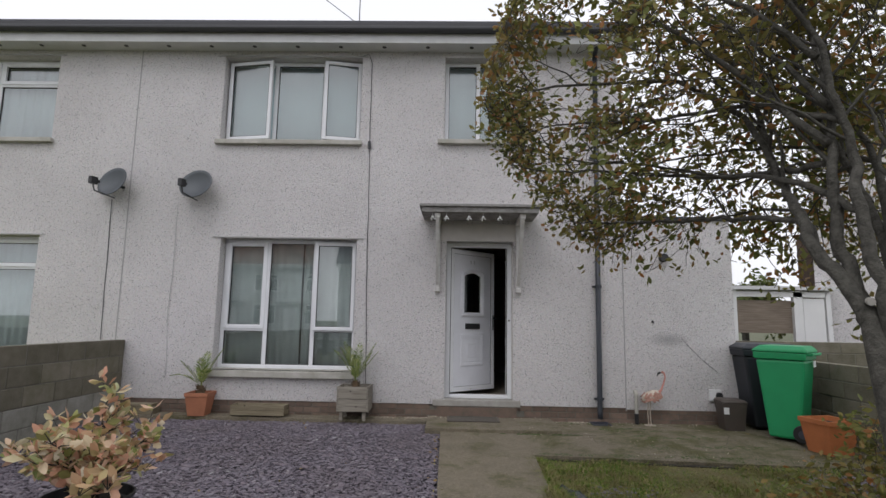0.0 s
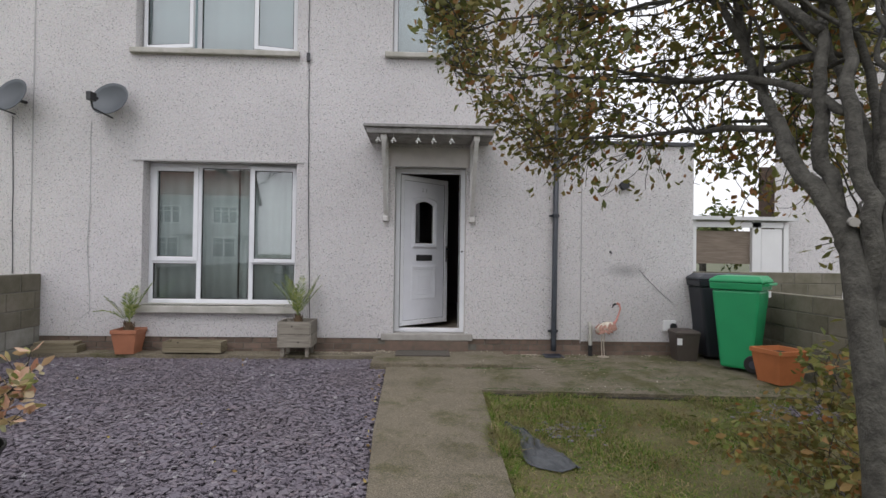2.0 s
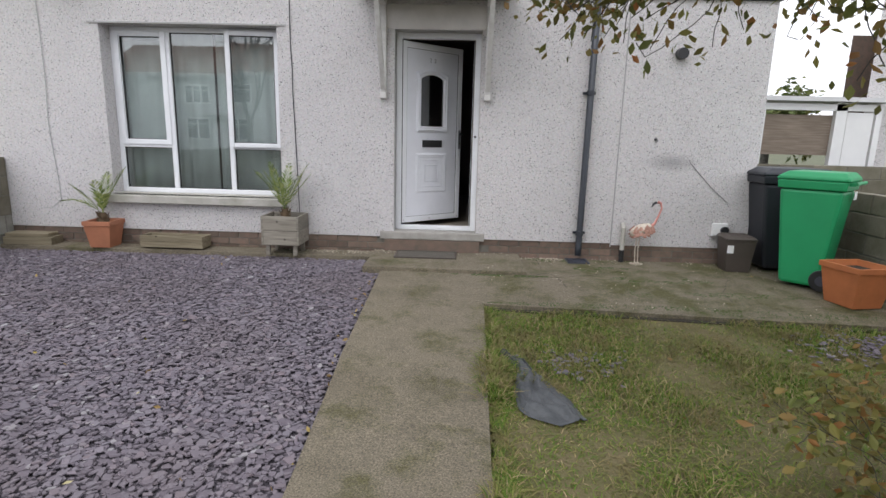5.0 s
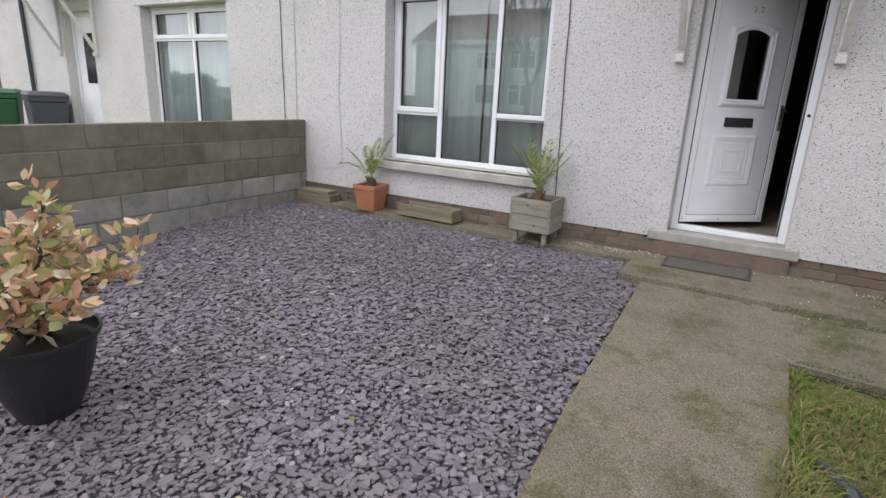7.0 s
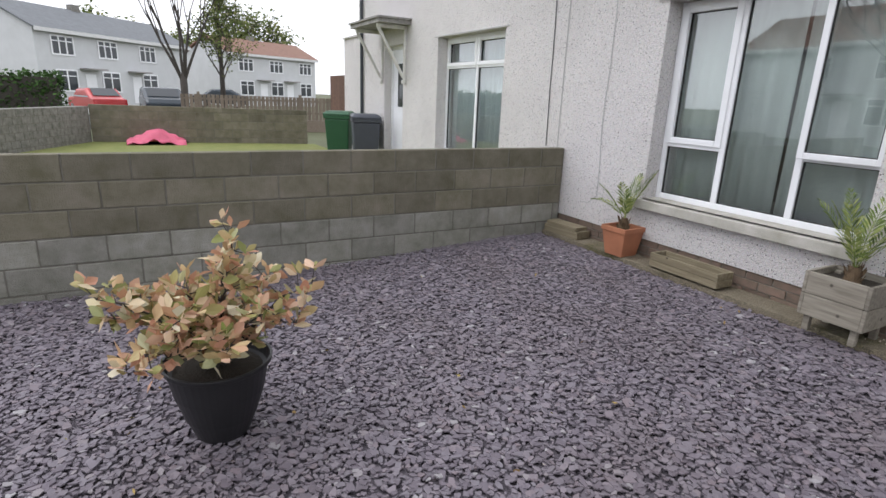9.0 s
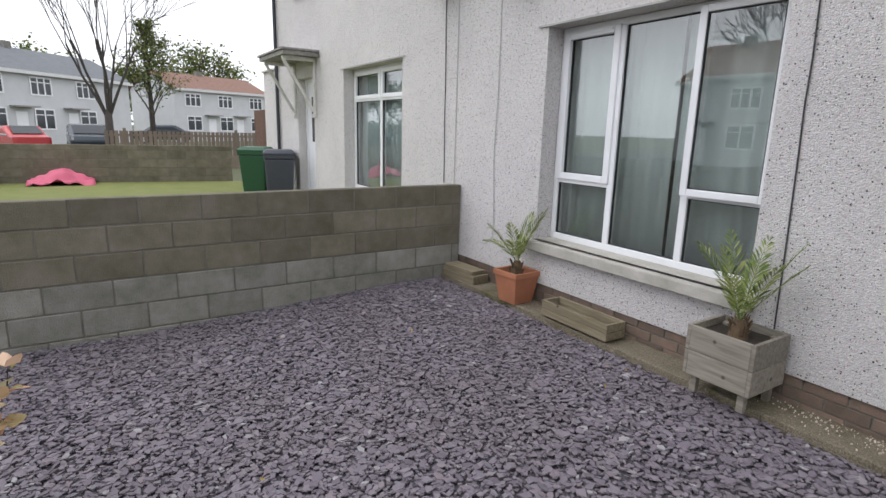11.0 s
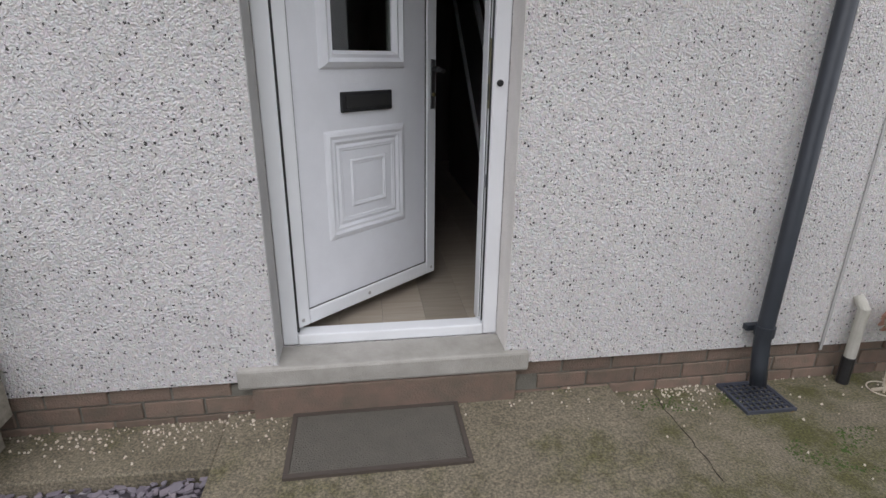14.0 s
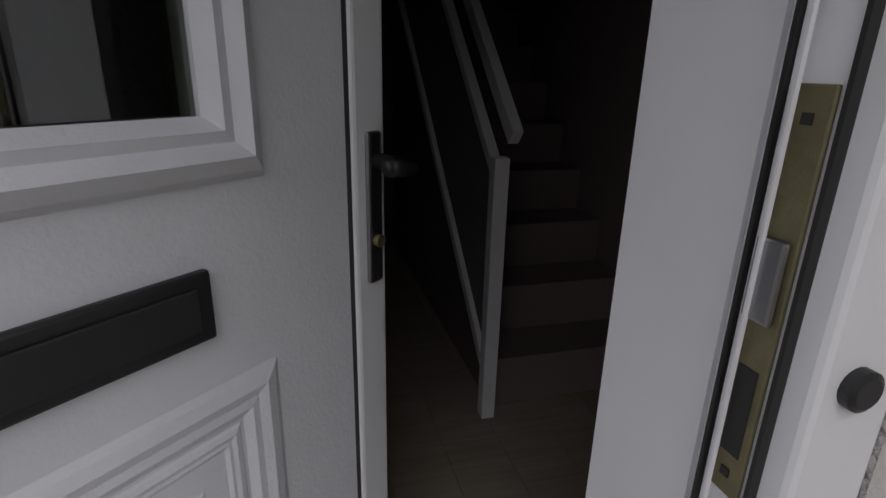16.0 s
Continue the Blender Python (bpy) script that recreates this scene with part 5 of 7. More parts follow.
ae = thing("tv_aerial", "small dark television aerial above the roof edge", "aerial")
bm = bmesh.new()
tube(bm, [(-5.0, 8.2, 5.6), (-5.0, 8.2, 5.98)], 0.012, 6)
part("mast", bm, M["cable"], ae)
bm = bmesh.new()
tube(bm, [(-5.55, 8.2, 5.93), (-4.85, 8.2, 5.90)], 0.009, 5)
for k in range(7):
    tube(bm, [(-5.5 + k * 0.09, 8.02, 5.93), (-5.5 + k * 0.09, 8.38, 5.93)], 0.004, 4)
for q in ((-0.16, 0.14), (-0.10, -0.14)):
    tube(bm, [(-4.95, 8.2, 5.92), (-4.78 + q[0] * 0.2, 8.2, 5.92 + q[1])], 0.012, 5)
part("antenna", bm, M["cable"], ae)


def dish(at, rz):
    d = thing("satellite_dish", "grey oval satellite dish on a wall bracket", "satellite dish", at, rz, "satellite dishes")
    bm = bmesh.new()
    rings = []
    for i in range(7):
        r = i / 6
        rings.append([bm.verts.new((0.24 * r * math.cos(t), 0.07 * r * r, 0.22 * r * math.sin(t))) for t in (2 * math.pi * k / 28 for k in range(28))] if i else [bm.verts.new((0, 0, 0))])
    for k in range(28):
        bm.faces.new((rings[0][0], rings[1][k], rings[1][(k + 1) % 28]))
        for a, b in zip(rings[1:], rings[2:]):
            bm.faces.new((a[k], a[(k + 1) % 28], b[(k + 1) % 28], b[k]))
    bmesh.ops.transform(bm, verts=bm.verts, matrix=Matrix.Rotation(radians(-18), 4, "X") @ Matrix.Scale(-1, 4, (0, 1, 0)))
    o = part("reflector", bm, M["dish"], d, smooth=True)
    sd = o.modifiers.new("thick", "SOLIDIFY")
    sd.thickness = 0.006
    bm = bmesh.new()
    tube(bm, [(0, 0.0, -0.20), (-0.02, -0.30, -0.16), (-0.02, -0.34, -0.05)], 0.010, 8)
    part("arm", bm, M["plastic"], d, "dark feed arm")
    bm = bmesh.new()
    box(bm, -0.05, 0.01, -0.38, -0.28, -0.08, 0.02)
    tube(bm, [(-0.02, -0.27, -0.03), (-0.02, -0.24, -0.025)], 0.022, 12)
    part("receiver", bm, M["plastic"], d, "dark receiver head", bevel=0.006)
    bm = bmesh.new()
    tube(bm, [(0, 0.02, -0.02), (0, 0.14, -0.02)], 0.02, 8)
    box(bm, -0.03, 0.03, 0.14, 0.147, -0.06, 0.03)
    part("bracket", bm, M["plastic"], d, "dark wall bracket")
    return d


d1 = dish((-4.76, 7.28, 3.14), -16)
d2 = dish((-3.60, 7.28, 3.12), -8)

vt = thing("wall_vent", "round black boiler vent through the extension wall", "vent")
bm = bmesh.new()
tube(bm, [(2.79, FY + 0.0, 2.23), (2.79, FY - 0.07, 2.23)], [0.06, 0.055], 20)
part("flue", bm, M["plastic"], vt)
sk = thing("outdoor_socket", "white outdoor socket box with a black cap", "socket")
boxpart("box", (3.31, 3.47, FY - 0.045, FY - 0.001, 0.36, 0.50), M["white"], sk, bevel=0.008)
bm = bmesh.new()
tube(bm, [(3.43, FY - 0.046, 0.43), (3.43, FY - 0.075, 0.43)], 0.04, 16)
part("cap", bm, M["plastic"], sk, "round black cap")
bm = bmesh.new()
bmesh.ops.create_icosphere(bm, subdivisions=1, radius=0.018, matrix=Matrix.Translation((2.62, FY - 0.01, 1.37)))
tube(bm, [(2.62, FY - 0.02, 1.37), (2.63, FY - 0.035, 1.35)], 0.008, 6)
tagged(part("wall_hook", bm, M["plastic"]), "small dark hook in the extension wall", "hook")

# ---- flamingo ----
fl = thing("garden_flamingo", "flaking pink metal flamingo ornament on two thin legs", "garden ornament", (2.50, 7.28, 0.046), 0)
bm = bmesh.new()
bmesh.ops.create_uvsphere(bm, u_segments=16, v_segments=10, radius=1.0)
for v in bm.verts:
    v.co = Vector((v.co.x * 0.12, v.co.y * 0.06, v.co.z * 0.065 + 0.02 * v.co.x))
bmesh.ops.transform(bm, verts=bm.verts, matrix=Matrix.Translation((0.02, 0, 0.37)) @ Matrix.Rotation(radians(-12), 4, "Y"))
part("body", bm, M["cream"], fl, smooth=True)
co, fs = [], []
rr = random.Random(5)
for i in range(90):
    s = rr.choice((-1, 1))
    x, z = rr.uniform(-0.11, 0.12), rr.uniform(-0.06, 0.05)
    k = 1 - (x / 0.13) ** 2 - (z / 0.075) ** 2
    if k < 0.05:
        continue
    c = Vector((0.02 + x, s * (0.062 * math.sqrt(k) + 0.004), 0.37 + z + 0.2 * x))
    dn = Vector((0.032, s * 0.006, -0.022))
    wd = Vector((0.012, 0, 0.016))
    b = len(co)
    co += [tuple(c - wd), tuple(c + dn * 0.6 - wd * 0.7), tuple(c + dn), tuple(c + wd)]
    fs.append((b, b + 1, b + 2, b + 3))
quads("plumage", co, fs, M["pink"], fl, "stuff", "flaking pink tin feathers")
bm = bmesh.new()
tube(bm, [(0.11, 0, 0.40), (0.16, 0, 0.45), (0.19, 0, 0.53), (0.215, 0, 0.61), (0.20, 0, 0.665), (0.17, 0, 0.675)], [0.024, 0.014, 0.010, 0.010, 0.012, 0.018], 10)
part("neck", bm, M["salmon"], fl, "salmon pink curved neck and head", smooth=True)
bm = bmesh.new()
tube(bm, [(0.155, 0, 0.672), (0.125, 0, 0.655), (0.11, 0, 0.62)], [0.016, 0.012, 0.004], 8)
part("beak", bm, M["plastic"], fl, "black tipped beak")
for s in (-0.02, 0.025):
    bm = bmesh.new()
    tube(bm, [(s, s, 0.32), (s - 0.01, s, 0.16), (s, s, 0.0)], 0.006, 6)
    part("leg", bm, M["cream"], fl, "thin cream leg")
bm = bmesh.new()
n = 20
tube(bm, [(0.07 * math.cos(2 * math.pi * k / n), 0.06 * math.sin(2 * math.pi * k / n), 0.004) for k in range(n + 1)], 0.003, 5)
box(bm, -0.06, 0.06, -0.006, 0.006, 0.0, 0.01)
part("base", bm, M["cream"], fl, "thin wire base")


# ---- bins ----
def wheelie(name, label, at, rz, material, w=0.58, d=0.72, h=1.07, group=""):
    b = thing(name, label, "wheelie bin", at, rz, group)

    def loft(bm, rows):
        rings = [[bm.verts.new(p) for p in ((-a, -c, z), (a, -c, z), (a, e, z), (-a, e, z))] for a, c, e, z in rows]
        for r0, r1 in zip(rings, rings[1:]):
            for i in range(4):
                bm.faces.new((r0[i], r0[(i + 1) % 4], r1[(i + 1) % 4], r1[i]))
        bm.faces.new(rings[0][::-1])
        bm.faces.new(rings[-1])
    hw, hd = w / 2, d / 2
    bm = bmesh.new()
    loft(bm, [(hw * 0.78, hd * 0.62, hd * 0.55, 0.03), (hw * 0.80, hd * 0.68, hd * 0.60, 0.2), (hw * 0.92, hd * 0.93, hd * 0.84, h - 0.16)])
    part("bin_body", bm, material, b, bevel=0.03)
    bm = bmesh.new()
    loft(bm, [(hw * 0.96, hd * 0.98, hd * 0.9, h - 0.158), (hw * 0.99, hd, hd * 0.92, h - 0.08)])
    part("rim", bm, material, b, bevel=0.01)
    bm = bmesh.new()
    loft(bm, [(hw, hd * 1.03, hd * 0.96, h - 0.078), (hw * 1.0, hd * 1.02, hd * 0.96, h - 0.05), (hw * 0.82, hd * 0.75, hd * 0.8, h)])
    part("lid", bm, material, b, bevel=0.012)
    bm = bmesh.new()
    tube(bm, [(-hw * 0.8, hd * 1.08, h - 0.09), (hw * 0.8, hd * 1.08, h - 0.09)], 0.016, 8)
    box(bm, -hw * 0.8, -hw * 0.7, hd * 0.9, hd * 1.08, h - 0.11, h - 0.08)
    box(bm, hw * 0.7, hw * 0.8, hd * 0.9, hd * 1.08, h - 0.11, h - 0.08)
    part("handle", bm, material, b)
    for s in (-1, 1):
        bm = bmesh.new()
        tube(bm, [(s * hw * 0.72, hd * 0.62, 0.1), (s * hw * 0.9, hd * 0.62, 0.1)], 0.1, 20)
        wh = part("wheel", bm, M["plastic"], b, "black rubber wheel", bevel=0.012)
        bm = bmesh.new()
        tube(bm, [(s * hw * 0.901, hd * 0.62, 0.1), (s * hw * 0.93, hd * 0.62, 0.1)], 0.045, 14)
        part("hub", bm, M["greybin"], wh, "dark grey wheel hub")
    return b


g1 = wheelie("wheelie_bin", "bright green wheelie bin with a white sticker", (3.88, 6.62, 0.0465), -135, M["greenbin"], 0.50, 0.56)
boxpart("sticker", (-0.13, -0.03, 0.262, 0.268, 0.83, 0.90), M["white"], g1, "white sticker")
wheelie("wheelie_bin", "black wheelie bin beside the extension corner", (3.98, 7.32, 0.046), -92, M["blackbin"])
wheelie("wheelie_bin", "dark green wheelie bin with white daisies", (-11.5, 6.95, 0.06), 60, M["darkgreen"])
wheelie("wheelie_bin", "dark grey wheelie bin beside the neighbour's door", (-10.15, 7.05, 0.06), 75, M["greybin"])
cd = thing("food_caddy", "small brown food waste caddy with a white label", "food caddy", (3.47, 7.15, 0.046), -6)
bm = bmesh.new()
lathe(bm, [(0.16, 0), (0.20, 0.31), (0.205, 0.31), (0.205, 0.33)], square=True)
part("caddy_body", bm, M["brownbin"], cd, bevel=0.015)
bm = bmesh.new()
lathe(bm, [(0.215, 0.331), (0.215, 0.35), (0.17, 0.375)], square=True)
part("lid", bm, M["brownbin"], cd, bevel=0.01)
boxpart("label_patch", (-0.13, -0.07, -0.145, -0.138, 0.2, 0.28), M["white"], cd, "white printed label")
sp = square_pot("plant_pot", "orange plastic square pot on the concrete", (3.96, 6.08, 0.022), 12, 0.195, 0.14, 0.35, M["terra2"])

# ---- sacking on the lawn ----
bm = bmesh.new()
N = 26
rr = random.Random(2)
g = [[None] * (N + 1) for _ in range(N + 1)]
for i in range(N + 1):
    for j in range(N + 1):
        u, v = i / N - 0.5, j / N - 0.5
        x, y = u * 0.34, v * 0.95
        x *= 0.75 + 0.5 * math.sin(3 + v * 6.5)
        x += 0.08 * math.sin(v * 6.0) + 0.02 * math.sin(9 * v + u * 5)
        z = 0.02 + 0.13 * max(0, 1 - (2 * u) ** 2) * (0.45 + 0.9 * noise.noise((u * 5, v * 6, 1.0))) + 0.05 * noise.noise((u * 9, v * 12, 4.0))
        g[i][j] = bm.verts.new((x * (1 + 0.25 * noise.noise((v * 4, 0, 0))), y, max(0.012, z * (0.35 if abs(u) > 0.42 or abs(v) > 0.46 else 1))))
for i in range(N):
    for j in range(N):
        bm.faces.new((g[i][j], g[i + 1][j], g[i + 1][j + 1], g[i][j + 1]))
bg = part("old_sack", bm, M["bag"], None, smooth=True)
bg.matrix_world = pose(1.035, 4.53, -0.105, 0, 0, 25) @ Matrix.Diagonal((0.80, 0.97, 0.62, 1))
sd = bg.modifiers.new("thick", "SOLIDIFY")
sd.thickness = 0.004
tagged(bg, "crumpled grey-black plastic sack lying on the lawn", "sack")


# ---- leafy things ----
def leaf_cloud(name, tips, size, material, parent, seed, per=6, spread=0.12, label="", droop=0.3):
    """Pointed folded leaves set round twig tips."""
    rg = np.random.default_rng(seed)
    co, fs = [], []
    for tip, dr in tips:
        for k in range(per):
            az = rg.uniform(0, 2 * math.pi)
            el = rg.normal(-droop, 0.5)
            d = Vector((math.cos(az) * math.cos(el), math.sin(az) * math.cos(el), math.sin(el)))
            d = (d + dr * 0.5).normalized()
            p = tip + Vector(rg.uniform(-spread, spread, 3))
            L = size * rg.uniform(0.6, 1.2)
            sd = d.cross(Vector(rg.normal(0, 1, 3))).normalized()
            nr = d.cross(sd)
            w = L * 0.27
            b = len(co)
            m = p + d * L * 0.5
            co += [tuple(p), tuple(m - sd * w + nr * L * 0.06), tuple(p + d * L * 0.82 - sd * w * 0.55), tuple(p + d * L), tuple(p + d * L * 0.82 + sd * w * 0.55), tuple(m + sd * w + nr * L * 0.06)]
            fs += [(b, b + 1, b + 2, b + 3), (b, b + 3, b + 4, b + 5)]
    return quads(name, co, fs, material, parent, "", label)


# front pot with variegated shrub
sh = thing("shrub_pot", "large round black pot with a variegated pink and yellow shrub", "potted shrub", (-2.16, 3.36, -0.118), 0)
bm = bmesh.new()
lathe(bm, [(0.118, 0), (0.124, 0.02), (0.165, 0.12), (0.205, 0.25), (0.232, 0.385), (0.247, 0.387), (0.250, 0.41), (0.236, 0.41), (0.224, 0.35), (0.1, 0.34)], 40)
part("pot_body", bm, M["potblack"], sh, smooth=False, bevel=0.003)
bm = bmesh.new()
lathe(bm, [(0.221, 0.34), (0.15, 0.372), (0.02, 0.38)], 24)
part("soil", bm, M["soil"], sh, "dark potting soil")
rr = random.Random(11)
tips = []
ends = [(0.02, 0.12, 1.08), (-0.35, -0.25, 0.72), (-0.3, 0.1, 0.80), (0.30, 0.25, 0.74), (0.25, -0.2, 0.74), (0.0, -0.45, 0.72), (-0.12, 0.3, 0.78), (0.4, 0.0, 0.60), (-0.38, -0.05, 0.6), (0.08, -0.50, 0.86), (0.1, 0.50, 0.80), (-0.1, -0.12, 0.80), (0.32, -0.3, 0.56), (-0.15, -0.40, 0.80), (0.1, -0.15, 0.66), (0.05, 0.05, 0.90), (0.15, 0.38, 0.62), (0.22, -0.42, 0.55)]
for ex, ey, ez in ends:
    p0 = Vector((rr.uniform(-0.05, 0.05), rr.uniform(-0.05, 0.05), 0.38))
    p3 = Vector((ex * 0.84, ey * 0.88, 0.36 + (ez - 0.38) * 0.90))
    pts = []
    for k in range(7):
        t = k / 6
        pts.append(p0.lerp(p3, t) + Vector((0, 0, 0.08 * math.sin(math.pi * t))) + Vector((rr.uniform(-1, 1), rr.uniform(-1, 1), 0)) * 0.015)
    bm = bmesh.new()
    tube(bm, pts, [0.009 * (1 - t / 8) for t in range(7)], 5)
    for k in range(1, 7):
        tips.append((pts[k], (pts[k] - pts[k - 1]).normalized()))
        for q in range(2):
            side = Vector((rr.uniform(-1, 1), rr.uniform(-1, 1), rr.uniform(-0.1, 0.9))).normalized()
            e = pts[k] + side * rr.uniform(0.05, 0.11)
            tube(bm, [pts[k], e], [0.004, 0.002], 4)
            tips.append((e, side))
    part("stem", bm, M["barkdark"], sh, "thin brown stem")
leaf_cloud("leaves", tips, 0.084, M["shrubleaves"], sh, 4, 4, 0.016, "cream, pink and yellow-green leaves", -0.1)


# the garden tree
def grow(bm, rg, p, d, length, r, depth, tips, pull, sides=7, wander=0.16, minr=0.003, inside=None, fan=1.0):
    n = 5
    pts, rad = [p.copy()], [r]
    for k in range(n):
        d = (d + Vector(rg.normal(0, wander, 3)) + pull * 0.05).normalized()
        q = p + d * (length / n)
        if inside and not inside(q):
            d = (d + Vector((0.6, 0, 0.8))).normalized()
            q = p + d * (length / n)
            if not inside(q):
                break
        p = q
        pts.append(p.copy())
        rad.append(max(minr, r * (1 - 0.45 * (k + 1) / n)))
    if len(pts) < 2:
        return
    n = len(pts) - 1
    tube(bm, pts, rad, sides if r > 0.02 else 4, cap=False)
    if depth == 0:
        tips.append((pts[-1], d))
        tips.append((pts[n // 2], d))
        return
    if depth <= 2:
        tips.append((pts[max(1, n - 2)], d))
    kids = 3 if depth > 1 else 4
    for k in range(kids):
        i = max(1, n - (k % 4))
        side = Vector(rg.normal(0, 1, 3))
        side = (side - d * side.dot(d)).normalized()
        nd = (d * 0.8 + side * fan * rg.uniform(0.5, 0.9) + pull * 0.12).normalized()
        grow(bm, rg, pts[i], nd, length * rg.uniform(0.62, 0.85), rad[i] * 0.62, depth - 1, tips, pull, sides, wander, minr, inside, fan)


def tree(name, label, base, trunk, limbs, seed, depth, material, leafmat, leaf, per, spread, droop=0.3, bark="bark", minr=0.003, inside=None, fan=1.0, wander=0.16):
    t = thing(name, label, "tree", base)
    rg = np.random.default_rng(seed)
    bm = bmesh.new()
    tube(bm, [Vector(q[:3]) for q in trunk], [q[3] for q in trunk], 12)
    part("trunk", bm, M[bark], t, "grey trunk", smooth=True)
    tips = []
    for start, d, L, r, pull in limbs:
        bm = bmesh.new()
        grow(bm, rg, Vector(start), Vector(d).normalized(), L, r, depth, tips, Vector(pull), minr=minr, inside=inside, fan=fan, wander=wander)
        part("limb", bm, M[bark], t, "branching limb", smooth=True)
    if per:
        leaf_cloud("crown", tips, leaf, leafmat, t, seed + 1, per, spread, "", droop)
    return t


def crown_space(p):
    """The room that the crown fills: clear of the path, higher on the house side of it."""
    x, y = p.x + TREE_X, p.y + TREE_Y
    low = max(1.70, 2.72 - 1.25 * (x - 0.25)) - 0.16 * (4.0 - y) + 0.17 * noise.noise((x * 3, y * 3, 0))
    if x > 2.1:
        low = 1.35
    return x > 0.16 + 0.3 * abs(p.z - 3.0) and p.z > low and 1.9 < y < 4.7 and x < 4.4


def leading_limb(bm, rg, pts, r0, r1, tips, bare, pull, every=2, reach=0.52, depth=2):
    """A limb along a line, with side shoots past its bare stretch and a spray at its end."""
    pts = [Vector(q) - Vector((TREE_X, TREE_Y, 0)) for q in pts]
    fine = []
    for k in range(len(pts) - 1):
        a = pts[max(k - 1, 0)]
        b, c = pts[k], pts[k + 1]
        d = pts[min(k + 2, len(pts) - 1)]
        for q in range(4):
            u = q / 4
            fine.append(0.5 * (2 * b + (c - a) * u + (2 * a - 5 * b + 4 * c - d) * u * u + (3 * b - a - 3 * c + d) * u ** 3) + Vector(rg.normal(0, 0.006, 3)))
    fine.append(pts[-1])
    n = len(fine) - 1
    rad = [r0 + (r1 - r0) * (k / n) ** 0.8 for k in range(n + 1)]
    tube(bm, fine, rad, 9)
    for k in range(int(bare * n) + 1, n, every):
        d = (fine[k + 1] - fine[k]).normalized()
        side = Vector(rg.normal(0, 1, 3))
        side = (side - d * side.dot(d)).normalized()
        nd = (d * 0.7 + side * 0.8 + Vector(pull) * 0.5).normalized()
        grow(bm, rg, fine[k].copy(), nd, reach * rg.uniform(0.7, 1.2), max(0.006, rad[k] * 0.5), depth, tips, Vector(pull), 6, 0.16, 0.0024, crown_space, 0.9)
    d = (fine[-1] - fine[-2]).normalized()
    grow(bm, rg, fine[-1].copy(), d, reach, max(0.007, r1), depth + 1, tips, Vector(pull), 6, 0.16, 0.0024, crown_space, 0.9)


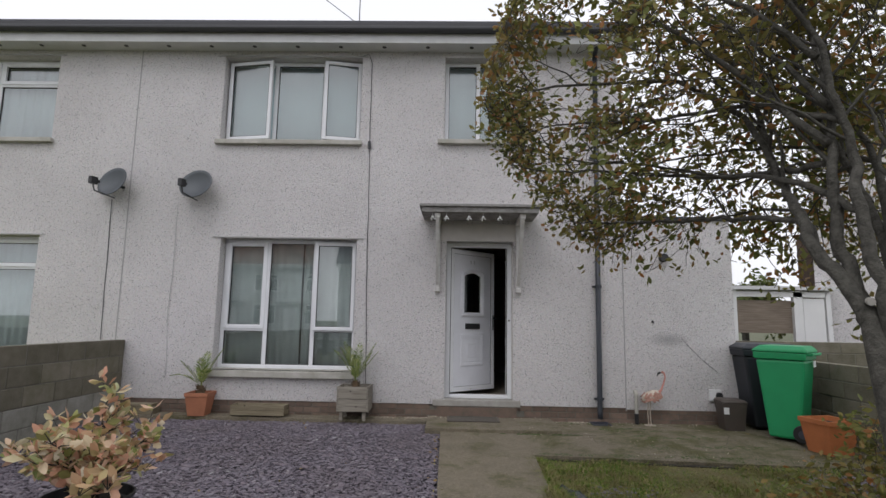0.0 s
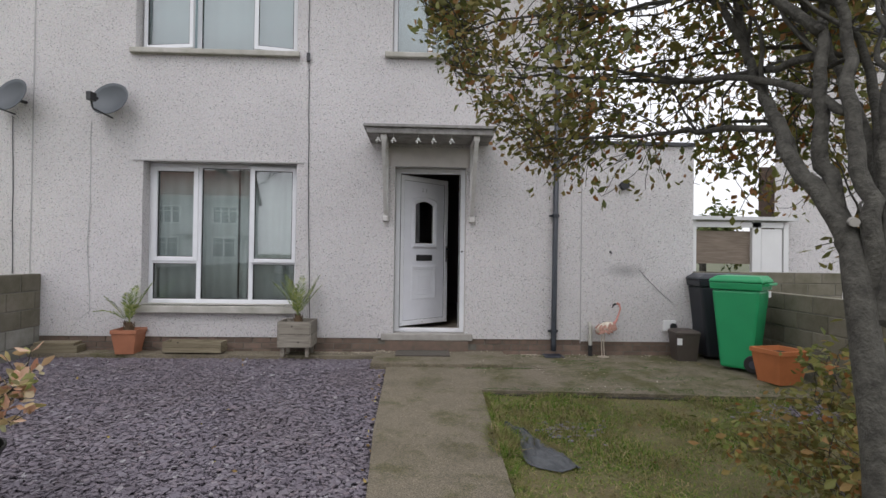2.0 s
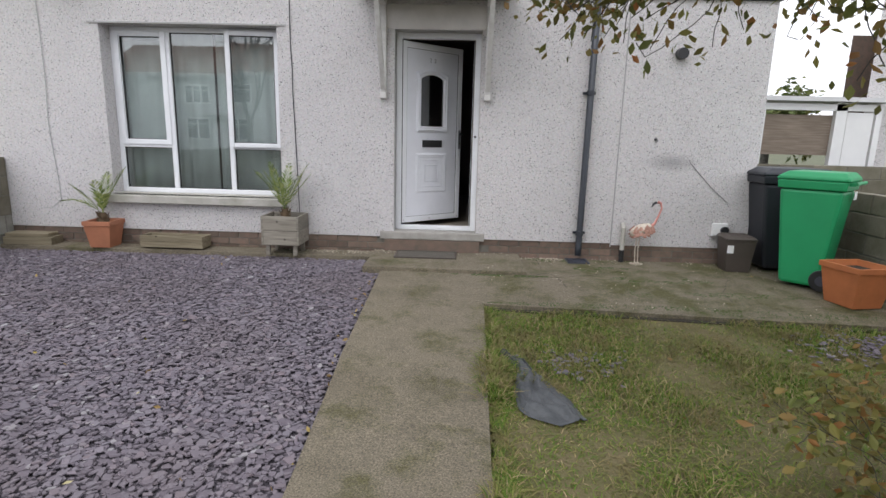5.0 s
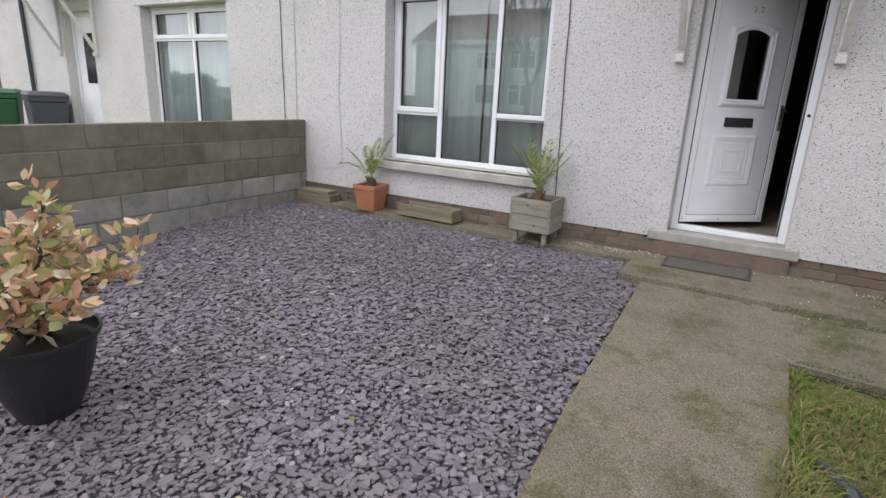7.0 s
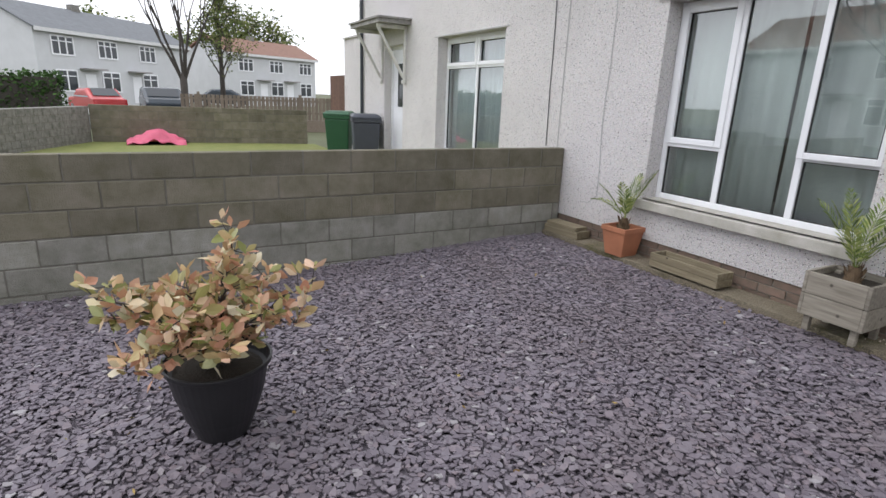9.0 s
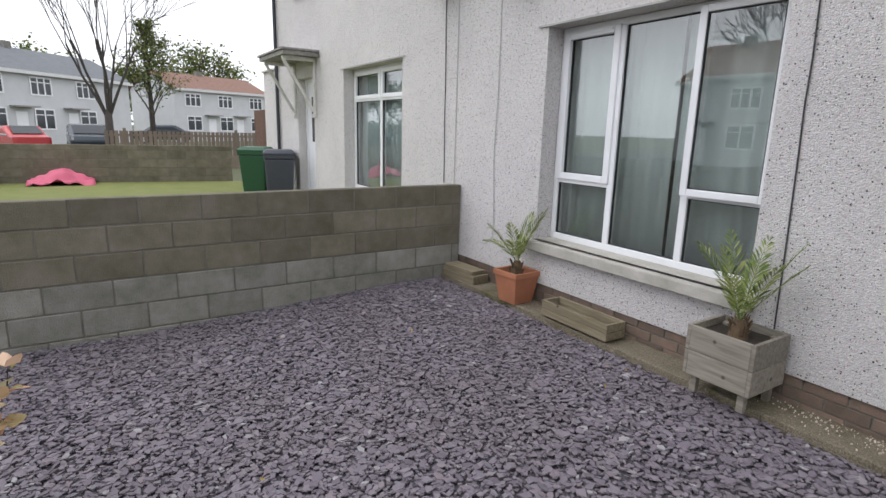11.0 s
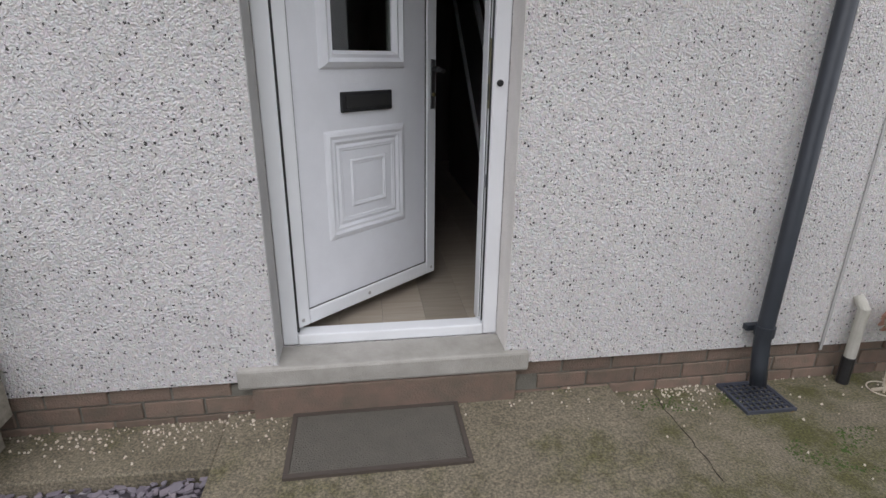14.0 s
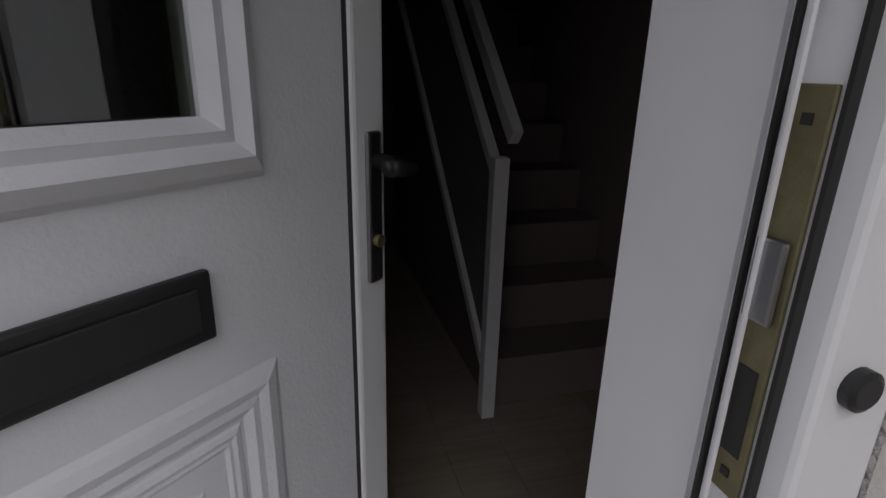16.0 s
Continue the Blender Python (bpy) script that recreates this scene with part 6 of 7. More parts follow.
gt_ = thing("garden_tree", "grey-barked several-stemmed garden tree with green and orange autumn leaves", "tree", (TREE_X, TREE_Y, 0))
rg = np.random.default_rng(7)
bm = bmesh.new()
tube(bm, [Vector(q) - Vector((TREE_X, TREE_Y, 0)) for q in ((1.88, 2.44, -0.16), (1.87, 2.45, 0.25), (1.85, 2.45, 0.55), (1.83, 2.46, 0.80), (1.81, 2.48, 1.05), (1.80, 2.51, 1.30), (1.79, 2.53, 1.42))], [0.080, 0.064, 0.058, 0.054, 0.051, 0.048, 0.034], 14)
part("trunk", bm, M["bark"], gt_, "grey lichened trunk", smooth=True)
tips = []
BOUGHS = (
    (((1.86, 2.48, 1.10), (2.10, 2.80, 1.38), (2.40, 3.20, 1.55), (2.75, 3.60, 1.65)), 0.018, 0.007, 0.3, (0.2, 0.3, 0.1)),
    (((1.90, 2.46, 1.35), (2.20, 2.60, 1.65), (2.60, 2.90, 1.85), (3.0, 3.2, 2.0)), 0.020, 0.007, 0.3, (0.3, 0.2, 0.1)),
    (((1.84, 2.48, 1.25), (1.97, 2.62, 1.60), (2.05, 2.80, 1.95), (2.08, 3.05, 2.35), (2.02, 3.2, 2.8), (2.0, 3.3, 3.3)), 0.032, 0.011, 0.5, (0.0, 0.3, 0.3)),
    (((1.86, 2.46, 1.10), (2.00, 2.45, 1.45), (2.12, 2.50, 1.80), (2.18, 2.60, 2.30), (2.3, 2.7, 2.9)), 0.034, 0.012, 0.5, (0.2, 0.2, 0.3)),
    (((1.78, 2.65, 2.40), (1.66, 2.90, 2.80), (1.60, 3.2, 3.15), (1.5, 3.5, 3.5)), 0.017, 0.007, 0.15, (-0.1, 0.2, 0.2)),
    (((2.05, 2.80, 1.95), (2.30, 3.20, 2.15), (2.60, 3.60, 2.30), (2.9, 4.0, 2.5)), 0.018, 0.007, 0.2, (0.2, 0.3, 0.0)),
    (((2.10, 2.50, 1.75), (2.45, 2.80, 2.00), (2.85, 3.1, 2.3)), 0.017, 0.007, 0.2, (0.3, 0.2, 0.1)),
    (((2.25, 3.00, 2.25), (2.1, 3.4, 2.45), (1.9, 3.8, 2.55), (1.6, 4.2, 2.6)), 0.016, 0.007, 0.1, (-0.2, 0.3, 0.0)),
    (((1.79, 2.60, 2.38), (1.95, 2.9, 2.65), (2.15, 3.3, 2.85), (2.5, 3.7, 3.0)), 0.016, 0.007, 0.1, (0.2, 0.3, 0.0)),
    (((1.80, 2.50, 1.28), (1.75, 2.58, 1.52), (1.71, 2.70, 1.68), (1.72, 2.80, 1.86), (1.73, 2.95, 2.04), (1.73, 3.05, 2.22), (1.75, 3.20, 2.56), (1.71, 3.30, 2.87)), 0.042, 0.014, 0.6, (-0.1, 0.2, 0.3)),
    (((1.79, 2.52, 1.33), (1.79, 2.60, 1.56), (1.77, 2.65, 1.73), (1.77, 2.65, 1.95), (1.78, 2.65, 2.17), (1.82, 2.70, 2.46), (1.80, 2.75, 2.8)), 0.040, 0.015, 0.6, (0.0, 0.2, 0.4)),
    (((1.84, 2.49, 1.16), (1.83, 2.46, 1.41), (1.81, 2.50, 1.64), (1.80, 2.55, 1.94), (1.85, 2.60, 2.15), (1.79, 2.60, 2.38), (1.72, 2.62, 2.75)), 0.040, 0.015, 0.6, (-0.1, 0.2, 0.4)),
    (((1.85, 2.47, 1.08), (1.88, 2.45, 1.36), (1.90, 2.50, 1.64), (1.93, 2.50, 1.93), (1.95, 2.50, 2.21), (2.00, 2.50, 2.6)), 0.042, 0.016, 0.6, (0.1, 0.2, 0.4)),
    (((1.80, 2.54, 1.86), (1.75, 2.80, 2.04), (1.67, 3.10, 2.18), (1.59, 3.40, 2.25), (1.29, 3.70, 2.41), (0.95, 3.95, 2.5)), 0.020, 0.008, 0.35, (-0.4, 0.3, 0.0)),
    (((1.72, 2.80, 1.86), (1.69, 3.30, 1.97), (1.54, 3.60, 2.02), (1.16, 3.90, 2.05), (0.95, 4.1, 2.08)), 0.018, 0.007, 0.3, (-0.4, 0.2, -0.05)),
    (((1.78, 2.65, 2.12), (1.74, 3.00, 2.17), (1.53, 3.40, 2.25), (1.10, 3.70, 2.36), (0.75, 3.90, 2.42)), 0.020, 0.007, 0.3, (-0.4, 0.2, 0.0)),
    (((1.77, 2.65, 2.20), (1.56, 2.90, 2.63), (1.26, 3.10, 3.03), (0.93, 3.30, 3.38)), 0.023, 0.009, 0.3, (-0.4, 0.1, 0.2)),
    (((1.73, 3.05, 2.22), (1.62, 3.10, 2.50), (1.33, 3.30, 2.81), (0.93, 3.60, 2.95), (0.48, 3.90, 3.04)), 0.021, 0.007, 0.25, (-0.4, 0.1, 0.1)),
    (((1.81, 2.60, 2.3), (1.60, 3.0, 2.55), (1.25, 3.4, 2.62), (0.75, 3.7, 2.70)), 0.018, 0.007, 0.25, (-0.4, 0.2, 0.0)),
    (((1.88, 2.48, 1.45), (2.05, 2.70, 1.85), (2.25, 3.00, 2.25), (2.35, 3.3, 2.7), (2.4, 3.5, 3.2)), 0.030, 0.010, 0.45, (0.1, 0.3, 0.3)),
    (((1.92, 2.50, 1.75), (2.15, 2.55, 2.20), (2.45, 2.70, 2.65), (2.7, 2.8, 3.1)), 0.026, 0.009, 0.4, (0.2, 0.2, 0.3)),
    (((1.75, 3.20, 2.50), (1.95, 3.45, 2.75), (2.0, 3.7, 3.1), (1.9, 3.9, 3.5)), 0.018, 0.007, 0.2, (0.0, 0.3, 0.2)),
    (((1.71, 2.70, 1.68), (1.86, 3.00, 1.90), (1.95, 3.4, 2.05), (1.85, 3.9, 2.1)), 0.016, 0.007, 0.4, (-0.1, 0.4, 0.0)),
    (((1.72, 2.62, 2.65), (1.50, 2.80, 3.0), (1.15, 3.0, 3.35), (0.8, 3.2, 3.6)), 0.018, 0.007, 0.2, (-0.4, 0.1, 0.2)),
)
for pts, r0, r1, bare, pull in BOUGHS:
    bm = bmesh.new()
    leading_limb(bm, rg, pts, r0, r1, tips, bare, pull)
    part("limb", bm, M["bark"], gt_, "branching limb", smooth=True)
leaf_cloud("crown", tips, 0.061, M["leaves"], gt_, 8, 4, 0.085, "", 0.45)
bm = bmesh.new()
tube(bm, [(-0.085, 0.045, 1.45), (-0.10, 0.015, 1.445)], 0.017, 16)
part("stub", bm, M["step"], gt_, "pale round scar of a cut branch")
tree("low_shrub", "low reddish-green shrub growing at the foot of the garden tree", (2.22, 2.78, -0.14),
     [(0, 0, 0, 0.02), (0, 0, 0.2, 0.014)],
     [((0, 0, 0.15), (0.1, 0.85, 0.95), 0.44, 0.008, (0.05, 0.3, 0.1)), ((0, 0, 0.15), (0.15, 0.9, 1.05), 0.50, 0.008, (0.0, 0.4, 0.1)), ((0, 0, 0.15), (0.5, 0.5, 0.9), 0.40, 0.008, (0, 0, 0.2)), ((0, 0, 0.15), (0.0, 0.1, 1.0), 0.34, 0.008, (0, 0.1, 0.1)), ((0, 0, 0.15), (0.5, 0.2, 0.7), 0.36, 0.008, (0, 0.2, 0.1)), ((0, 0, 0.15), (0.3, 0.6, 0.5), 0.36, 0.008, (0.1, 0, 0.0))],
     9, 3, None, M["leaves"], 0.055, 8, 0.09, bark="barkdark", minr=0.0016)


# ---- right-hand neighbour and shed ----
rh = thing("neighbour_house", "white roughcast house beyond the side wall", "house")
bm = bmesh.new()
prism(bm, [(6.33, 9.7), (17.0, 9.7), (17.0, 15.6), (10.8, 15.6)], -0.2, 5.24)
part("wall", bm, M["render"], rh)
bm = bmesh.new()
prism(bm, [(6.25, 9.4), (17.2, 9.4), (17.2, 15.8), (10.9, 15.8)], 5.244, 5.5)
part("roof", bm, M["tile"], rh)
sd_ = thing("lean_to", "white-framed lean-to shed over a bare block wall", "shed")
bm = bmesh.new()
box(bm, 4.45, 6.0, 9.55, 9.62, 1.22, 1.78)
part("infill_panel", bm, M["fence"], sd_, "grey-brown board infill")
bm = bmesh.new()
for b in ((4.40, 4.48, 0.0, 2.0), (5.45, 5.60, 0.0, 1.95), (6.0, 6.08, 0.0, 1.9)):
    box(bm, b[0], b[1], 9.48, 9.56, b[2], b[3])
box(bm, 4.48, 5.99, 9.48, 9.55, 1.84, 1.93)
box(bm, 5.62, 5.98, 9.50, 9.545, 0.2, 1.82)
box(bm, 4.05, 4.38, 9.48, 9.56, 0.0, 1.95)
part("frame", bm, M["white"], sd_)
bm = bmesh.new()
box(bm, 4.0, 6.2, 9.4, 11.5, 1.96, 2.02)
part("roof", bm, M["fascia"], sd_)
sd_.location.x = 0.35
chm = thing("far_roof", "grey tiled roof end with brickwork beyond the shed", "roof", (0, 0, 0))
bm = bmesh.new()
prism(bm, [(7.45, 11.9), (8.3, 11.9), (8.9, 13.0), (8.2, 13.0)], -0.2, 3.3)
part("wall", bm, M["brick"], chm)
tree("green_tree", "dense bright green shrub tree behind the shed", (7.3, 13.9, -0.2),
     [(0, 0, 0, 0.1), (0, 0, 1.6, 0.08)],
     [((0, 0, 1.3), (-0.6, 0, 1), 0.6, 0.04, (0, 0, 0.2)), ((0, 0, 1.3), (0.6, 0.1, 1), 0.6, 0.04, (0, 0, 0.2)), ((0, 0, 1.3), (0, -0.3, 1), 0.7, 0.04, (0, 0, 0.2))],
     21, 3, None, M["farleaves"], 0.16, 8, 0.2)

# ---- beyond the neighbouring garden ----
road = boxpart("road", (-30.5, -24.6, -60, 60, -0.3, -0.02), M["asphalt"])
tagged(road, "grey asphalt street", "road", "", "structure")
gt = thing("tall_gate", "tall brown close-boarded gate beside the neighbour's house", "gate")
for i in range(9):
    boxpart("board", (-14.65 + i * 0.16, -14.65 + i * 0.16 + 0.15, 7.70, 7.73, -0.2, 1.95), M["gatewood"], gt)
fn = thing("street_fence", "low weathered paling fence along the street", "fence")
bm = bmesh.new()
box(bm, 0, 0.025, 0, 0.13, 0, 0.95)
pale = mesh("pale", bm, M["fence"])
for i in range(56):
    o = new("pale", pale)
    o.parent = fn
    o.location = (-23.5 - 0.02 * (i % 2), 4.4 + i * 0.16, 0.3)
for z in (0.55, 1.05):
    boxpart("rail", (-23.56, -23.53, 4.4, 13.4, z, z + 0.08), M["fence"], fn)
boxpart("base_rail", (-23.6, -23.4, 4.4, 13.4, -0.2, 0.3), M["fence"], fn)
for y in (5.0, 9.0, 13.0):
    boxpart("post", (-23.6, -23.5, y, y + 0.1, 0, 1.35), M["fence"], fn)


def rowhouse(label, corner, end, depth, eave, ridge, roofmat, wins, doors=(), gable_wins=()):
    """A far house: a long front from corner to end, with its gable at the corner."""
    a, b = Vector((*corner, 0)), Vector((*end, 0))
    u = (b - a).normalized()
    L = (b - a).length
    h = thing("row_house", label, "house")
    h.matrix_world = Matrix.Translation(a) @ Matrix.Rotation(math.atan2(u.y, u.x), 4, "Z")
    bm = bmesh.new()
    box(bm, 0, L, 0, depth, -0.2, eave)
    for x in (0.0, L - 0.2):
        vs = [bm.verts.new(p) for p in ((x, 0.0, eave), (x, depth, eave), (x, depth / 2, ridge))]
        v2 = [bm.verts.new(v.co + Vector((0.2, 0, 0))) for v in vs]
        bm.faces.new(vs)
        bm.faces.new(v2[::-1])
        for i in range(3):
            bm.faces.new((vs[i], vs[(i + 1) % 3], v2[(i + 1) % 3], v2[i]))
    part("wall", bm, M["farwall"], h)
    bm = bmesh.new()
    for ya, yb in ((-0.35, depth / 2), (depth + 0.35, depth / 2)):
        vs = [bm.verts.new(p) for p in ((-0.25, ya, eave - 0.05), (L + 0.25, ya, eave - 0.05), (L + 0.25, yb, ridge + 0.1), (-0.25, yb, ridge + 0.1))]
        v2 = [bm.verts.new(v.co + Vector((0, 0, 0.12))) for v in vs]
        bm.faces.new(vs)
        bm.faces.new(v2[::-1])
        for i in range(4):
            bm.faces.new((vs[i], vs[(i + 1) % 4], v2[(i + 1) % 4], v2[i]))
    part("roof", bm, roofmat, h)
    bm = bmesh.new()
    box(bm, -0.2, L + 0.2, -0.40, -0.352, eave - 0.2, eave + 0.05)
    part("gutter", bm, M["fascia"], h)
    boxpart("chimney", (L * 0.45, L * 0.45 + 0.6, depth / 2 - 0.3, depth / 2 + 0.3, ridge - 0.3, ridge + 0.6), M["stone"], h)
    for x, z, w, hh, n in wins:
        wn_ = new("window")
        wn_.parent = h
        bm = bmesh.new()
        box(bm, x, x + w, -0.02, 0.0, z, z + hh)
        part("pane", bm, M["carglass"], wn_)
        bm = bmesh.new()
        for e in ((x - 0.05, x + 0.05, z - 0.05, z + hh + 0.05), (x + w - 0.05, x + w + 0.05, z - 0.05, z + hh + 0.05)):
            box(bm, e[0], e[1], -0.06, -0.021, e[2], e[3])
        for e in ((z - 0.05, z + 0.05), (z + hh - 0.05, z + hh + 0.05), (z + hh * 0.7, z + hh * 0.7 + 0.06)):
            box(bm, x, x + w, -0.055, -0.022, e[0], e[1])
        for k in range(1, n):
            box(bm, x + w * k / n - 0.05, x + w * k / n + 0.05, -0.058, -0.023, z, z + hh)
        part("window_frame", bm, M["upvc"], wn_)
    for x in doors:
        dr = new("door")
        dr.parent = h
        boxpart("panel", (x, x + 0.9, -0.03, 0, 0.05, 2.1), M["upvc"], dr)
        boxpart("canopy", (x - 0.4, x + 1.3, -0.8, 0, 2.4, 2.5), M["canopy"], dr)
    return h


W = []
for x in (1.2, 5.0, 9.0, 13.0):
    W += [(x, 3.3, 1.7, 1.2, 3), (x + 0.1, 0.9, 1.6, 1.4, 2)]
rowhouse("far white two-storey house with a grey tiled roof", (-45.0, -2.8), (-56.0, 6.9), 7.4, 4.85, 6.6, M["greytile"], W[:6], (3.6, 8.0))
rowhouse("far white two-storey house with a red tiled roof", (-60.0, 10.9), (-65.0, 21.1), 7.5, 4.95, 6.5, M["redtile"], W[:6], (3.7, 7.2))
rowhouse("far white two-storey house across the street behind", (14.0, -24.0), (-4.0, -24.0), 7.5, 5.2, 7.4, M["greytile"], W, (3.6, 7.9))
rowhouse("far white two-storey house across the street behind", (-8.0, -24.0), (-24.0, -24.0), 7.5, 5.2, 7.4, M["redtile"], W[:6], (3.6, 7.9))
strt = boxpart("road", (-24.5, 40, -17.0, -10.0, -0.3, -0.02), M["asphalt"])
tagged(strt, "grey asphalt street in front of the house", "road", "", "structure")


def car(label, at, rz, paint):
    c = thing("parked_car", label, "car", at, rz)
    prof = [(-2.05, 0.35), (-2.1, 0.75), (-1.9, 0.95), (-1.15, 1.02), (-0.55, 1.42), (0.8, 1.46), (1.55, 1.05), (2.0, 0.95), (2.1, 0.5), (2.0, 0.3)]
    bm = bmesh.new()
    rings = []
    for y, s in ((-0.85, 0.96), (-0.72, 1.0), (0.72, 1.0), (0.85, 0.96)):
        rings.append([bm.verts.new((x * s, y, 0.3 + (z - 0.3) * (1 if abs(y) < 0.8 or z < 1.0 else 0.9))) for x, z in prof])
    for r0, r1 in zip(rings, rings[1:]):
        for i in range(len(prof)):
            bm.faces.new((r0[i], r0[(i + 1) % len(prof)], r1[(i + 1) % len(prof)], r1[i]))
    bm.faces.new(rings[0][::-1])
    bm.faces.new(rings[-1])
    part("body", bm, paint, c, bevel=0.05)
    bm = bmesh.new()
    for s in (-1, 1):
        vs = [bm.verts.new(p) for p in ((-0.95, s * 0.865, 1.0), (1.3, s * 0.865, 1.0), (0.75, s * 0.80, 1.34), (-0.5, s * 0.80, 1.34))]
        bm.faces.new(vs)
    for xa, za, xb, zb in ((-1.17, 1.04, -0.62, 1.40), (1.5, 1.10, 0.86, 1.45)):
        o = 0.02 if xa > 0 else -0.02
        bm.faces.new([bm.verts.new(p) for p in ((xa + o, -0.66, za + 0.01), (xa + o, 0.66, za + 0.01), (xb + o, 0.6, zb + 0.01), (xb + o, -0.6, zb + 0.01))])
    part("glass", bm, M["carglass"], c, "dark car windows")
    for x in (-1.3, 1.3):
        for s in (-1, 1):
            bm = bmesh.new()
            tube(bm, [(x, s * 0.70, 0.32), (x, s * 0.88, 0.32)], 0.32, 18)
            wh = part("wheel", bm, M["plastic"], c, "black tyre", bevel=0.02)
            bm = bmesh.new()
            tube(bm, [(x, s * 0.881, 0.32), (x, s * 0.89, 0.32)], 0.19, 14)
            part("rim", bm, M["silver"], wh, "silver wheel rim")
    return c


car("red hatchback parked across the street", (-30.5, 1.2, -0.02), 22, M["red"]).scale = (0.84, 0.84, 0.9)
car("dark hatchback parked across the street", (-30.0, 3.9, -0.02), 184, M["darkcar"])
car("dark saloon parked before the far red-roofed house", (-48.0, 8.6, -0.035), 80, M["darkcar"])
car("silver hatchback parked on the street behind", (-1.5, -12.0, -0.02), 0, M["silver"])

bush = thing("garden_hedge", "dark green clipped hedge along the street", "hedge")
rg = np.random.default_rng(31)
tips = [(Vector((rg.uniform(-25.2, -24.2), rg.uniform(-6.0, 0.5), rg.uniform(0.3, 1.75))), Vector((0, 0, 1))) for _ in range(2600)]
leaf_cloud("leaves", tips, 0.16, M["hedge"], bush, 3, 4, 0.15)
boxpart("core", (-25.1, -24.3, -6.0, 0.4, -0.2, 1.65), M["barkdark"], bush, "dark inner twigs")

up = (0, 0, 0.4)
tree("bare_tree", "tall bare street tree with upswept branches", (-24.0, 4.6, 0),
     [(0, 0, -0.2, 0.16), (0, 0, 2.0, 0.13)],
     [((0, 0, 1.6), (math.cos(a) * 0.35, math.sin(a) * 0.35, 1), 2.9, 0.06, up) for a in (0.3, 1.2, 2.2, 3.1, 4.2, 5.3)],
     41, 4, None, None, 0.1, 0, 0.1, bark="barkdark", minr=0.011, fan=0.34, wander=0.07)
tree("street_tree", "narrow green street tree with upswept branches", (-24.6, 6.1, 0),
     [(0, 0, -0.2, 0.12), (0, 0, 1.9, 0.10), (0.05, 0, 3.6, 0.05), (0.0, 0.05, 5.2, 0.015)],
     [((0, 0, 1.5 + 0.2 * i), (math.cos(i * 2.4) * 0.55, math.sin(i * 2.4) * 0.55, 1), 1.15 - 0.045 * i, 0.035, up) for i in range(17)],
     45, 2, None, M["farleaves"], 0.12, 7, 0.16, bark="barkdark", minr=0.008, fan=0.55, wander=0.08)
tree("bare_tree", "bare street tree in front of the house", (-5.5, -8.0, 0),
     [(0, 0, -0.2, 0.14), (0, 0, 2.0, 0.11)],
     [((0, 0, 1.6), (math.cos(a) * 0.4, math.sin(a) * 0.4, 1), 2.2, 0.05, up) for a in (0.3, 1.5, 2.7, 3.9, 5.1)],
     51, 4, None, None, 0.1, 0, 0.1, bark="barkdark", minr=0.01, fan=0.55, wander=0.09)
for i, (x, y, s) in enumerate(((-80, 16.5, 1.55), (-80, -2.0, 1.25), (-82, 2.2, 1.1), (-88, 9.0, 1.0), (-70, -16, 0.9), (-68, -22, 1.0))):
    a3 = [((0, 0, 3), (math.cos(a) * 0.8, math.sin(a) * 0.8, 1), 2.6 * s, 0.16, (0, 0, 0.2)) for a in (0.2, 1.4, 2.6, 3.9, 5.1)]
    tree("far_tree", "large dark green tree beyond the houses", (x, y, 0), [(0, 0, -0.2, 0.35), (0, 0, 3.4, 0.28)], a3, 60 + i, 3, None, M["farleaves"], 0.50, 6, 0.9, bark="barkdark", minr=0.03)

pk = bmesh.new()
N = 18
g = [[pk.verts.new(((i / N - 0.5) * 0.9, (j / N - 0.5) * 1.35, max(0.0, (0.36 * math.exp(-6 * ((i / N - 0.5) ** 2 + (j / N - 0.5) ** 2)) + 0.12 * noise.noise((i * 0.42, j * 0.36, 3.0)) + 0.05 * noise.noise((i * 1.1, j * 1.0, 5.0)))))) for j in range(N + 1)] for i in range(N + 1)]
for i in range(N):
    for j in range(N):
        pk.faces.new((g[i][j], g[i + 1][j], g[i + 1][j + 1], g[i][j + 1]))
po = part("pink_sheet", pk, M["pinksheet"], None, smooth=True)
po.location = (-15.6, 3.35, 0.062)
sd = po.modifiers.new("thick", "SOLIDIFY")
sd.thickness = 0.005
tagged(po, "crumpled pink plastic sheet lying on the neighbouring lawn", "plastic sheet")
nd = thing("neighbour_door", "neighbour's white door with a dark glass pane", "door")
d = mirrored(DOOR)
boxpart("door_panel", (d[0] + 0.06, d[1] - 0.06, FRAME_Y + 0.02, FRAME_Y + 0.06, 0.31, 2.36), M["doorw"], nd, bevel=0.004)
boxpart("glass", (d[0] + 0.3, d[1] - 0.3, FRAME_Y + 0.012, FRAME_Y + 0.019, 1.3, 2.1), M["carglass"], nd)
bm = bmesh.new()
for b in ((d[0] + 0.002, d[0] + 0.058, 0.3, 2.418), (d[1] - 0.058, d[1] - 0.002, 0.3, 2.418), (d[0] + 0.058, d[1] - 0.058, 2.362, 2.418)):
    box(bm, b[0], b[1], FRAME_Y, FRAME_Y + 0.07, b[2], b[3])
part("frame", bm, M["upvc"], nd)
bm = bmesh.new()
tube(bm, [(MIR - 1.93, FY - 0.05, 5.1), (MIR - 1.93, FY - 0.05, 0.1)], 0.034, 12)
tagged(part("drainpipe", bm, M["pipe"]), "dark drainpipe on the neighbour's house", "drainpipe", "", "structure")

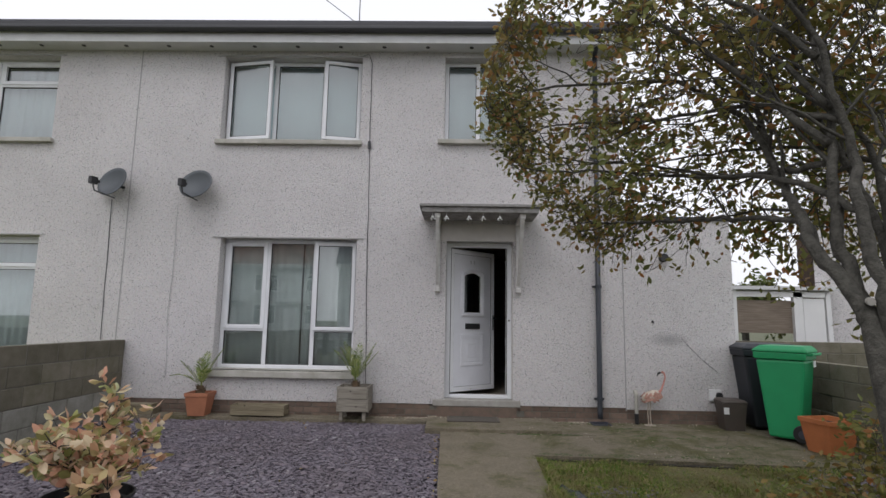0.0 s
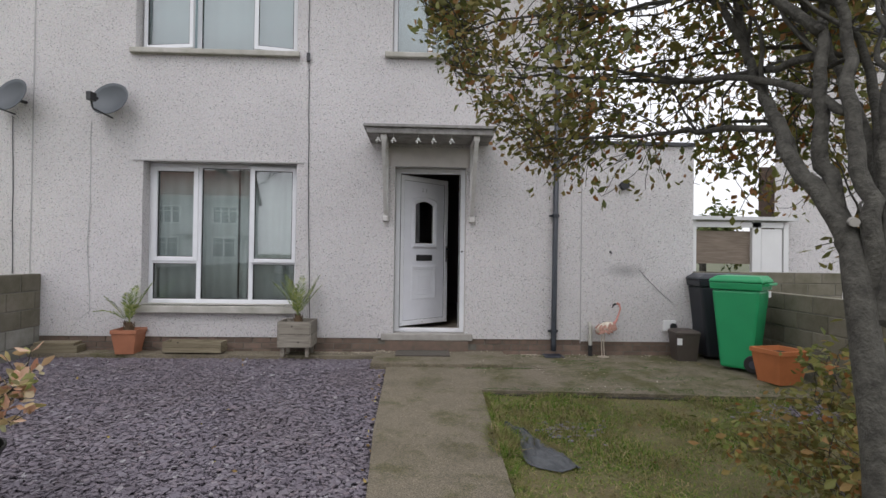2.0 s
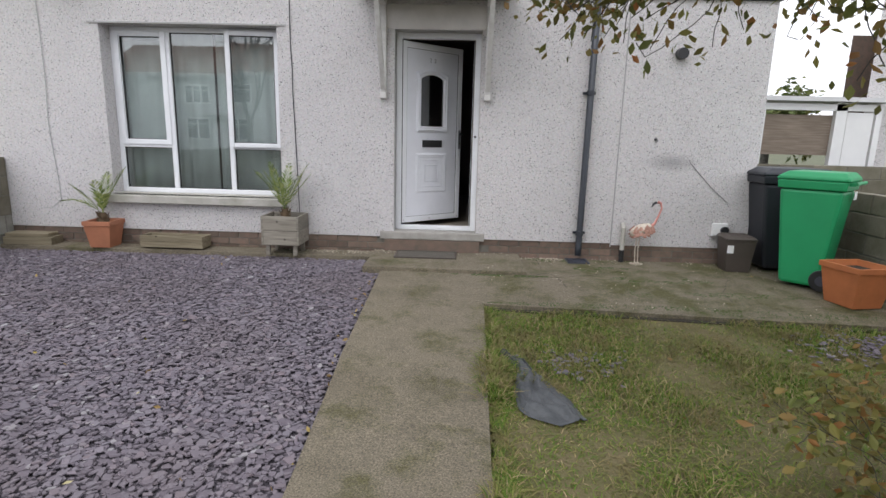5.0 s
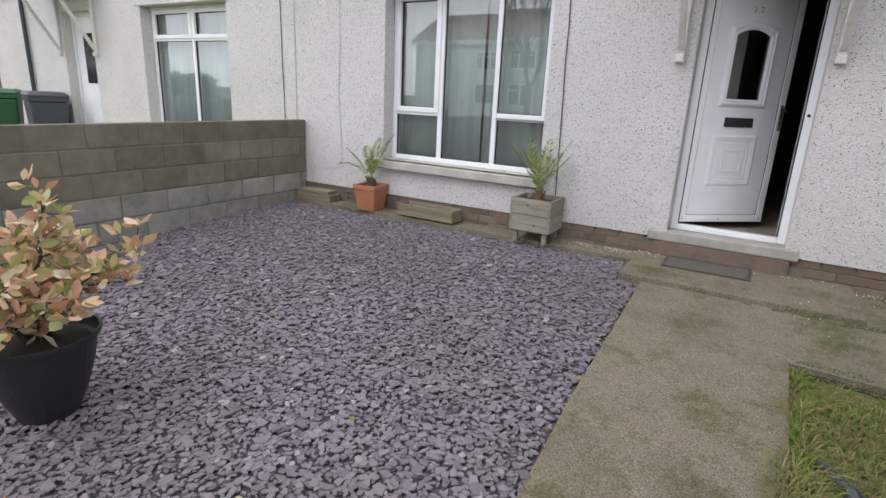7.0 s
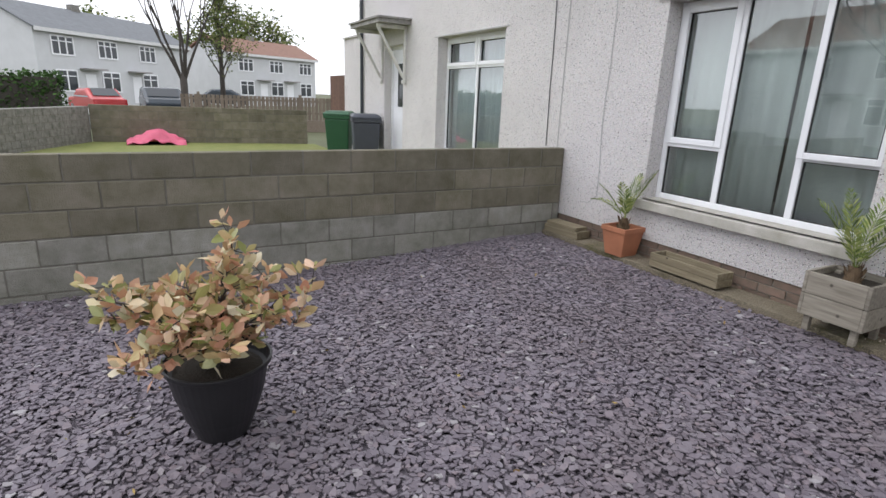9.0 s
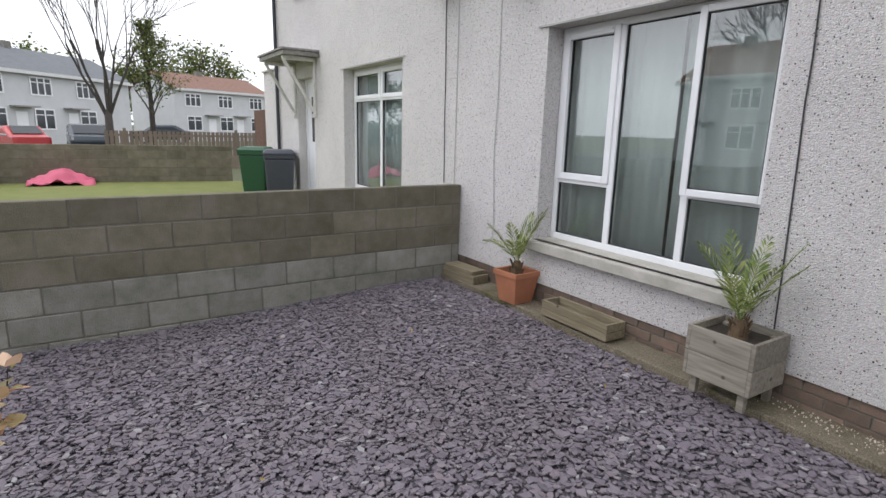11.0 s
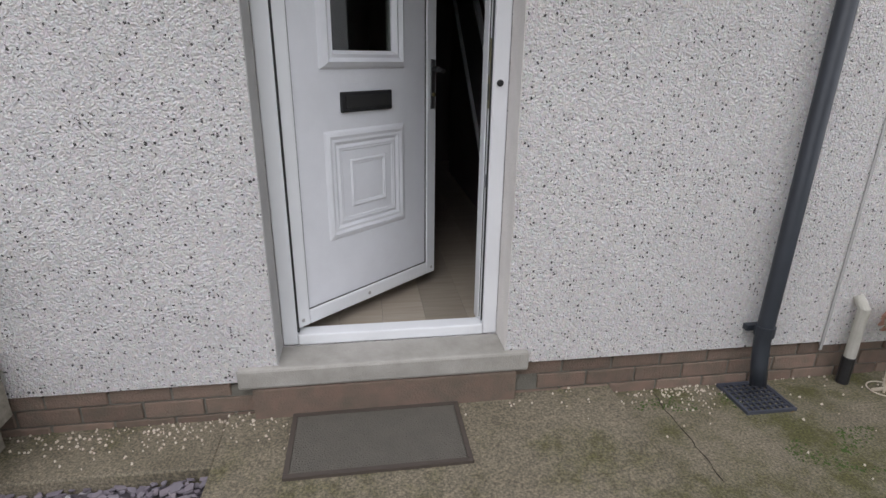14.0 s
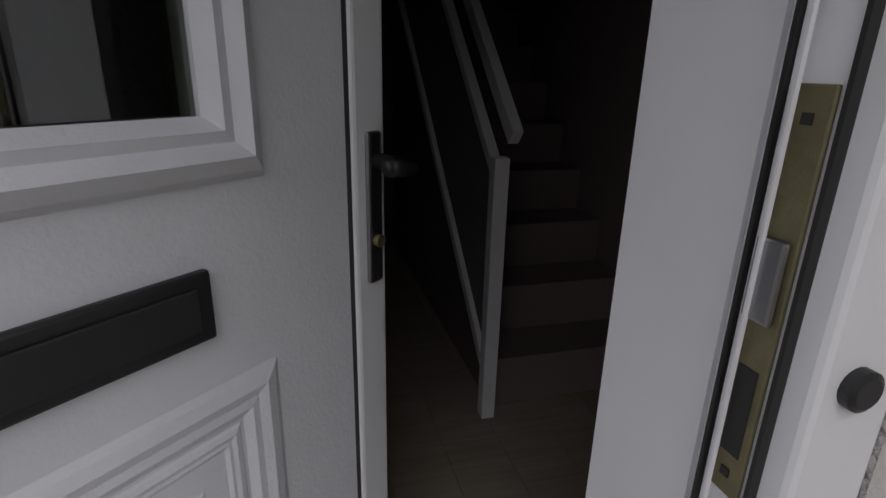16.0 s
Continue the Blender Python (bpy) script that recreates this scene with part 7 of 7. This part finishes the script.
# ---- plinth bricks ----
pl = thing("plinth", "exposed brown brick plinth at the foot of the house", "plinth", kind="structure")
boxpart("mortar", (MIR - GABLE, EXT_X - 0.01, FY + 0.02, FY + 0.30, -0.03, 0.218), M["mortar"], pl)
bm = bmesh.new()
box(bm, 0.005, 0.22, 0, 0.06, 0.004, 0.071)
bmesh.ops.bevel(bm, geom=bm.edges[:], offset=0.003, segments=1, affect="EDGES")
bk = mesh("brick", bm, M["brick"])
for r in range(3):
    x = JX + 0.02 - 0.11 * (r % 2)
    while x < EXT_X - 0.2:
        if not (r > 0 and -0.4 < x < 0.72):
            o = new("brick", bk)
            o.parent = pl
            o.location = (x, FY + 0.012 + random.uniform(-0.002, 0.002), 0.02 + r * 0.075)
        x += 0.225

# ---- slate chippings ----
rg = np.random.default_rng(77)
co, fs = [], []
xs, ys = np.arange(-4.47, 0.16, 0.0245), np.arange(-0.6, 7.15, 0.0245)
spots = [(x, y) for y in ys for x in xs] + [(rg.normal(3.65, 0.28), rg.normal(5.2, 0.13)) for _ in range(420)] + [(rg.normal(1.42, 0.16), rg.normal(4.80, 0.12)) for _ in range(90)]
for x, y in spots:
    px, py = x + rg.uniform(-0.014, 0.014), y + rg.uniform(-0.014, 0.014)
    edge = float(np.interp(py, (-3.0, 2.4, 3.6, 4.8, 6.62), (0.15, -0.04, -0.10, -0.165, -0.19)))
    if px < 0.7 and (px > edge + rg.uniform(-0.02, 0.02)) or (px < 0.7 and py > 6.62 and px > -0.38):
        continue
    if rg.uniform() < 0.04:
        continue
    n = int(rg.choice((4, 5, 5, 6)))
    r0 = min(0.040, 0.0205 * math.exp(rg.normal(0, 0.34)))
    asp = rg.uniform(0.42, 0.9)
    rot = rg.uniform(0, math.pi)
    tx, ty = rg.normal(0, 0.12, 2)
    z0 = fall(py) + 0.008 + rg.uniform(0, 0.015) + (0.012 if px > 0.7 else 0)
    th = rg.uniform(0.003, 0.007)
    ca, sa = math.cos(rot), math.sin(rot)
    b = len(co)
    for k in range(n):
        a = 2 * math.pi * k / n + rg.uniform(-0.45, 0.45)
        q = rg.uniform(0.75, 1.15)
        u, v = q * r0 * math.cos(a), q * r0 * asp * math.sin(a)
        ux, uy = u * ca - v * sa, u * sa + v * ca
        zz = z0 + tx * ux + ty * uy
        co.append((px + ux, py + uy, zz))
        co.append((px + ux * 0.93, py + uy * 0.93, zz + th))
    fs.append(tuple(b + 2 * k + 1 for k in range(n)))
    for k in range(n):
        k2 = (k + 1) % n
        fs.append((b + 2 * k, b + 2 * k2, b + 2 * k2 + 1, b + 2 * k + 1))
quads("slate_chippings", co, fs, M["slate"], None, "stuff", "loose plum-purple slate chippings covering the front garden", "slate chippings")

# ---- grass ----
co, fs = [], []


def blades(n, x0, x1, y0, y1, hmin, hmax):
    xs, ys = rg.uniform(x0, x1, n), rg.uniform(y0, y1, n)
    for x, y in zip(xs, ys):
        if y > 5.78 - 0.07 * (x - 0.8) - 0.02:
            continue
        z = 0.006 + fall(y)
        nz = noise.noise((x * 1.7, y * 1.7, 0.3))
        if nz < -0.22 and rg.uniform() < 0.5:
            continue
        h = rg.uniform(hmin, hmax) * (1.0 + 0.7 * nz)
        a = rg.uniform(0, 2 * math.pi)
        ln = rg.uniform(0.4, 2.4) * h
        if nz > 0.05:
            h *= 1.25
        else:
            h *= 0.7
        w = rg.uniform(0.0016, 0.0032)
        dx, dy = math.cos(a), math.sin(a)
        b = len(co)
        co.extend([(x - dy * w, y + dx * w, z), (x + dy * w, y - dx * w, z), (x + dx * ln * 0.5 + dy * w, y + dy * ln * 0.5 - dx * w, z + h * 0.7), (x + dx * ln * 0.5 - dy * w, y + dy * ln * 0.5 + dx * w, z + h * 0.7), (x + dx * ln, y + dy * ln, z + h * 0.8)])
        fs.extend([(b, b + 1, b + 2, b + 3), (b + 3, b + 2, b + 4)])


blades(130000, 0.77, 4.36, -0.3, 5.78, 0.014, 0.042)
blades(9000, 0.745, 0.87, 0.0, 5.78, 0.03, 0.08)
quads("grass", co, fs, M["grass"], None, "stuff", "short patchy green and straw-coloured grass", "grass")

# ---- litter, grit and moss on the paving ----
co, fs = [], []
rr = random.Random(19)
for i in range(560):
    x, y = rr.uniform(0.85, 4.2), rr.uniform(5.75, 7.42)
    if rr.random() < 0.86:
        y = 7.42 - abs(rr.gauss(0, 0.085))
        x = rr.choice((rr.uniform(-1.1, 3.3), rr.gauss(-0.75, 0.25), rr.gauss(1.6, 0.15), rr.gauss(-0.1, 0.2)))
    z = 0.089 if x < 1.24 and y > 6.62 and x > -0.36 else (0.069 if x < -0.36 else 0.049)
    if z == 0.049 and x < 0.85:
        continue
    s_ = rr.uniform(0.002, 0.0065)
    z += fall(y)
    b = len(co)
    a0 = rr.uniform(0, 6)
    for k in range(4):
        a = a0 + k * 1.57 + rr.uniform(-0.4, 0.4)
        co.append((x + s_ * math.cos(a), y + s_ * math.sin(a), z - 0.004))
    for k in range(4):
        co.append(tuple(Vector(co[b + k]) * 0.0 + Vector((x + (co[b + k][0] - x) * 0.6, y + (co[b + k][1] - y) * 0.6, z + s_ * 0.5))))
    fs += [(b + 4, b + 5, b + 6, b + 7)] + [(b + k, b + (k + 1) % 4, b + 4 + (k + 1) % 4, b + 4 + k) for k in range(4)]
quads("grit", co, fs, M["cream"], None, "stuff", "pale fallen stone grit at the foot of the wall", "grit")
tips = [(Vector((rr.uniform(0.85, 4.2), rr.uniform(0.5, 7.3), 0.045)), Vector((1, 0, 0))) for _ in range(60)] + [(Vector((-0.12 - 0.045 * (y - 4) + rr.uniform(-0.06, 0.03), y, 0.04)), Vector((1, 0, 0))) for y in (rr.uniform(2.0, 6.5) for _ in range(46))] + [(Vector((rr.uniform(-4.3, -0.4), rr.uniform(0.5, 7.1), 0.034)), Vector((1, 0, 0))) for _ in range(60)]
tips = [(t_ + Vector((0, 0, fall(t_.y))), d_) for t_, d_ in tips]
fallen = thing("fallen_leaves", "scattered small brown and yellow fallen leaves on the ground", "fallen leaves", kind="stuff")
leaf_cloud("leaf_litter", tips, 0.036, M["litter"], fallen, 8, 1, 0.004, "", 0.0)
co, fs = [], []


def moss_patch(cx, cy, z, rx, ry, n):
    for _ in range(n):
        a, q = rr.uniform(0, 6.283), math.sqrt(rr.random())
        x, y = cx + rx * q * math.cos(a), cy + ry * q * math.sin(a)
        if noise.noise((x * 7, y * 7, 2.0)) < -0.08:
            continue
        s_ = rr.uniform(0.004, 0.010)
        b = len(co)
        for k in range(5):
            t = 1.2566 * k + rr.uniform(-0.3, 0.3)
            co.append((x + s_ * math.cos(t), y + s_ * math.sin(t), z + fall(y) - 0.003))
        co.append((x, y, z + fall(y) + s_ * 0.55))
        fs.extend([(b + k, b + (k + 1) % 5, b + 5) for k in range(5)])


for m_ in ((2.1, 6.95, 0.045, 0.35, 0.12, 900), (2.55, 6.6, 0.045, 0.5, 0.10, 900), (3.1, 6.2, 0.045, 0.6, 0.07, 600), (2.2, 6.3, 0.045, 0.10, 0.35, 400), (1.9, 5.82, 0.045, 1.1, 0.05, 900), (1.0, 6.58, 0.046, 0.5, 0.03, 500), (3.3, 5.75, 0.045, 0.8, 0.08, 700), (0.6, 6.58, 0.036, 0.7, 0.03, 350), (1.6, 7.3, 0.045, 0.3, 0.06, 250)):
    moss_patch(*m_)
quads("moss_cushions", co, fs, M["moss"], None, "stuff", "small green moss cushions along the cracks in the paving", "moss")
